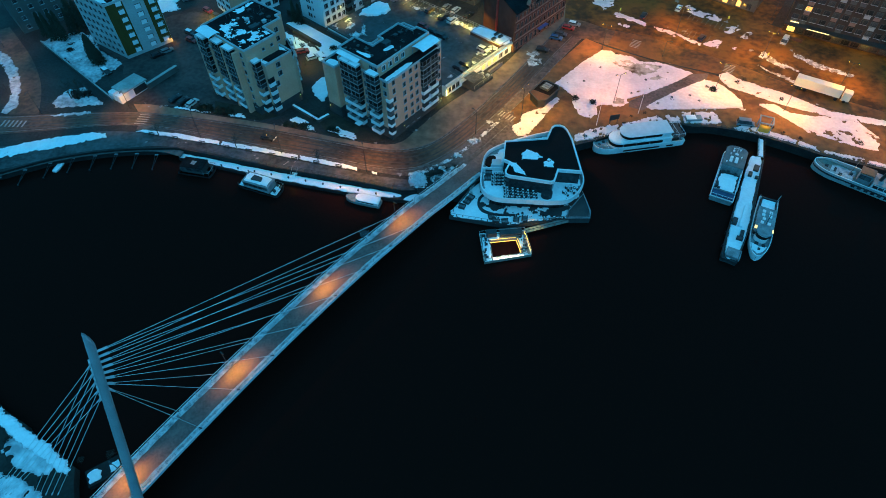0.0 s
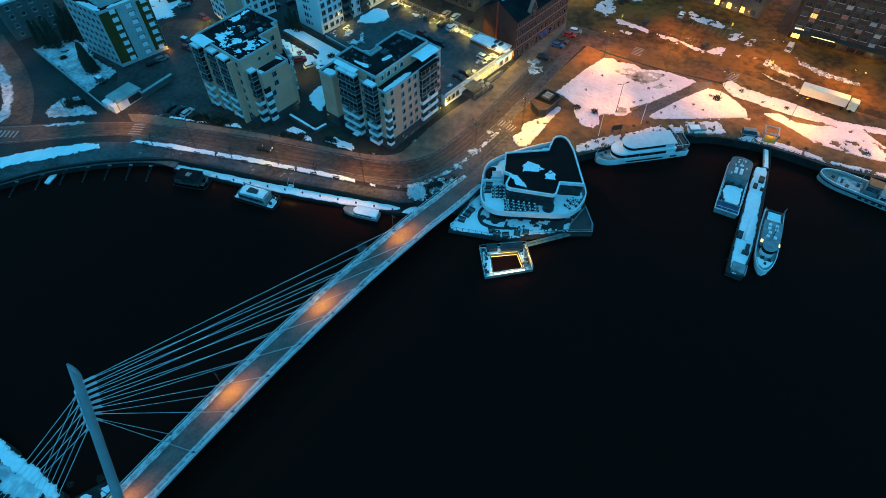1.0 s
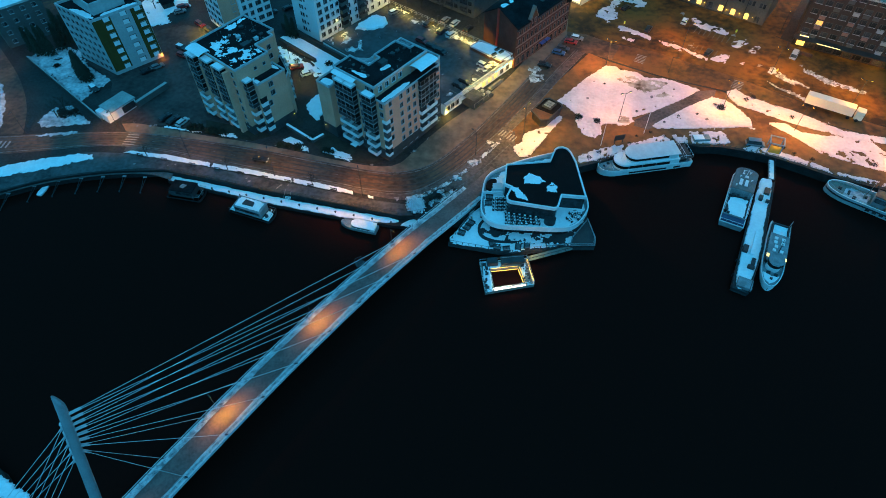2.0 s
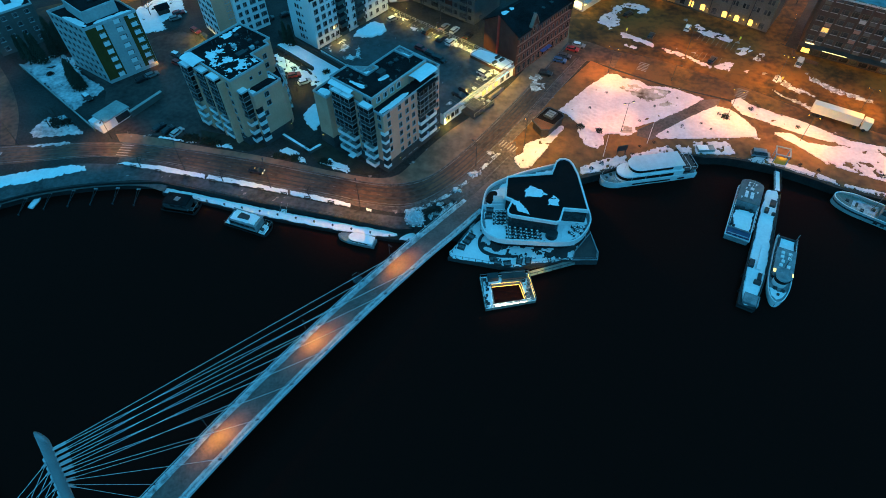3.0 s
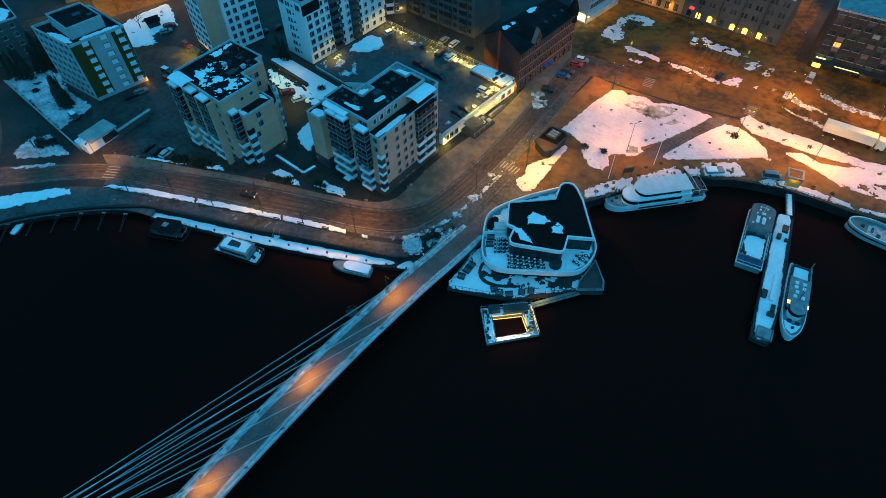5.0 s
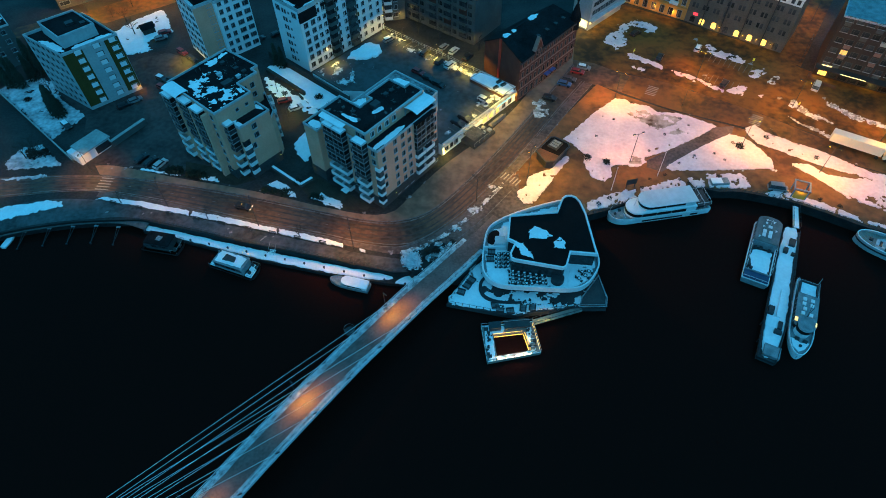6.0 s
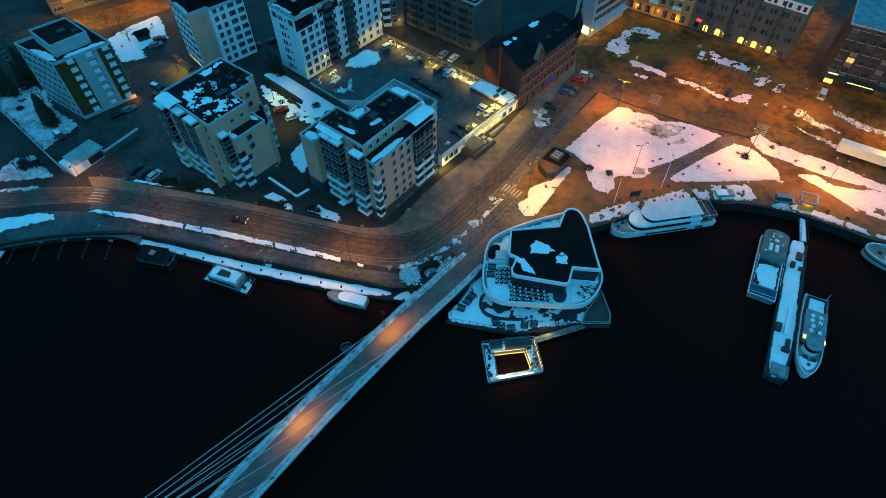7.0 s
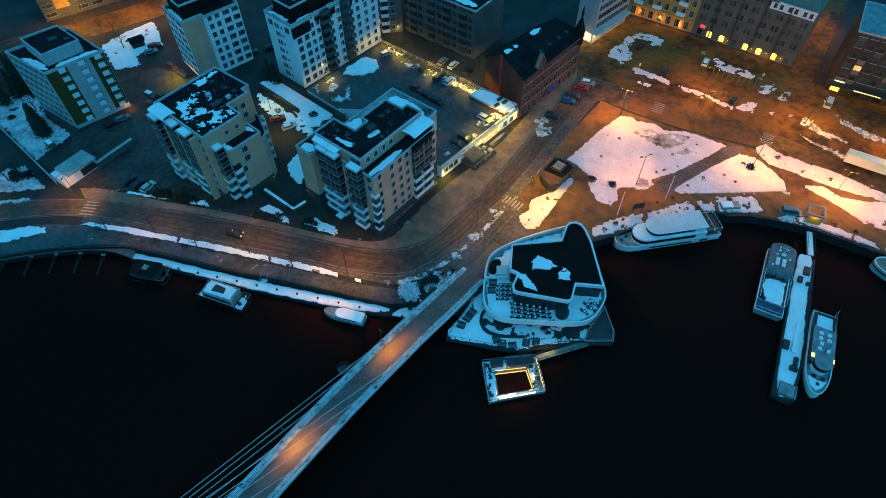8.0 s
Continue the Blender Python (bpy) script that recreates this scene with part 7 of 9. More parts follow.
def deckhouse(parent, name, x0, x1, w, nose, z0, z1, band=None, roof=None, over=0.3, material=None, step=1.5, tint=None):
    """A house on deck with a dark window band split by thin mullions, and an overhanging roof."""
    bm = bmesh.new()
    prism(bm, nosed(x0, x1, w, nose), z0, z1)
    c = part(name, bm, material or M_SHIP, parent)
    if band:
        a, b_, xa = band
        bm = bmesh.new()
        prism(bm, nosed(xa, x1, w, nose, 0.03), a, b_, bottom=True)
        part("window_band", bm, tint or M_VOID, c)
        x = xa + step
        while x < x1 - nose:
            bm = bmesh.new()
            box(bm, x - 0.05, -w / 2 - 0.06, a, x + 0.05, w / 2 + 0.06, b_)
            part("mullion", bm, M_SHIP, c)
            x += step
    bm = bmesh.new()
    prism(bm, nosed(x0, x1, w, nose, over), z1, z1 + 0.16, bottom=True)
    bmesh.ops.bevel(bm, geom=[e for e in bm.edges if e.verts[0].co.z > z1 + 0.1 and e.verts[1].co.z > z1 + 0.1], offset=0.1, segments=1, affect="EDGES")
    part("cabin_roof", bm, roof or M_SHIP, c)
    return c


deckhouse(ship, "saloon", 4.2, 22.4, 5.5, 3.0, 1.55, 3.7, (2.35, 3.3, 7.0), over=0.12, step=4.0)
deckhouse(ship, "upper_saloon", 4.8, 19.2, 4.9, 2.4, 3.86, 5.7, (4.5, 5.4, 7.6), over=0.45, step=5.2, roof=M_STEEL)
bm = bmesh.new()
prism(bm, [(0.3, -2.75), (4.2, -2.75), (4.2, 2.75), (0.3, 2.75)], 3.5, 3.66, bottom=True)
part("stern_deck", bm, M_PLINTH, ship, "dark upper stern deck")
rails(ship, [(4.2, -2.7), (0.4, -2.7), (0.4, 2.7), (4.2, 2.7)], 3.66, 1.0, material=M_SHIP)
rails(ship, [(2.4, -2.6), (2.4, 2.6)], 3.66, 1.0, material=M_SHIP)
for q in (-2.5, 2.5):
    bm = bmesh.new()
    tube(bm, (0.6, q, 1.5), (0.6, q, 3.6), 0.07)
    part("stanchion", bm, M_SHIP, ship)
bm = bmesh.new()
box(bm, 1.2, -1.6, 1.5, 3.6, 1.6, 2.2)
part("stern_bench", bm, M_DARK, ship)
rails(ship, [(22.6, -2.5), (24.4, -2.2), (26.0, -1.2), (26.6, 0), (26.0, 1.2), (24.4, 2.2), (22.6, 2.5)], 2.3, 0.7)
for x, y, w in ((23.2, -1.3, 0.7), (23.4, 0.7, 0.8), (24.8, -0.3, 0.6), (25.4, 0.5, 0.4)):
    bm = bmesh.new()
    box(bm, x, y, 1.5, x + w, y + w, 2.2)
    bmesh.ops.bevel(bm, geom=bm.edges[:], offset=0.06, segments=1, affect="EDGES")
    part("deck_locker", bm, M_FRAME if y > 0 else M_DARK, ship)
bm = bmesh.new()
prism(bm, ragged([(22.8, -1.9), (24.6, -1.5), (25.9, 0), (24.6, 1.5), (22.8, 1.9)], 0.5, 0.25), 1.5, 1.66)
part("deck_snow", bm, M_SNOW, ship, "thin snow on the foredeck")
bm = bmesh.new()
tube(bm, (20.4, 0, 3.9), (20.2, 0, 7.4), 0.06, 0.03)
tube(bm, (20.25, -0.7, 6.4), (20.25, 0.7, 6.4), 0.03)
part("mast", bm, M_SHIP, ship)

pier = thing("floating_pier", pose(0, 0, 0), "long floating pier covered in smooth snow", "pier")
PIER = ccw([(68.8, 91.8), (72.1, 89.9), (79.5, 102.1), (84.3, 113.0), (90.9, 126.6), (89.7, 128.8), (87.6, 128.0), (80.3, 114.3)])
bm = bmesh.new()
prism(bm, PIER, -0.5, 1.1)
part("deck", bm, M_PLINTH, pier)
snow([(70.4, 93.6), (73.2, 92.4), (79.2, 102.3), (84.0, 113.1), (90.6, 126.5), (89.4, 128.4), (87.5, 127.4), (80.6, 114.2)], 1.1, 0.2, 0.25, label="smooth snow lying along the pier", step=0.5)
first = None
for a, b_, n in (((68.8, 91.8), (80.3, 114.3), 13), ((72.1, 89.9), (79.5, 102.1), 7), ((79.5, 102.1), (90.9, 126.6), 13)):
    a, b_ = Vector(a), Vector(b_)
    for k in range(n):
        p = a.lerp(b_, k / n)
        m = Matrix.Translation((p.x, p.y, 1.1))
        if first is None:
            bm = bmesh.new()
            tube(bm, (0, 0, 0), (0, 0, 1.05), 0.06)
            first = part("post", bm, M_DARK, pier)
            first.matrix_local = m
        else:
            same(first, pier, m)
    bm = bmesh.new()
    tube(bm, (a.x, a.y, 2.1), (b_.x, b_.y, 2.1), 0.06)
    tube(bm, (a.x, a.y, 1.6), (b_.x, b_.y, 1.6), 0.04)
    part("rail", bm, M_DARK, pier)
bm = bmesh.new()
box(bm, 0, 0, 1.1, 3.4, 3.0, 2.0, pose(69.9, 92.0, 0, 0, 0, -28))
part("end_kiosk", bm, M_SHIPG, pier)
bm = bmesh.new()
box(bm, 0, 0, 1.12, 0.9, 8.4, 1.9, pose(76.2, 101.6, 0, 0, 0, -28))
part("ramp", bm, M_SNOW, pier)
bm = bmesh.new()
for x, y, w, d, h in ((74.6, 102.6, 1.2, 2.2, 1.0), (74.2, 97.4, 1.6, 1.0, 0.9), (75.4, 98.4, 0.9, 2.2, 0.7), (86.6, 122.4, 1.4, 2.4, 0.8), (84.4, 120.2, 1.0, 1.6, 1.0), (86.0, 119.2, 0.8, 0.8, 0.9)):
    box(bm, 0, 0, 1.1, w, d, 1.1 + h, pose(x, y, 0, 0, 0, -28))
part("stored_gear", bm, M_DARK, pier, "dark gear stacked on the pier")["kind"] = "stuff"
for a, b_ in (((68.8, 91.8), (80.3, 114.3)), ((72.1, 89.9), (79.5, 102.1)), ((79.5, 102.1), (84.3, 113.0)), ((84.3, 113.0), (90.9, 126.6)), ((68.8, 91.8), (72.1, 89.9))):
    bm = bmesh.new()
    d_ = Vector(b_) - Vector(a)
    box(bm, 0, -0.17, 0.7, d_.length, 0.17, 1.42, pose(*a, 0, 0, 0, math.degrees(math.atan2(d_.y, d_.x))))
    part("coaming", bm, M_DARK, pier)
for x, y in ((78.4, 101.6), (76.9, 99.1), (75.2, 96.3), (82.2, 108.6), (85.8, 116.4), (88.2, 121.4), (70.6, 95.8), (72.8, 100.2)):
    fd = bmesh.new()
    tube(fd, (x, y, 0.2), (x, y, 1.2), 0.26, 0.26, 10)
    part("fender", fd, M_TYRE, pier)
gw = thing("gangway", pose(90.6, 128.0, 1.3, 0, 0, 71), "snowy narrow gangway from quay to pier", "gangway")
bm = bmesh.new()
box(bm, 0, -0.8, 0, 9.0, 0.8, 0.2)
part("deck", bm, M_WOOD, gw)
bm = bmesh.new()
box(bm, 0.1, -0.6, 0.2, 8.6, 0.6, 0.3)
part("snow_cover", bm, M_SNOW, gw)
rails(gw, [(0, -0.8), (9, -0.8)], 0.1, 1.1, material=M_DARK)
rails(gw, [(0, 0.8), (9, 0.8)], 0.1, 1.1, material=M_DARK)
gate = thing("pier_gate", pose(93.7, 137.2, G, 0, 0, -22), "blue-grey steel portal gate at the head of the pier", "gate")
M_GATE = mat("blue_gate_paint", (0.10, 0.20, 0.30), (0.16, 0.29, 0.42), 0.6, 0.5)
for x in (-1.7, 1.7):
    for y in (0, 3.2):
        bm = bmesh.new()
        box(bm, x - 0.12, y - 0.12, 0, x + 0.12, y + 0.12, 3.2)
        part("post", bm, M_GATE, gate)
bm = bmesh.new()
rim(bm, ccw([(-2.0, -0.3), (2.0, -0.3), (2.0, 3.5), (-2.0, 3.5)]), 0.3, 3.2, 3.45)
part("lintel", bm, M_GATE, gate)
bm = bmesh.new()
box(bm, -1.5, -0.2, 0.2, 1.5, -0.1, 2.6)
part("gate_leaf", bm, M_YELLOW, gate, "yellow gate leaf")
lamp(gate, pose(0, -0.6, 2.6), 70, AMBER, 0.15)

bl = thing("passenger_boat", pose(74.5, 111.4, 0, 0, 0, 62.6), "grey-roofed passenger boat with a snowy rear deck", "boat")
bm = bmesh.new()
hull_mesh(bm, 20.8, 6.1, 1.5, 0.10, 1.0, 0.1)
part("hull", bm, M_SHIPG, bl)
bm = bmesh.new()
deck_mesh(bm, 20.8, 6.1, 1.5, 0.10, 1.0, 0.1)
part("deck", bm, M_PLINTH, bl)
deckhouse(bl, "saloon", 11.4, 20.4, 5.6, 1.6, 1.4, 3.8, (2.4, 3.4, 11.6), roof=M_SLATE, over=0.12, material=M_SHIPG, step=1.3)
gun = bmesh.new()
rim(gun, [(t * 20.8, -hw - 0.04) for t, hw in hull_rows(20.8, 6.1, 0.10, 1.0)] + [(t * 20.8, hw + 0.04) for t, hw in hull_rows(20.8, 6.1, 0.10, 1.0)[::-1]], 0.2, 1.3, 1.75)
part("gunwale", gun, M_SHIP, bl, "pale gunwale round the deck")
rails(bl, [(2.6, -2.9), (11.3, -2.9)], 1.5, 2.2, 1.5, M_SHIP)
rails(bl, [(2.6, 2.9), (11.3, 2.9)], 1.5, 2.2, 1.5, M_SHIP)
rails(bl, [(0.2, -2.9), (0.2, 2.9)], 1.5, 1.1, 1.2, M_SHIP)
bm = bmesh.new()
box(bm, 0.3, -2.8, 1.5, 2.3, 2.8, 2.2)
part("stern_locker", bm, mat("dark_blue_locker_paint", (0.03, 0.05, 0.10), (0.06, 0.09, 0.16), 0.6, 0.5), bl, "dark blue stern locker")
bm = bmesh.new()
box(bm, 2.3, -2.9, 1.5, 2.6, 2.9, 2.5)
part("locker_back", bm, M_SHIPG, bl)
bm = bmesh.new()
prism(bm, ragged([(3.0, -2.4), (10.4, -2.5), (10.6, -0.4), (9.8, 1.9), (7.6, 2.3), (5.4, 1.6), (3.0, 2.3)], 0.4, 0.35), 1.38, 1.6)
part("deck_snow", bm, M_SNOW, bl, "smooth snow on the rear deck")
for x, y in ((10.4, -1.6), (10.5, 0.4), (10.3, 1.7), (3.2, 1.6), (4.0, 2.1)):
    bm = bmesh.new()
    box(bm, x, y - 0.35, 1.45, x + 0.7, y + 0.35, 2.3)
    bmesh.ops.bevel(bm, geom=bm.edges[:], offset=0.07, segments=1, affect="EDGES")
    part("deck_box", bm, M_DARK, bl)
for k, (x, y, w, l) in enumerate(((13.0, -0.9, 0.8, 1.1), (13.0, 0.5, 0.8, 1.1), (14.3, -0.9, 0.8, 1.1), (14.3, 0.5, 0.8, 1.1), (16.4, -0.6, 0.9, 0.7), (17.6, 0.6, 0.5, 0.5))):
    bm = bmesh.new()
    box(bm, x, y, 3.96, x + l, y + w, 4.16)
    part("roof_hatch", bm, M_SHIP, bl)
for x, y in ((15.6, -1.6), (16.2, 1.4), (18.4, -0.8), (18.6, 0.9), (12.4, 1.9)):
    bm = bmesh.new()
    tube(bm, (x, y, 3.95), (x, y, 4.4), 0.12, 0.12, 8)
    tube(bm, (x, y, 4.4), (x, y, 4.55), 0.26, 0.1, 8)
    part("mushroom_vent", bm, M_SHIP, bl)
bm = bmesh.new()
tube(bm, (17.4, 0, 3.95), (17.2, 0, 6.4), 0.06, 0.03)
tube(bm, (17.3, -0.9, 5.6), (17.3, 0.9, 5.6), 0.035)
part("mast", bm, M_SHIP, bl)

br = thing("excursion_boat", pose(87.0, 110.9, 0, 0, 0, 243.7), "white-bowed excursion boat moored beside the pier", "boat")
bm = bmesh.new()
hull_mesh(bm, 21.6, 5.2, 1.5, 0.34, 0.9, 0.7)
part("hull", bm, M_SHIP, br)
bm = bmesh.new()
deck_mesh(bm, 21.6, 5.2, 1.5, 0.34, 0.9, 0.7)
part("deck", bm, M_SHIPG, br)
gun = bmesh.new()
rim(gun, [(t * 21.6, -hw - 0.04) for t, hw in hull_rows(21.6, 5.2, 0.34, 0.9)] + [(t * 21.6, hw + 0.04) for t, hw in hull_rows(21.6, 5.2, 0.34, 0.9)[::-1]], 0.18, 1.4, 2.1)
part("bulwark", gun, M_SHIP, br, "white bulwark round the deck")
deckhouse(br, "saloon", 5.4, 15.2, 4.4, 0.8, 1.4, 3.4, (2.2, 3.1, 5.6), roof=M_SHIPG, over=0.1, material=M_SHIPG, step=1.3)
deckhouse(br, "wheelhouse", 12.6, 16.6, 3.3, 1.6, 1.4, 4.2, (2.9, 3.9, 14.2), roof=M_SHIPG, over=0.15, step=1.0)
M_CABIN = glow("lit_cabin_window", (1.0, 0.70, 0.22), 1.6)
for q in (-1, 1):
    bm = bmesh.new()
    box(bm, 12.9, q * 2.0 - 0.3, 3.57, 13.9, q * 2.0 + 0.3, 3.7)
    part("skylight", bm, M_CABIN, br, "small yellow lit skylight")
bm = bmesh.new()
rim(bm, ccw([(1.0, -2.0), (5.3, -2.1), (5.3, 2.1), (1.0, 2.0)]), 0.3, 1.5, 3.1)
part("stern_screen", bm, M_DARK, br)
bm = bmesh.new()
prism(bm, ragged([(1.4, -1.6), (5.0, -1.7), (5.0, 1.7), (1.4, 1.6)], 0.5, 0.08), 1.4, 2.7)
part("tarpaulin", bm, M_SNOW, br, "snow-covered tarpaulin over the stern")
bm = bmesh.new()
prism(bm, ragged([(17.6, -1.9), (19.4, -1.3), (20.8, 0), (19.4, 1.3), (17.6, 1.9), (18.2, 0)], 0.4, 0.2), 1.6, 1.95)
part("deck_snow", bm, M_SNOW, br, "snow on the foredeck")
for x, y, w in ((17.0, -1.2, 0.9), (17.2, 0.6, 0.8), (18.8, -0.2, 0.6)):
    bm = bmesh.new()
    box(bm, x, y, 1.5, x + w, y + w, 2.3)
    bmesh.ops.bevel(bm, geom=bm.edges[:], offset=0.08, segments=1, affect="EDGES")
    part("deck_locker", bm, M_DARK, br)
for k, (x, y) in enumerate(((6.6, -1.2), (6.6, 0.5), (8.0, -1.2), (8.0, 0.5), (9.4, -0.9), (10.8, -1.2), (10.8, 0.5))):
    bm = bmesh.new()
    box(bm, x, y, 3.57, x + 0.9, y + 0.75, 3.82)
    part("roof_bench", bm, M_SHIP, br)
bm = bmesh.new()
tube(bm, (12.2, 0, 3.5), (12.0, 0, 7.6), 0.08, 0.04)
tube(bm, (12.1, 0, 4.4), (8.6, 0.6, 5.2), 0.05)
part("mast", bm, M_DARK, br)
bm = bmesh.new()
tube(bm, (0.8, 1.8, 1.6), (-1.4, 2.6, 3.0), 0.07)
part("davit", bm, M_FRAME, br)
rails(br, [(0.2, -2.3), (5.4, -2.4)], 1.9, 0.9)
rails(br, [(0.2, 2.3), (5.4, 2.4)], 1.9, 0.9)

s2 = thing("steamboat", pose(127.8, 109.0, 0, 0, 0, 143.8), "old white steamboat with deckhouse moored at the quay", "boat")
bm = bmesh.new()
hull_mesh(bm, 28.5, 6.4, 1.9, 0.24, 0.9, 1.0)
part("hull", bm, M_OFFW, s2)
bm = bmesh.new()
deck_mesh(bm, 28.5, 6.4, 1.9, 0.24, 0.9, 1.0, off=0.5)
part("deck", bm, M_WOOD, s2)
cabin(s2, 4, 13.2, 5.0, 1.6, 3.6, roof=M_SHIPG)
cabin(s2, 13.6, 17.0, 3.0, 1.6, 4.9, name="wheelhouse", material=M_SHIPG, roof=M_DARK)
bm = bmesh.new()
tube(bm, (11.8, 0, 3.6), (11.4, 0, 7.2), 0.5, 0.45, 12)
part("funnel", bm, M_DARK, s2)
bm = bmesh.new()
prism(bm, ragged([(17.6, -2.5), (22, -2.2), (25.6, -1.0), (26.4, 0.2), (25.2, 1.2), (22.6, 1.9), (20, 2.4), (17.8, 2.4)], 0.4, 0.3), 1.4, 1.72)
part("deck_snow", bm, M_THINS, s2, "grey slush on the foredeck")
gun = bmesh.new()
rim(gun, [(t * 28.5, -hw - 0.04) for t, hw in hull_rows(28.5, 6.4, 0.24, 0.9)] + [(t * 28.5, hw + 0.04) for t, hw in hull_rows(28.5, 6.4, 0.24, 0.9)[::-1]], 0.2, 1.7, 2.5)
part("bulwark", gun, M_OFFW, s2, "white bulwark round the deck")
bm = bmesh.new()
rim(bm, [(t * 28.5, -hw - 0.08) for t, hw in hull_rows(28.5, 6.4, 0.24, 0.9)] + [(t * 28.5, hw + 0.08) for t, hw in hull_rows(28.5, 6.4, 0.24, 0.9)[::-1]], 0.28, 2.504, 2.58)
part("cap_rail", bm, M_SHIP, s2, "white cap rail on the bulwark")
bm = bmesh.new()
rim(bm, [(t * 28.5, -hw - 0.07) for t, hw in hull_rows(28.5, 6.4, 0.24, 0.9)] + [(t * 28.5, hw + 0.07) for t, hw in hull_rows(28.5, 6.4, 0.24, 0.9)[::-1]], 0.1, 1.40, 1.86)
part("rubbing_strake", bm, M_DARK, s2, "dark rubbing strake below the rail")
bm = bmesh.new()
tube(bm, (19.0, 0, 1.6), (18.6, 0, 8.4), 0.11, 0.05)
tube(bm, (18.9, 0, 3.0), (23.4, 0.3, 4.6), 0.06)
part("mast", bm, M_WOOD, s2)
bm = bmesh.new()
tube(bm, (22.6, 0.9, 1.5), (22.6, -0.9, 1.5), 0.4, 0.4, 12)
part("windlass", bm, M_DARK, s2)
for k in range(6):
    bm = bmesh.new()
    box(bm, 8.0 + k * 1.7, 3.1, 0.75, 9.0 + k * 1.7, 3.25, 1.5)
    part("porthole", bm, M_GLASS, s2)

rails(s2, [(17.4, -3.0), (22.5, -2.7), (26.5, -1.4), (28.2, 0), (26.5, 1.4), (22.5, 2.7), (17.4, 3.0)], 2.0, 0.9)
bm = bmesh.new()
for x, y in ((20.6, 1.2), (24.6, -0.3), (18.2, -0.8)):
    box(bm, x, y, 1.4, x + 0.9, y + 0.7, 2.3)
part("deck_gear", bm, M_DARK, s2)["kind"] = "stuff"

hb = thing("houseboat", pose(-71.2, 124.7, 0, 0, 0, -12), "dark old houseboat with a low cabin by the ledge", "boat")
bm = bmesh.new()
hull_mesh(bm, 9.8, 5.2, 0.9, 0.05, 1.0, 0.0)
part("hull", bm, M_DARK, hb).location = (-4.5, 0, 0)
c = cabin(hb, -3.4, 3.2, 3.8, 0.8, 2.9, material=M_PLINTH, roof=M_FELT)
bm = bmesh.new()
prism(bm, ragged([(-1.0, -0.6), (0.4, -0.8), (0.6, 0.6), (-0.8, 0.8)], 0.3, 0.2), 3.04, 3.14)
part("roof_snow", bm, M_DIRTY, hb)
bm = bmesh.new()
for x, y, w, d, h in ((-4.2, -1.6, 0.7, 1.0, 0.8), (-4.3, 0.8, 0.6, 0.8, 0.6), (3.6, -1.4, 1.0, 0.6, 0.7), (3.8, 0.9, 0.7, 0.7, 0.9), (4.6, -0.3, 0.5, 0.9, 0.5)):
    box(bm, x, y, 0.85, x + w, y + d, 0.9 + h)
part("deck_clutter", bm, M_PLINTH, hb)["kind"] = "stuff"
rails(hb, [(3.4, -2.2), (5.0, -2.2), (5.0, 2.2), (3.4, 2.2)], 0.9, 1.0)
b2 = thing("houseboat", pose(-51.2, 117.6, 0, 0, 0, -21), "white cabin boat with snow on its flat roof", "boat")
bm = bmesh.new()
hull_mesh(bm, 12.4, 4.6, 1.0, 0.05, 1.0, 0.0)
part("hull", bm, M_DARK, b2).location = (-6.2, 0, 0)
cabin(b2, -4.4, 3.6, 3.8, 0.9, 3.1, material=M_SHIPG, roof=M_SHIPG)
bm = bmesh.new()
prism(bm, ragged([(-4.0, -1.6), (3.2, -1.6), (3.2, 1.6), (-4.0, 1.6)], 0.5, 0.25), 3.2, 3.4)
part("roof_snow", bm, M_SNOW, b2)
bm = bmesh.new()
prism(bm, ragged([(-2.2, -0.9), (0.8, -0.7), (0.6, 0.7), (-2.0, 0.9)], 0.4, 0.2), 3.35, 3.75)
part("roof_tarp", bm, M_DARK, b2, "dark tarpaulin on the roof")
rails(b2, [(-6.0, -2.1), (-4.5, -2.1)], 1.0, 1.0)
rails(b2, [(-6.0, 2.1), (-4.5, 2.1)], 1.0, 1.0)
rails(b2, [(3.8, -2.1), (6.0, -2.1), (6.0, 2.1), (3.8, 2.1)], 1.0, 1.0)
bm = bmesh.new()
prism(bm, ragged([(4.0, -1.9), (5.8, -1.9), (5.8, 0.6), (4.8, 1.9), (4.0, 1.9)], 0.4, 0.15), 0.95, 1.15)
part("deck_snow", bm, M_SNOW, b2)
bm = bmesh.new()
prism(bm, ragged([(-6.0, -1.9), (-4.6, -1.9), (-4.6, 1.9), (-6.0, 1.6)], 0.4, 0.15), 0.95, 1.15)
part("deck_snow", bm, M_SNOW, b2)
for x, y, w, h in ((4.4, -1.2, 0.7, 0.9), (5.2, 0.8, 0.6, 0.7), (4.2, 1.1, 0.5, 1.1), (-5.4, 0.2, 0.8, 0.6)):
    bm = bmesh.new()
    box(bm, x, y, 1.0, x + w, y + w, 1.0 + h)
    bmesh.ops.bevel(bm, geom=bm.edges[:], offset=0.06, segments=1, affect="EDGES")
    part("deck_box", bm, M_DARK, b2)
bm = bmesh.new()
tube(bm, (-4.0, 1.2, 3.2), (-4.0, 1.2, 4.4), 0.12, 0.12, 8)
tube(bm, (-4.0, 1.2, 4.4), (-4.0, 1.2, 4.6), 0.22, 0.06, 8)
part("stove_pipe", bm, M_DARK, b2)
b3 = thing("motor_boat", pose(-17.6, 110.8, 0, 0, 0, 164), "small white motor boat under snow", "boat")
bm = bmesh.new()
hull_mesh(bm, 10.0, 3.1, 1.0, 0.42, 0.9, 0.5)
part("hull", bm, M_SHIPG, b3)
bm = bmesh.new()
deck_mesh(bm, 10.0, 3.1, 1.0, 0.42, 0.9, 0.5)
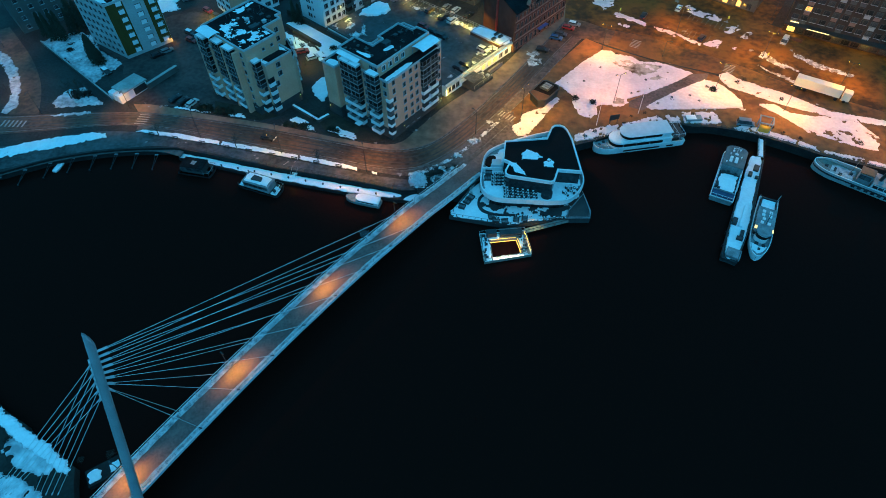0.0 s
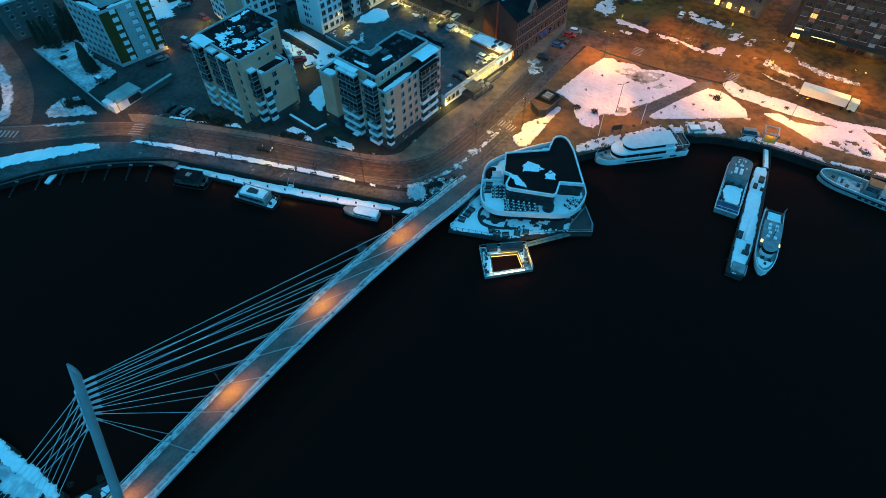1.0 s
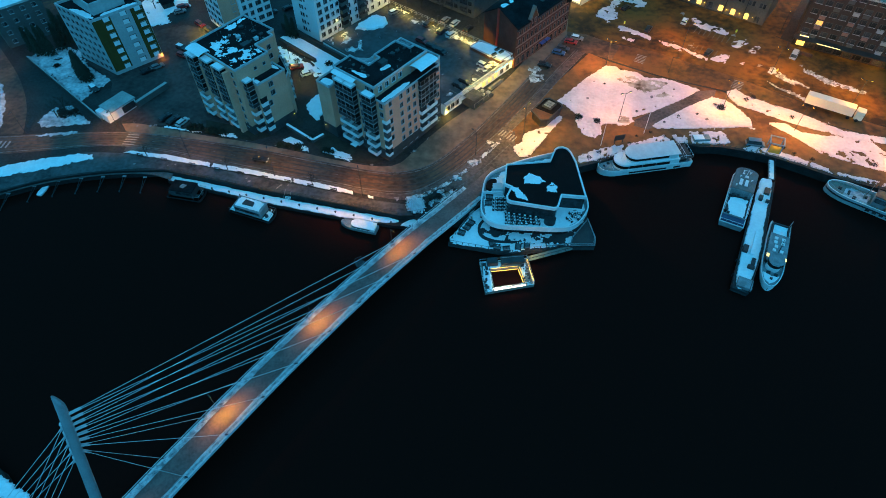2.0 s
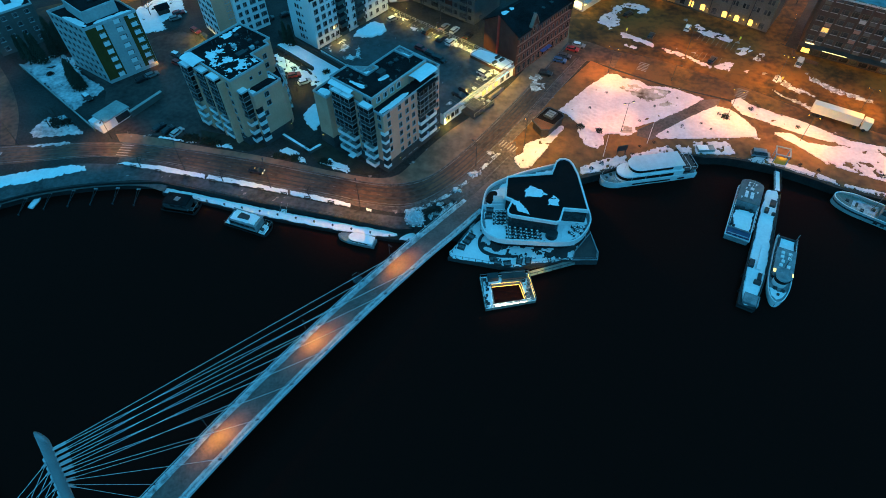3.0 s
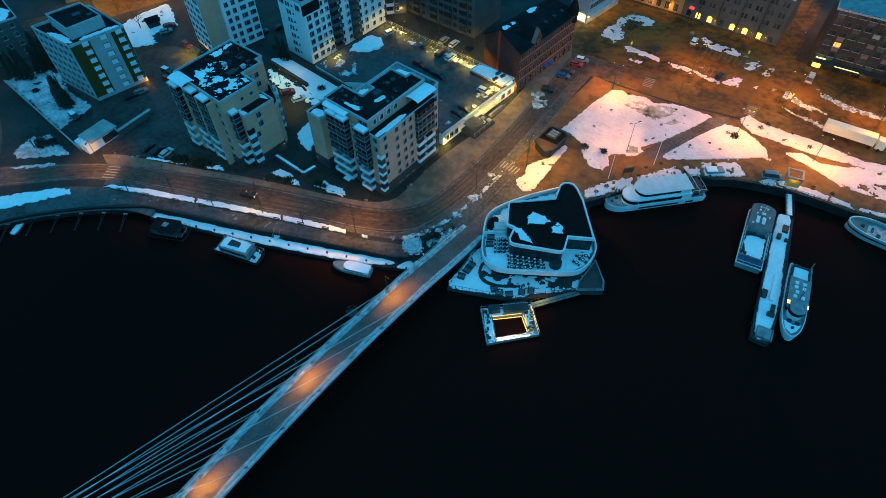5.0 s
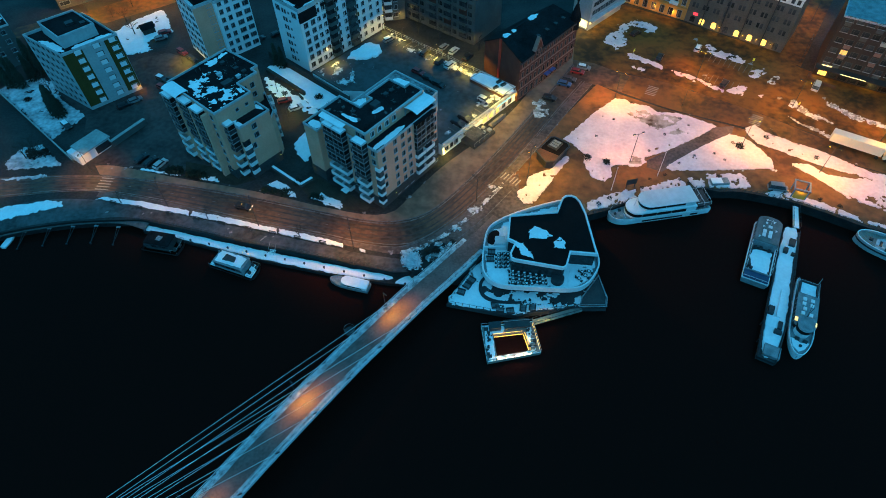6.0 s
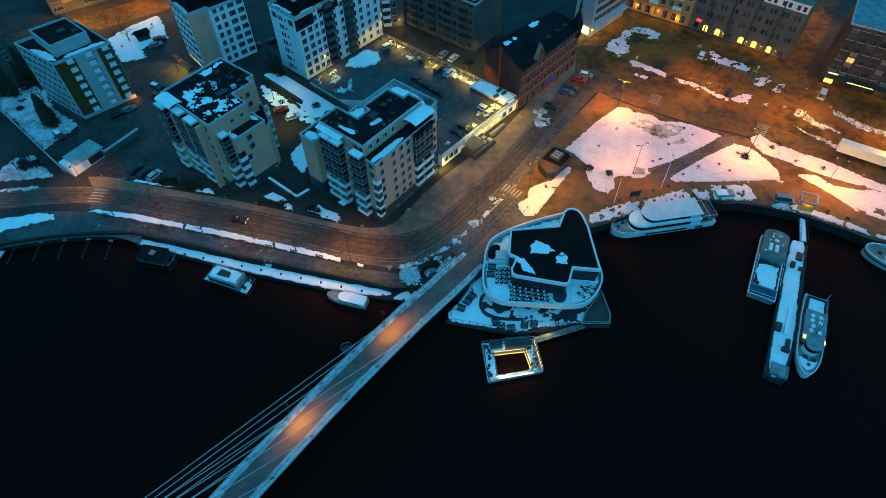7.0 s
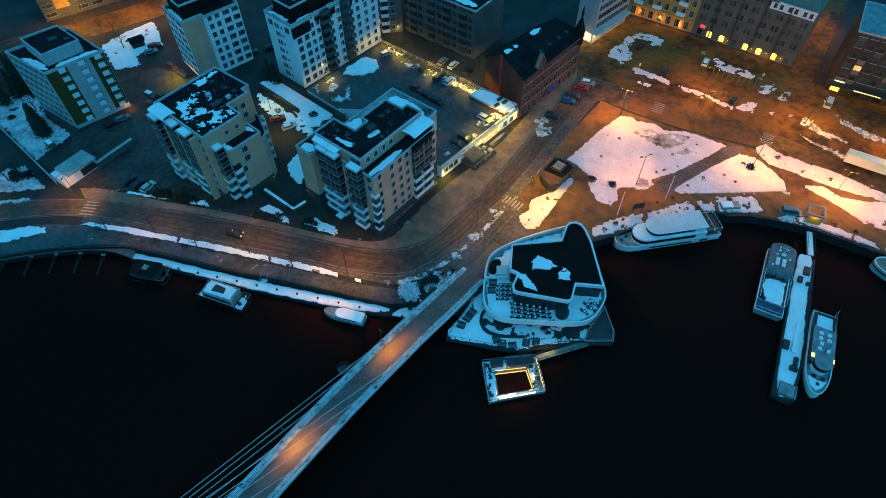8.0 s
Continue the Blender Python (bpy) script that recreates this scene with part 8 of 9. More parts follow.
part("deck", bm, M_SHIPG, b3)
deckhouse(b3, "cabin", 0.4, 7.0, 2.5, 1.4, 0.9, 1.7, (1.15, 1.5, 1.6), roof=M_SNOW, over=0.1, step=1.2)
rails(b3, [(7.4, -1.2), (9.0, -0.7), (9.7, 0), (9.0, 0.7), (7.4, 1.2)], 1.2, 0.5, 1.2)
small = thing("rowing_boat", pose(-112.0, 124.2, 0, 0, 0, 78), "small pale rowing boat tied at the boardwalk", "boat")
bm = bmesh.new()
hull_mesh(bm, 4.6, 1.7, 0.5, 0.5, 0.8, 0.3)
part("hull", bm, M_SHIP, small)
bm = bmesh.new()
deck_mesh(bm, 4.6, 1.7, 0.5, 0.5, 0.8, 0.3, off=0.2)
part("cover", bm, M_SNOW, small)
# ---- street lamps, cars, trees, small things ----
def street_lamp(x, y, h, rot, energy=2600, arms=2, color=SODIUM, z=G, reach=1.4, lit=True, cone=168, quad=False):
    s = thing("street_lamp", pose(x, y, z, 0, 0, rot), "tall dark street lamp with twin glowing orange heads" if arms == 2 else "tall dark street lamp with one glowing head", "street lamp", "street lamps")
    bm = bmesh.new()
    tube(bm, (0, 0, 0), (0, 0, h), 0.09, 0.06)
    tube(bm, (0, 0, 0), (0, 0, 0.9), 0.15, 0.13)
    part("pole", bm, M_DARK, s)
    for d in ((-1, 1) if arms == 2 else (1,)):
        bm = bmesh.new()
        tube(bm, (0, 0, h - 0.3), (d * reach, 0, h + 0.1), 0.05)
        part("arm", bm, M_DARK, s)
        bm = bmesh.new()
        box(bm, d * reach - 0.4, -0.16, h, d * reach + 0.4, 0.16, h + 0.16)
        part("head", bm, M_DARK, s)
        if lit and (arms == 2 or color is not SODIUM):
            bm = bmesh.new()
            b_r = 0.17 if arms == 2 else 0.06
            tube(bm, (d * reach, 0, h - 0.1), (d * reach, 0, h + 0.02), b_r, b_r, 8)
            part("bulb", bm, M_BULB if arms == 2 else M_WBULB, s)
    if lit and arms == 2:
        for d in (-1, 1):
            lamp(s, pose(d * reach, 0, h - 0.3, 0, -d * 41, 0), energy, color, 0.2, spot=94, blend=0.75)
            lamp(s, pose(0, d * 0.5, h - 0.3, d * 41, 0, 0), energy * (1.0 if quad else 0.7), color, 0.2, spot=94, blend=0.75)
        lamp(s, pose(0.35, 0, h - 0.4), energy * 0.5, HOT, 0.2)
    elif lit:
        lamp(s, pose(reach, 0, h - 0.2), energy, color, 0.08, spot=cone)
    return s


for x, y, h, rot, e, c in ((53.4, 180.1, 9.3, -30, 7600, GOLD), (80.8, 189.3, 9.7, -30, 6200, SQUARE), (106.3, 175.2, 9.2, -30, 5800, GOLD), (85.7, 158.2, 9.3, -30, 6600, GOLD), (103.3, 146.8, 9.0, -30, 7400, GOLD), (128, 132, 9.5, -30, 4600, GOLD), (125.9, 159.5, 8.5, -30, 6000, GOLD), (117, 198, 9, 60, 900, GOLD), (130, 222, 9, 60, 3600, GOLD)):
    street_lamp(x, y, h, rot, e, color=c, quad=True)
street_lamp(23.2, 145.2, 11, 50, 8400, color=(1.0, 0.50, 0.006), quad=True)
# This post stands unlit; its bulbs and light are added to fill the square.
street_lamp(52.3, 151.4, 10.4, 20, 4300, 2, SQUARE, quad=True)
street_lamp(73.0, 175.8, 6, -30, 0, 1, lit=False)
# The post at (9.0, 137.2) is unseen, added to light the pavement there.
for x, y, h, rot, e in ((-22.0, 121.2, 9.5, 105, 2500), (-47, 128.9, 9.5, 105, 1350), (-72, 135.6, 9.5, 105, 750), (-97.5, 149.6, 7, -80, 1100), (9.0, 137.2, 8.5, 140, 500), (-124, 147.2, 8.5, -80, 500), (-141, 160, 8.5, 0, 600), (-152, 183, 8.5, 0, 400)):
    street_lamp(x, y, h, rot, e * 3.1, 1, (1.0, 0.40, 0.02), cone=138)
# courtyards, parking deck and doorways
for x, y, z, h, e, c in ((-13.0, 207.4, 6.5, 3.4, 1100, (1.0, 0.66, 0.06)), (-2.2, 198.0, 6.5, 3.4, 1600, (1.0, 0.66, 0.06)), (7.9, 190.2, 6.5, 3.4, 1300, (1.0, 0.66, 0.06)), (8.5, 164.8, 6.5, 3.4, 750, (1.0, 0.66, 0.06)), (15.5, 172.6, 6.5, 4.0, 1400, (1.0, 0.66, 0.06)), (-35.4, 192.6, 6.5, 2.6, 420, (1.0, 0.66, 0.06)), (-19.6, 210.0, 6.5, 3.6, 700, (1.0, 0.66, 0.06)), (-85.2, 199.6, G, 3.5, 800, (1.0, 0.66, 0.04)), (-51.5, 184.2, G, 5, 450, WARM), (-46.2, 171.6, G, 4, 350, WARM), (-48, 207, G, 6, 900, (1.0, 0.45, 0.22)), (12.5, 206, G, 5, 220, WARM), (-135, 208, G, 5, 400, WARM)):
    street_lamp(x, y, h, 40, e * 2.7, 1, c, z, 0.6)
for x, y, h, e in ((-128.6, 232.0, 8, 6000), (-113, 235.0, 9, 4600), (-99, 243, 9, 4000)):
    street_lamp(x, y, h, 20, e, 2, AMBER)


YOLK = (1.0, 0.60, 0.06)
LIME = (0.85, 0.8, 0.12)


def wall_light(owner, p0, p1, s, z, e, c=WARM):
    """A small lamp on the wall of a building, from p0 to p1 in its plan, s metres along."""
    w = thing("wall_light", owner.matrix_world @ on_wall(p0, p1, s, z), "small glowing wall light above a door", "wall light", "wall lights")
    bm = bmesh.new()
    tube(bm, (0, 0.25, -0.10), (0, 0.25, 0.10), 0.10, 0.12, 8)
    part("bulb", bm, M_WBULB, w)
    bm = bmesh.new()
    tube(bm, (0, 0.25, 0.12), (0, 0.25, 0.2), 0.28, 0.1, 8)
    tube(bm, (0, -0.15, 0.16), (0, 0.25, 0.16), 0.05)
    part("shade", bm, M_DARK, w)
    lamp(w, pose(0, 0.6, -0.5), e, c, 0.1)


bpy.context.view_layer.update()
for owner, p0, p1, s, z, e, c in (
        (O_, (0, 0), (16, 0), 15.6, 4.0, 120, SODIUM), (A, (0, 0), (9.6, 0), 9.2, 5.0, 8, LIME), (A, (-3.3, 23.4), (-3.3, 3.5), 0.6, 5.0, 10, LIME), (B, (-1.9, 24), (-1.9, 19), 0.6, 5.2, 8, LIME), (B, (0, 0), (22.4, 0), 5.0, 4.8, 8, LIME),
        (P_, g0, g1, 0.6, 4.6, 550, WARM), (B, (0, 0), (22.4, 0), 22.0, 4.4, 50, LIME), (P_, g0, g1, 16.6, 5.7, 150, YOLK), (P_, g0, g1, 19.2, 5.7, 150, YOLK), (P_, g0, g1, 21.8, 5.7, 150, YOLK), (P_, g0, g1, 24.4, 5.7, 110, YOLK), (P_, g0, g1, 27.0, 5.7, 110, YOLK), (P_, g0, g1, 29.6, 5.7, 150, YOLK), (P_, g0, g1, 32.4, 5.5, 420, YOLK),
        (B, (22.5, 9.1), (36, 11.0), 3.0, 11.6, 160, (0.95, 0.95, 0.9)), (B, (22.5, 9.1), (36, 11.0), 11.0, 8.0, 120, (0.95, 0.95, 0.9)),
        (T, (0, 0), (19.4, 0), 2.0, 5.9, 600, WARM), (T, (0, 0), (19.4, 0), 12.0, 5.9, 420, YOLK), (T, (0, 7.2), (0, 0), 4.0, 5.6, 360, NEUTRAL),
        (Y, (0, 0), (23.6, 0), 5.0, 5.2, 330, AMBER), (Y, (0, 0), (23.6, 0), 12.0, 5.2, 380, AMBER), (Y, (0, 0), (23.6, 0), 19.0, 5.2, 380, AMBER),
        (S, (0, 0), (33.6, 0), 12.2, 4.6, 100, AMBER), (S, (0, 0), (33.6, 0), 20.3, 4.6, 100, AMBER), (S, (0, 0), (33.6, 0), 25.0, 4.6, 100, AMBER), (S, (0, 0), (33.6, 0), 29.6, 4.6, 100, AMBER),
        (K, (0, 0), (44, 0), 3, 5.4, 240, WARM), (K, (0, 0), (44, 0), 16, 5.4, 160, YOLK), (K, (0, 0), (44, 0), 26, 5.4, 160, YOLK), (K, (0, 0), (44, 0), 35, 5.4, 160, YOLK), (W, (0, 0), (33.8, 0), 33.4, 7.8, 25, WARM), (W, (0, 0), (33.8, 0), 8.2, 7.6, 60, WARM), (E, (0, 0), (13, 0), 11, 5.0, 200, WARM)):
    wall_light(owner, p0, p1, s, z, e, c)

CARP = {}


def car_paint(name, c):
    if name not in CARP:
        CARP[name] = mat(name + "_car_paint", tuple(k * 0.85 for k in c), c, 1.0, 0.3, spec=0.6)
    return CARP[name]


CARM = {}


def car(x, y, rot, colour, rgb, z=G, snowy=False, van=False, lights=False):
    """A parked car, nose along +x."""
    c = thing("van" if van else "car", pose(x, y, z, 0, 0, rot), colour + (" van parked on asphalt" if van else " hatchback car parked on asphalt") + (" with snow on its roof" if snowy else ""), "van" if van else "car", "parked cars")
    paint = car_paint(colour, rgb)
    L, W = (5.2, 2.0) if van else (4.4, 1.8)
    H = 2.1 if van else 1.45
    bm = bmesh.new()
    prof = [(-L / 2, 0.35), (L / 2 - 0.1, 0.35), (L / 2, 0.6), (L / 2 - 0.15, 0.85), (L * 0.26, 0.98), (-L / 2 + 0.1, 1.0), (-L / 2, 0.8)]
    lo = [bm.verts.new((px_, -W / 2, pz)) for px_, pz in prof]
    hi = [bm.verts.new((px_, W / 2, pz)) for px_, pz in prof]
    n = len(prof)
    for i in range(n):
        bm.faces.new((lo[i], hi[i], hi[(i + 1) % n], lo[(i + 1) % n]))
    bm.faces.new(lo)
    bm.faces.new(hi[::-1])
    bmesh.ops.recalc_face_normals(bm, faces=bm.faces)
    part("body", bm, paint, c)
    bm = bmesh.new()
    x0, x1 = (-L / 2 + 0.1, L * 0.34) if van else (-L / 2 + 0.25, L * 0.24)
    base = [(x0, -W / 2 + 0.06, 0.99), (x1, -W / 2 + 0.06, 0.99), (x1, W / 2 - 0.06, 0.99), (x0, W / 2 - 0.06, 0.99)]
    top = [(x0 + 0.25, -W / 2 + 0.24, H - 0.06), (x1 - 0.6, -W / 2 + 0.24, H - 0.06), (x1 - 0.6, W / 2 - 0.24, H - 0.06), (x0 + 0.25, W / 2 - 0.24, H - 0.06)]
    a = [bm.verts.new(p) for p in base]
    b_ = [bm.verts.new(p) for p in top]
    for i in range(4):
        bm.faces.new((a[i], a[(i + 1) % 4], b_[(i + 1) % 4], b_[i]))
    bm.faces.new(b_)
    part("window_band", bm, M_GLASS, c)
    bm = bmesh.new()
    box(bm, x0 + 0.2, -W / 2 + 0.2, H - 0.06, x1 - 0.55, W / 2 - 0.2, H)
    part("roof", bm, M_SNOW if snowy else paint, c)
    for sx in (-L * 0.31, L * 0.31):
        for sy in (-1, 1):
            bm = bmesh.new()
            tube(bm, (sx, sy * (W / 2 - 0.2), 0.33), (sx, sy * (W / 2 + 0.01), 0.33), 0.33, n=12)
            part("wheel", bm, M_TYRE, c)
    for sy in (-1, 1):
        bm = bmesh.new()
        box(bm, L / 2 - 0.1, sy * 0.62 - 0.16, 0.62, L / 2 + 0.01, sy * 0.62 + 0.16, 0.76)
        part("headlight", bm, M_HEAD if lights else M_FRAME, c)
        bm = bmesh.new()
        box(bm, -L / 2 - 0.02, sy * 0.68 - 0.14, 0.7, -L / 2 + 0.06, sy * 0.68 + 0.14, 0.86)
        part("tail_light", bm, M_RED, c)
    if lights:
        bm = bmesh.new()
        box(bm, -0.4, -0.15, H, -0.25, 0.15, H + 0.14)
        part("roof_sign", bm, M_LIT, c, "glowing yellow roof sign")
        for sy in (-1, 1):
            lamp(c, pose(L / 2 + 0.1, sy * 0.62, 0.7, 82, 0, -90), 150, (1.0, 0.9, 0.75), 0.08, spot=50)
    return c


BLK, GRY, WHT, REDC, BLU, SIL = ("black", (0.012, 0.012, 0.014)), ("dark grey", (0.05, 0.052, 0.055)), ("white", (0.50, 0.50, 0.50)), ("red", (0.30, 0.02, 0.02)), ("blue", (0.03, 0.10, 0.22)), ("silver", (0.20, 0.21, 0.22))
for x, y, r, (nm, c), kw in (
        (-78.6, 151.6, 60, WHT, {}), (-81.6, 152.6, 60, BLK, {}), (-84.6, 153.8, 60, BLK, {}),
        (-52.0, 135.2, -16, BLK, {"lights": True}),
        (33.1, 179.6, -22, BLK, {}), (38.6, 186.6, -22, BLU, {}), (40.4, 189.0, -22, GRY, {}), (43.6, 192.9, -22, REDC, {}), (46.0, 195.2, -22, SIL, {"snowy": True}),
        (71.7, 200.5, 60, BLK, {}), (85.6, 205.4, 60, WHT, {"snowy": True}), (88.7, 186.1, 50, BLK, {}), (116.8, 184.3, 55, WHT, {"van": True}), (66.6, 214.6, 40, BLK, {}),
        (-5.3, 198.1, 52, BLK, {"z": 6.5}), (-0.6, 193.6, 52, BLK, {"z": 6.5}), (2.6, 191.4, 52, WHT, {"z": 6.5}), (12.6, 173.9, -40, WHT, {"z": 6.5}), (-7.3, 187.9, -38, REDC, {"z": 6.5}), (-4.0, 184.6, -38, BLK, {"z": 6.5}), (4.6, 163.4, -40, BLK, {"z": 6.5}), (6.6, 165.6, -40, BLK, {"z": 6.5}), (-17.4, 206.0, 40, SIL, {"z": 6.5, "snowy": True}), (-1.0, 181.6, -38, BLK, {"z": 6.5}),
        (4.0, 204.9, 55, WHT, {}), (0.6, 207.0, 55, SIL, {}), (8.6, 201.4, 55, BLK, {}),
        (-94.6, 180.0, 40, SIL, {}), (-97.2, 177.6, 40, BLK, {}), (-88.0, 186.4, -30, REDC, {}), (-85.8, 190.0, -30, BLK, {}), (-89.6, 191.0, -30, GRY, {"snowy": True}), (-70.8, 196.4, -30, REDC, {"van": True}), (-62.6, 213.0, 40, GRY, {}), (-87.0, 205.6, -40, REDC, {}), (-82.6, 201.6, -40, BLK, {}), (-96.2, 217.4, 30, REDC, {}), (-96.4, 213.9, 30, SIL, {}), (-111.4, 168.4, -42, BLK, {"snowy": True}), (-48.4, 179.3, 20, REDC, {}), (-44.4, 175.7, 30, WHT, {"snowy": True}),
        (-30.4, 147.8, 30, BLK, {}), (89.6, 140.6, -12, SIL, {"van": True}), (-57, 216, 40, BLK, {})):
    car(x, y, r, nm, c, **kw)

# articulated lorry
tr = thing("lorry", pose(117.6, 155.4, G, 0, 0, -31.5), "white articulated lorry parked along the street", "lorry")
bm = bmesh.new()
box(bm, -8.0, -1.27, 1.2, 5.4, 1.27, 4.0)
# White paint yellowed in its base colour to carry the nearby lamp's light.
M_LAMPWHITE = mat("cream_lorry_paint", (0.70, 0.64, 0.50), (0.80, 0.74, 0.60), 0.4, 0.45, spec=0.4)
trailer = part("trailer", bm, M_LAMPWHITE, tr)
bm = bmesh.new()
box(bm, -8.0, -0.5, 0.85, 7.6, 0.5, 1.2)
part("chassis", bm, M_DARK, tr)
bm = bmesh.new()
prism(bm, [(6.0, -1.25), (8.0, -1.25), (8.3, -0.9), (8.3, 0.9), (8.0, 1.25), (6.0, 1.25)], 0.7, 3.5)
part("cab", bm, M_LAMPWHITE, tr)
bm = bmesh.new()
box(bm, 8.1, -1.0, 2.1, 8.36, 1.0, 3.1)
part("windscreen", bm, M_GLASS, tr)
for sx in (-6.8, -5.6, -4.4, 4.6, 7.0):
    for sy in (-1, 1):
        bm = bmesh.new()
        tube(bm, (sx, sy * 0.95, 0.5), (sx, sy * 1.27, 0.5), 0.5, n=14)
        part("wheel", bm, M_TYRE, tr)


def bare_tree(x, y, h, z=G, seed=1, label="leafless young tree standing in the snow", name="tree", dense=3):
    r = random.Random(seed)
    t = thing(name, pose(x, y, z, 0, 0, r.uniform(0, 360)), label, "tree", "bare trees")
    bm = bmesh.new()
    tube(bm, (0, 0, -0.05), (0, 0, h * 0.42), 0.028 * h, 0.018 * h, 7)
    part("trunk", bm, M_BARK, t)
    bm = bmesh.new()

    def grow(p, d, l, rad, k):
        q = p + d * l
        tube(bm, p, q, rad, rad * 0.55, 4 if k else 3, caps=False)
        if k == 0:
            return
        for _ in range(dense):
            nd = (d + Vector((r.uniform(-1, 1), r.uniform(-1, 1), r.uniform(-0.2, 0.7))) * 0.75).normalized()
            grow(p.lerp(q, r.uniform(0.5, 1.0)), nd, l * r.uniform(0.55, 0.8), rad * 0.55, k - 1)

    for i in range(5):
        a = i * 1.257 + r.uniform(-0.3, 0.3)
        d = Vector((math.cos(a) * 0.7, math.sin(a) * 0.7, 0.8)).normalized()
        grow(Vector((0, 0, h * (0.28 + 0.03 * i))), d, h * 0.26, 0.010 * h, 3)
    grow(Vector((0, 0, h * 0.4)), Vector((0, 0, 1)), h * 0.28, 0.012 * h, 3)
    part("crown", bm, M_LEAF, t)
    return t


def spruce(x, y, h, w, z=G, seed=1, label="dark narrow evergreen tree"):
    r = random.Random(seed)
    t = thing("evergreen_tree", pose(x, y, z), label, "tree", "evergreen trees")
    bm = bmesh.new()
    tube(bm, (0, 0, -0.05), (0, 0, h * 0.9), 0.12, 0.03, 6)
    part("trunk", bm, M_BARK, t)
    bm = bmesh.new()
    for i in range(900):
        k = r.random() ** 0.8
        zz = h * (0.04 + 0.94 * k)
        rad = w * (1 - k) ** 0.8 * r.uniform(0.35, 1.05) + 0.05
        a = r.uniform(0, 6.283)
        c = Vector((rad * math.cos(a), rad * math.sin(a), zz))
        out = Vector((math.cos(a), math.sin(a), -0.35))
        side = Vector((-math.sin(a), math.cos(a), r.uniform(-0.3, 0.3)))
        s = r.uniform(0.25, 0.6) * (0.5 + w * 0.3)
        v = [bm.verts.new(c + out * s), bm.verts.new(c + side * s * 0.5), bm.verts.new(c - out * s * 0.5 + Vector((0, 0, s * 0.5))), bm.verts.new(c - side * s * 0.5)]
        bm.faces.new(v)
    part("crown", bm, M_SPRUCE, t)


def shrub(x, y, r0, z=G, seed=1, label="low dark shrub beside the pavement", m=None):
    r = random.Random(seed)
    t = thing("shrub", pose(x, y, z), label, "shrub", "shrubs")
    bm = bmesh.new()
    r0 = r0 * 0.75
    for i in range(150 if r0 < 1.1 else 320):
        d = Vector((r.gauss(0, 1), r.gauss(0, 1), abs(r.gauss(0, 0.8)))).normalized()
        p = d * r0 * r.uniform(0.4, 1.0)
        q = p + Vector((r.uniform(-1, 1), r.uniform(-1, 1), r.uniform(0, 1))) * r0 * 0.28
        side = Vector((r.uniform(-1, 1), r.uniform(-1, 1), r.uniform(-1, 1))) * r0 * 0.16
        bm.faces.new((bm.verts.new(p), bm.verts.new(q), bm.verts.new(q + side), bm.verts.new(p + side)))
    part("foliage", bm, m or M_LEAF, t)


k = 0
for x, y in ((44.7, 162.1), (51.1, 169.5), (57.8, 177.2), (64.6, 162.6), (58.6, 155.8), (70.8, 169.6), (76.6, 154.4), (78.8, 151.9), (65.8, 150.6), (101.7, 158.2), (70.8, 153.6)):
    k += 1
    shrub(x, y, 0.65, G + 0.2, k, "small dark bush in the snow of the square")
for x, y, r in ((45.7, 151.2, 1.5), (40.6, 153.2, 1.7), (84.6, 157.2, 1.7), (83.2, 158.8, 0.9), (96.0, 162.2, 1.2), (93.5, 161.0, 1.2), (-128.2, 180.8, 1.6), (-115.6, 155.6, 2.6), (-113.2, 156.6, 2.0), (-117.4, 157.2, 1.8), (104.6, 152.6, 1.0), (56.4, 144.6, 0.7), (60.8, 146.2, 0.8), (53.6, 141.4, 0.8), (55.8, 141.0, 0.7), (64.4, 144.4, 0.8), (66.6, 142.9, 0.8), (75.2, 145.6, 0.7), (97.2, 139.2, 0.9), (99.4, 136.6, 0.9), (103.6, 134.2, 0.9), (44.2, 137.6, 1.0), (41.0, 135.6, 1.0), (120.2, 131.8, 1.3)):
    k += 1
    shrub(x, y, r, G + 0.1, k, "low shrub bed at the edge of the square")
for x, y, r in ((-75.2, 148.9, 2.2), (-73.0, 148.6, 2.6), (-69.0, 147.6, 2.4), (-66.4, 147.0, 2.4), (-47.6, 141.3, 1.7), (-45.0, 140.8, 1.5), (-42.2, 140.2, 2.0), (-39.0, 143.9, 1.9), (-34.0, 138.6, 2.0), (-32.4, 137.9, 1.7), (-5.8, 117.9, 1.5), (-3.6, 119.6, 1.7), (-1.4, 120.2, 1.5), (-8.4, 116.4, 1.3), (0.6, 121.6, 1.2), (-2.2, 117.6, 1.3), (2.6, 123.2, 1.0), (-38, 181, 1.8), (-33.8, 176.6, 2.0), (-17, 176.6, 1.4), (-22, 181.0, 1.4), (-27, 184.6, 1.5), (-49, 183, 1.4), (-3.6, 152.2, 1.0)):
    k += 1
    shrub(x, y, r, G + 0.12, k, m=M_SPRUCE if x < -30 else None)
snow([(-9.4, 118.2), (-6.6, 118.8), (-6.0, 116.6), (-8.0, 115.8), (-9.8, 116.4)], G + 0.05, 0.3, 0.5, name="snow_heap", label="rounded heap of snow beside the bridge")
M_RIME = mat("rime_covered_twigs", (0.42, 0.43, 0.45), (0.88, 0.89, 0.92), 1.2, 0.85, vary=0.2)
for q in range(4):
    shrub(-7.9 + 0.25 * q, 117.3 - 0.2 * q, 3.0, G + 0.2, 700 + q, "round bush covered in white rime", M_RIME)
snow([(-4.4, 118.6), (-0.6, 121.4), (2.4, 123.4), (1.2, 121.0), (-2.4, 117.4)], G + 0.05, 0.3, 0.6, name="snow_heap", label="dirty snow among shrubs beside the bridge", material=M_DIRTY)
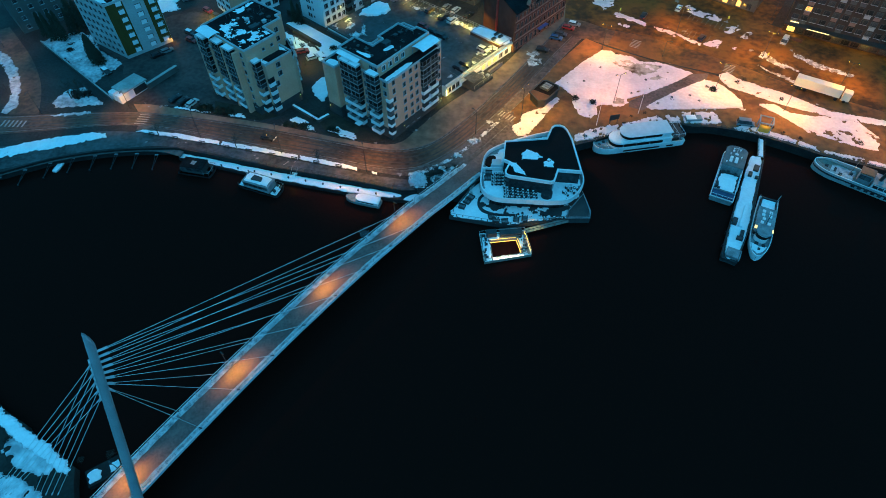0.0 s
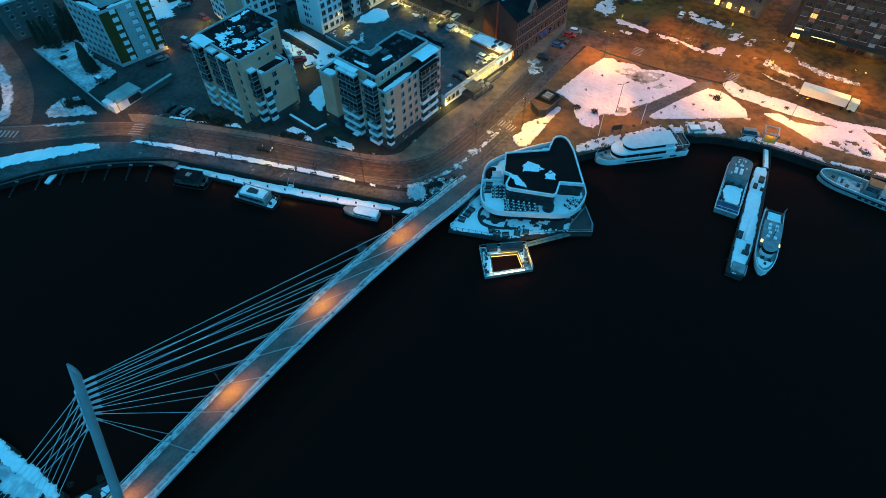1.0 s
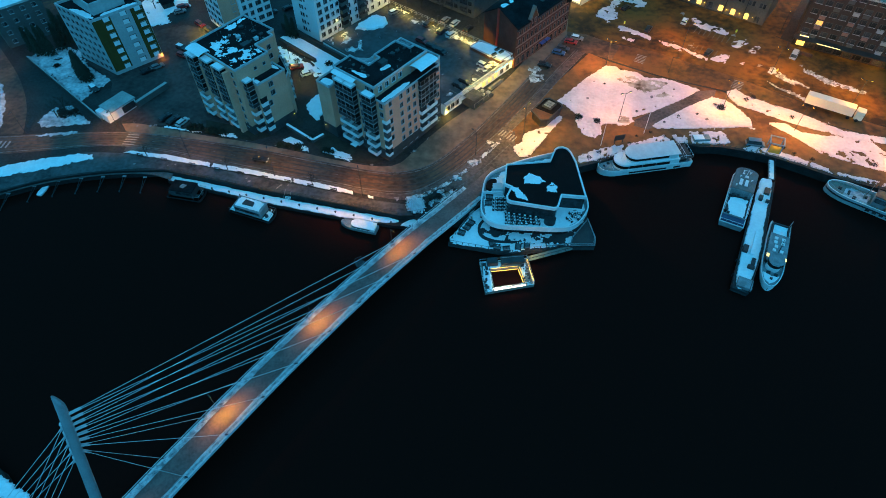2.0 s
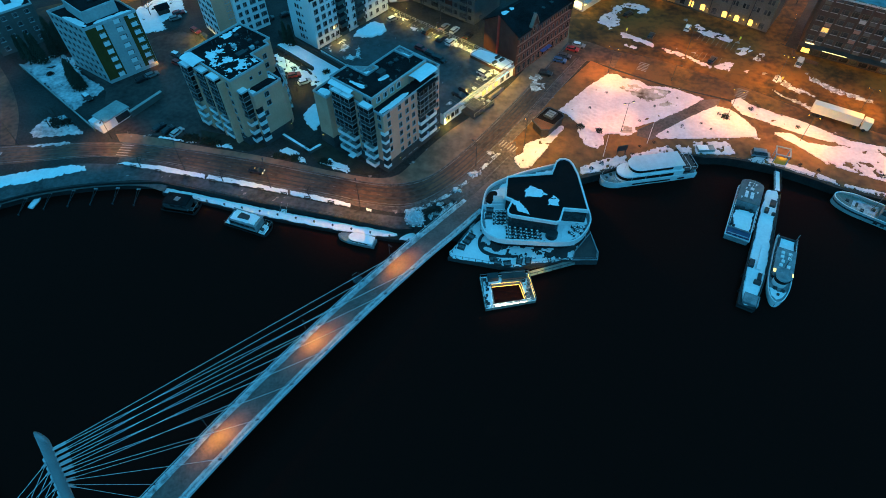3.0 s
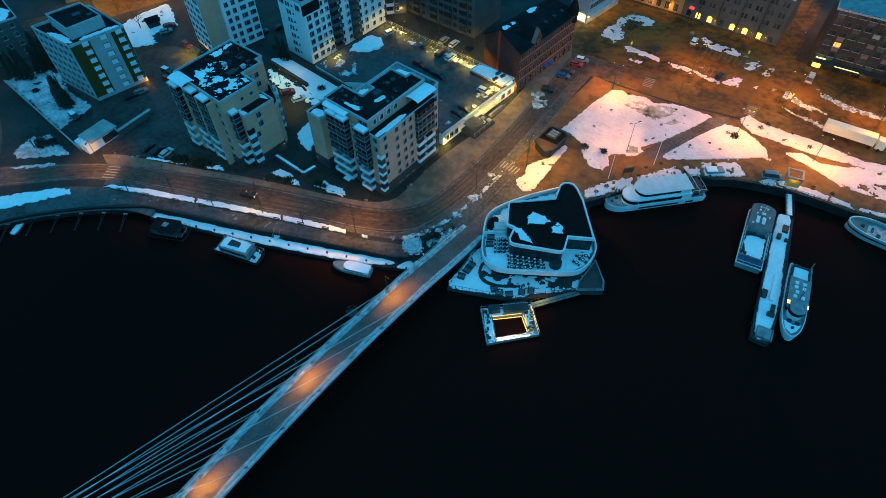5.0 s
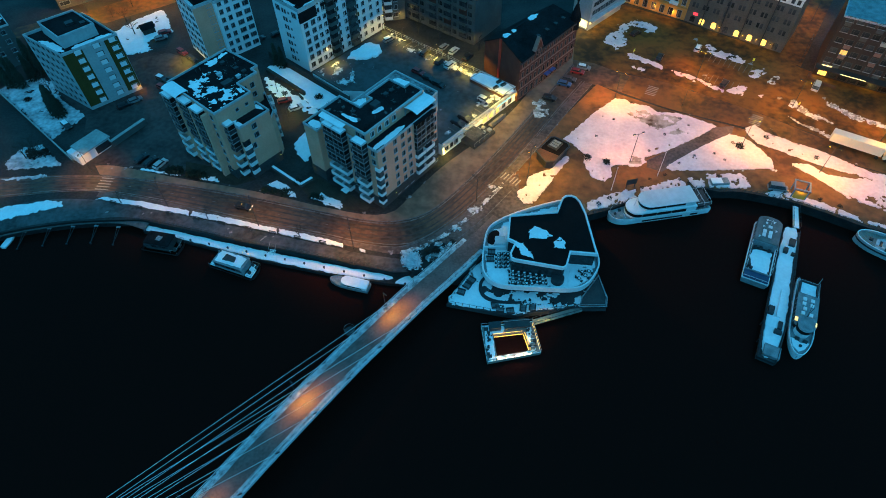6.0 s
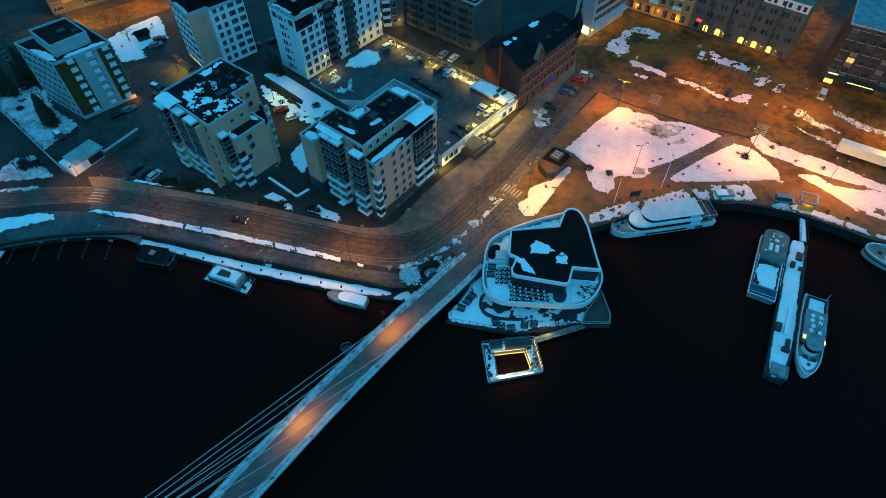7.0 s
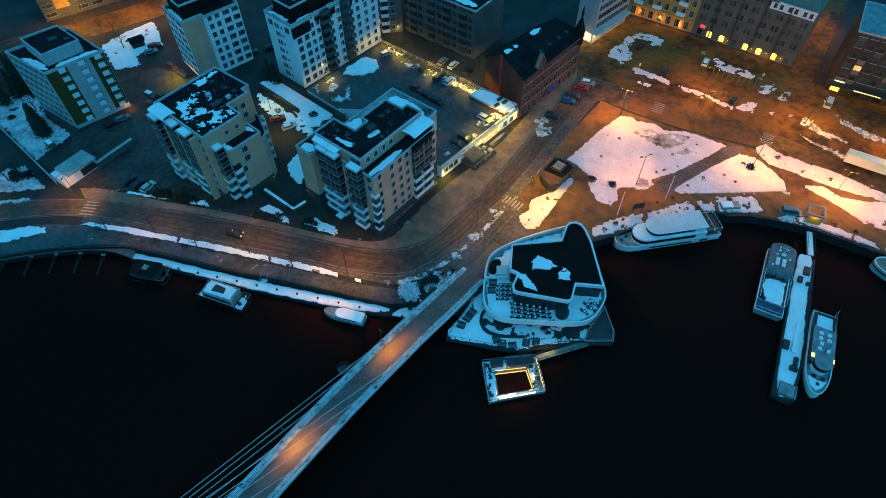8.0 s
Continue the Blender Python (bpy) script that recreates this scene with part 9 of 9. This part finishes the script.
for x, y, h, w in ((-53.8, 198.2, 8.5, 1.3), (-51.6, 196.8, 8.0, 1.3), (-117, 175.2, 9.0, 2.2), (-115.4, 173.4, 7.5, 2.3), (-118.8, 177.4, 8.5, 2.2), (-139.7, 189.5, 9.5, 1.3), (-136.2, 187.2, 10.8, 1.4), (-134.2, 188.0, 11.2, 1.5), (-132.0, 187.2, 11.4, 1.4), (-130.4, 191.0, 10, 1.6), (-128.4, 194.4, 11, 2.0), (-131.8, 196, 12, 2.2)):
    k += 1
    spruce(x, y, h, w, G, k)
for x, y, h in ((-115.2, 156.4, 8.0), (-117.6, 154.6, 6.5), (-112.2, 154.8, 6.0), (-106.4, 216.8, 7), (-112, 225, 6), (-118, 228, 5), (-122.6, 184.6, 7), (-1.0, 212, 6), (-8, 216, 6), (-21.0, 177.2, 4), (-85.0, 137.2, 5), (-60.6, 131.4, 5), (-36, 125.2, 5)):
    k += 1
    bare_tree(x, y, h, G, k)
for x, y, r in ((-88, 45, 1.2), (-92, 42, 1.0), (-78, 37, 1.1), (-85, 38, 1.3), (-97, 47, 1.4), (-66.4, 42.2, 1.2), (-72, 41, 0.9)):
    k += 1
    shrub(x, y, r, 2.2, k, "dark bush on the snowy river bank")
sh = thing("jetty", pose(-66.6, 39.6, 0, 0, 0, 32), "small snowy jetty beside the bridge foot", "jetty")
bm = bmesh.new()
box(bm, -4.0, -1.8, -0.6, 3.0, 1.8, 1.3)
part("deck", bm, M_STONE, sh)
bm = bmesh.new()
prism(bm, ragged([(-3.6, -1.2), (-1.4, -1.3), (-1.0, 0.4), (-2.2, 1.2), (-3.6, 0.8)], 0.4, 0.3), 1.25, 1.6)
part("snow_cap", bm, M_SNOW, sh)
bm = bmesh.new()
prism(bm, ragged([(0.4, -1.2), (2.4, -0.6), (2.2, 0.8), (0.6, 0.4)], 0.4, 0.3), 1.25, 1.5)
part("snow_cap", bm, M_SNOW, sh)

# kiosk on the square
ks = thing("market_kiosk", pose(30.0, 153.4, G, 0, 0, 50.5), "dark flat-roofed market kiosk in the snow", "kiosk")
KP = [(-4.2, -1.4), (-2.8, -3.0), (4.6, -3.0), (5.3, -2.1), (5.3, 1.9), (4.6, 2.6), (-2.4, 2.6)]
bm = bmesh.new()
prism(bm, KP, 0, 2.5, top=False)
part("wall", bm, M_DARK, ks)
bm = bmesh.new()
prism(bm, inset(KP, -0.4), 2.5, 2.85, bottom=True)
part("roof", bm, M_BLACK, ks)
bm = bmesh.new()
rim(bm, inset(KP, -0.45), 0.35, 2.55, 3.0)
part("fascia", bm, M_DARK, ks)
bm = bmesh.new()
prism(bm, [(-4.4, -1.4), (-2.9, -3.1), (-0.4, -3.1), (-1.0, 2.7), (-2.4, 2.7)], 2.86, 2.98, bottom=True)
part("porch_roof", bm, M_BROWN, ks, "brown sheet roof over the serving end")
bm = bmesh.new()
box(bm, 1.0, -1.4, 2.85, 4.4, 1.6, 3.3)
part("roof_unit", bm, M_PLINTH, ks)
for i in range(3):
    bm = bmesh.new()
    box(bm, 1.4 + i * 1.0, -1.0, 3.3, 2.1 + i * 1.0, 1.2, 3.42)
    part("roof_vent", bm, M_SHIPG, ks)

# small hut in the snowy yard
hut = thing("garden_hut", pose(-102.1, 218.4, G, 0, 0, 35), "small dark wooden hut with a pitched roof in the snow", "hut")
bm = bmesh.new()
box(bm, -2.0, -1.6, 0, 2.0, 1.6, 2.2)
part("wall", bm, M_BARK, hut)
bm = bmesh.new()
v = [bm.verts.new(p) for p in ((-2.4, -2.0, 2.1), (2.4, -2.0, 2.1), (2.4, 2.0, 2.1), (-2.4, 2.0, 2.1), (-2.4, 0, 3.5), (2.4, 0, 3.5))]
for f in ((0, 1, 5, 4), (2, 3, 4, 5), (1, 2, 5), (3, 0, 4), (0, 3, 2, 1)):
    bm.faces.new([v[i] for i in f])
part("roof", bm, M_FELT, hut)

# gatehouse shed with boundary walls
sd = thing("gatehouse_shed", pose(-99.4, 152.9, G, 0, 0, 57), "pale flat-roofed entry shed with a snowy roof", "shed")
bm = bmesh.new()
prism(bm, [(0.4, 0.3), (8.4, 0.3), (8.4, 5.6), (0.4, 5.6)], 0, 2.9, top=False)
part("wall", bm, M_WHITE, sd)
bm = bmesh.new()
prism(bm, [(0, 0), (8.8, 0), (8.8, 6.0), (0, 6.0)], 2.9, 3.2, bottom=True)
part("roof", bm, M_CONC, sd)
for i in range(2):
    bm = bmesh.new()
    box(bm, -1.6, 0.4 + 3.2 * i, 0, 0.4, 2.8 + 3.2 * i, 2.5)
    part("porch", bm, M_WHITE, sd)
bm = bmesh.new()
box(bm, 3.6, 0.2, 0.3, 8.0, 0.32, 2.5)
part("doorway", bm, M_DARK, sd)
for (x0, y0), (x1, y1), h, w, lab in (((-94.8, 159.4), (-88.2, 169.4), 1.9, 0.9, "low pale garden wall beside the entry shed"), ((-139.7, 185.2), (-103.4, 152.8), 1.2, 0.3, "long grey boundary wall along the street"), ((-40.2, 188.4), (-28, 177.8), 3.2, 0.4, "grey retaining wall beside the parking deck"), ((-57.2, 203.2), (-31.6, 180.8), 2.2, 0.4, "dark hedge wall along the courtyard"), ((-56.4, 194.6), (-42.6, 182.2), 1.3, 0.9, "clipped dark hedge across the courtyard"), ((-46.9, 149.9), (-38.2, 142.8), 1.0, 0.6, "low planter wall topped with a line of snow"), ((-38.2, 142.8), (-35.4, 145.4), 1.0, 0.6, "low planter wall topped with a line of snow"), ((-26.6, 135.4), (-34.8, 138.2), 0.5, 0.3, "low planter wall topped with a line of snow")):
    l = math.hypot(x1 - x0, y1 - y0)
    wl = thing("garden_wall", pose(x0, y0, G, 0, 0, math.degrees(math.atan2(y1 - y0, x1 - x0))), lab, "wall")
    bm = bmesh.new()
    box(bm, 0, -w / 2, 0, l, w / 2, h)
    part("wall", bm, M_LEAF if "hedge" in lab else M_PLINTH if "dark" in lab else M_GREYR, wl)
    bm = bmesh.new()
    box(bm, 0, -w / 2 - 0.06, h, l, w / 2 + 0.06, h + 0.12)
    part("coping", bm, M_SNOW if "snow" in lab else M_LEAF if "hedge" in lab else M_PLINTH if "dark" in lab else M_CONC, wl)
fn = thing("deck_fence", pose(-19.2, 212.6, 6.5, 0, 0, math.degrees(math.atan2(-25.2, 31.1))), "pale railing along the rear edge of the deck", "fence")
first = None
for i in range(17):
    m = Matrix.Translation((i * 2.5, 0, 0))
    if first is None:
        bm = bmesh.new()
        box(bm, -0.06, -0.06, 0, 0.06, 0.06, 1.3)
        first = part("post", bm, M_FRAME, fn)
    else:
        same(first, fn, m)
for zz in (0.7, 1.25):
    bm = bmesh.new()
    tube(bm, (0, 0, zz), (40, 0, zz), 0.05)
    part("rail", bm, M_FRAME, fn)

# benches along the promenade
first = None
for x in (-87, -79.5, -71, -63.5, -56.5, -49.5, -43, -36.5, -30):
    y = 138.2 - (x + 92) * 0.247
    m = pose(x, y, G + 0.14, 0, 0, -14.5)
    if first is None:
        first = thing("bench", m, "dark park bench standing in the snow strip", "bench", "promenade benches")
        for dy in (-0.2, 0.0, 0.2):
            bm = bmesh.new()
            box(bm, -0.95, dy - 0.08, 0.42, 0.95, dy + 0.08, 0.47)
            part("seat_slat", bm, M_BARK, first)
        for z in (0.62, 0.8):
            bm = bmesh.new()
            box(bm, -0.95, 0.3, z, 0.95, 0.35, z + 0.12)
            part("back_slat", bm, M_BARK, first)
        for dx in (-0.75, 0.75):
            bm = bmesh.new()
            box(bm, dx - 0.05, -0.28, 0, dx + 0.05, 0.32, 0.42)
            box(bm, dx - 0.05, 0.28, 0.42, dx + 0.05, 0.36, 0.9)
            part("leg", bm, M_DARK, first)
    else:
        copy_thing(first, m)

# bright traffic signs in the car park
M_FLUO = mat("fluorescent_yellow_sign", (0.80, 0.70, 0.06), (0.88, 0.78, 0.10), 1.0, 0.5)
for x, y, r in ((63.4, 202.4, 20), (100.8, 196.6, -10), (107.1, 174.1, 10)):
    rs = thing("traffic_sign", pose(x, y, G, 0, 0, r), "yellow-green traffic sign on a thin post in the snow", "traffic sign", "traffic signs")
    bm = bmesh.new()
    tube(bm, (0, 0, 0), (0, 0, 2.6), 0.05)
    part("post", bm, M_FRAME, rs)
    bm = bmesh.new()
    box(bm, -0.3, -0.08, 1.5, 0.3, -0.04, 2.5)
    bmesh.ops.bevel(bm, geom=bm.edges[:], offset=0.015, segments=1, affect="EDGES")
    part("board", bm, M_FLUO, rs, "yellow-green sign face")

# quay-side clutter
sign = thing("notice_board", pose(50.4, 141.6, G + 0.03, 0, 0, 12), "dark notice board on two posts by the quay", "notice board")
bm = bmesh.new()
box(bm, -1.5, -0.1, 1.4, 1.5, 0.1, 3.2)
part("board", bm, M_DARK, sign)
for x in (-1.2, 1.2):
    bm = bmesh.new()
    box(bm, x - 0.08, -0.08, 0, x + 0.08, 0.08, 1.5)
    part("post", bm, M_DARK, sign)
for x, y in ((45.2, 140.6), (58.8, 146.0)):
    fp = thing("flagpole", pose(x, y, G), "slim white flagpole on the quay", "flagpole", "flagpoles")
    bm = bmesh.new()
    tube(bm, (0, 0, 0), (0, 0, 8.5), 0.09, 0.05)
    part("pole", bm, M_RAIL, fp)
    bm = bmesh.new()
    tube(bm, (0, 0, 8.5), (0, 0, 8.7), 0.12, 0.02)
    part("finial", bm, M_RAIL, fp)
cont = thing("container", pose(74.8, 143.2, G, 0, 0, 3), "low blue-grey container with snow on its lid", "container")
bm = bmesh.new()
box(bm, -2.4, -1.1, 0, 2.4, 1.1, 0.9)
part("body", bm, M_SHIPG, cont)
bm = bmesh.new()
box(bm, -2.3, -1.0, 0.9, 0.6, 1.0, 1.02)
part("snow_cap", bm, M_SNOW, cont)
st = thing("quay_stairs", pose(-42.4, 121.6, 1.0, 0, 0, -16), "steel steps from promenade down to the ledge", "stairs")
for i in range(8):
    bm = bmesh.new()
    box(bm, -0.8, -1.2 + i * 0.28, i * 0.2, 0.8, -0.92 + i * 0.28, 0.06 + i * 0.2)
    part("tread", bm, M_SNOW, st)
for x in (-0.85, 0.85):
    bm = bmesh.new()
    tube(bm, (x, -1.2, 0.9), (x, 1.1, 2.5), 0.05)
    part("handrail", bm, M_FRAME, st)
first = None
for i in range(14):
    x = -74 + i * 5.0
    y = 127.9 - i * 1.27
    bo = thing("bollard", pose(x, y, 1.1), "dark iron mooring bollard on the snowy ledge", "bollard", "mooring bollards")
    bm = bmesh.new()
    tube(bm, (0, 0, 0), (0, 0, 0.5), 0.18, 0.15, 10)
    part("shaft", bm, M_DARK, bo)
    bm = bmesh.new()
    tube(bm, (0, 0, 0.5), (0, 0, 0.68), 0.28, 0.24, 10)
    part("cap", bm, M_DARK, bo)
bm = bmesh.new()
pts = [Vector(p) for p in PROM_EDGE]
rail_ = thing("promenade_railing", pose(0, 0, 0), "thin dark railing along the promenade edge", "railing")
first = None
for a, b_ in zip(pts, pts[1:]):
    n = int((b_ - a).length / 2.2)
    for i in range(n):
        p = a.lerp(b_, i / n)
        m = Matrix.Translation((p.x, p.y + 0.3, G))
        if first is None:
            bm = bmesh.new()
            box(bm, -0.04, -0.04, 0, 0.04, 0.04, 1.1)
            first = part("post", bm, M_DARK, rail_)
            first.matrix_local = m
        else:
            same(first, rail_, m)
    for zz in (0.55, 1.08):
        bm = bmesh.new()
        tube(bm, (a.x, a.y + 0.3, G + zz), (b_.x, b_.y + 0.3, G + zz), 0.04, n=5)
        part("rail", bm, M_DARK, rail_)
qf = thing("quay_fence", pose(0, 0, 0), "low dark post fence along the quay edge", "fence")
first = None
line = resample(smoothed(QUAY, 3), 64)
for i, p in enumerate(line):
    m = Matrix.Translation((p.x, p.y + 0.25, G))
    if first is None:
        bm = bmesh.new()
        box(bm, -0.06, -0.06, 0, 0.06, 0.06, 1.0)
        first = part("post", bm, M_DARK, qf)
        first.matrix_local = m
    else:
        same(first, qf, m)
for zz in (0.5, 0.95):
    bm = bmesh.new()
    for a, b_ in zip(line, line[1:]):
        tube(bm, (a.x, a.y + 0.25, G + zz), (b_.x, b_.y + 0.25, G + zz), 0.03, n=4, caps=False)
    bmesh.ops.remove_doubles(bm, verts=bm.verts, dist=0.02)
    part("rail", bm, M_DARK, qf)

# boulders at the bridge end
rr = random.Random(5)
for _ in range(46):
    a = rr.random()
    x, y = -8.5 + 12 * a + rr.uniform(-0.8, 0.8), 113.6 + 2.2 * a * a + rr.uniform(-0.9, 1.2)
    r = rr.uniform(0.35, 0.8)
    bm = bmesh.new()
    bmesh.ops.create_icosphere(bm, subdivisions=1, radius=r)
    for v in bm.verts:
        v.co *= rr.uniform(0.75, 1.15)
        v.co.z *= 0.7
    bd = part("boulder", bm, M_STONE)
    bd.matrix_world = pose(x, y, G + r * 0.25, 0, 0, rr.uniform(0, 360))
    tagged(bd, "dark granite boulder beside the bridge end", "boulder", "shore boulders")
    if rr.random() < 0.2:
        bm = bmesh.new()
        bmesh.ops.create_icosphere(bm, subdivisions=1, radius=r * 0.7)
        for v in bm.verts:
            v.co.z = max(v.co.z * 0.5, -0.05) + r * 0.45
        part("snow_cap", bm, M_SNOW, bd)
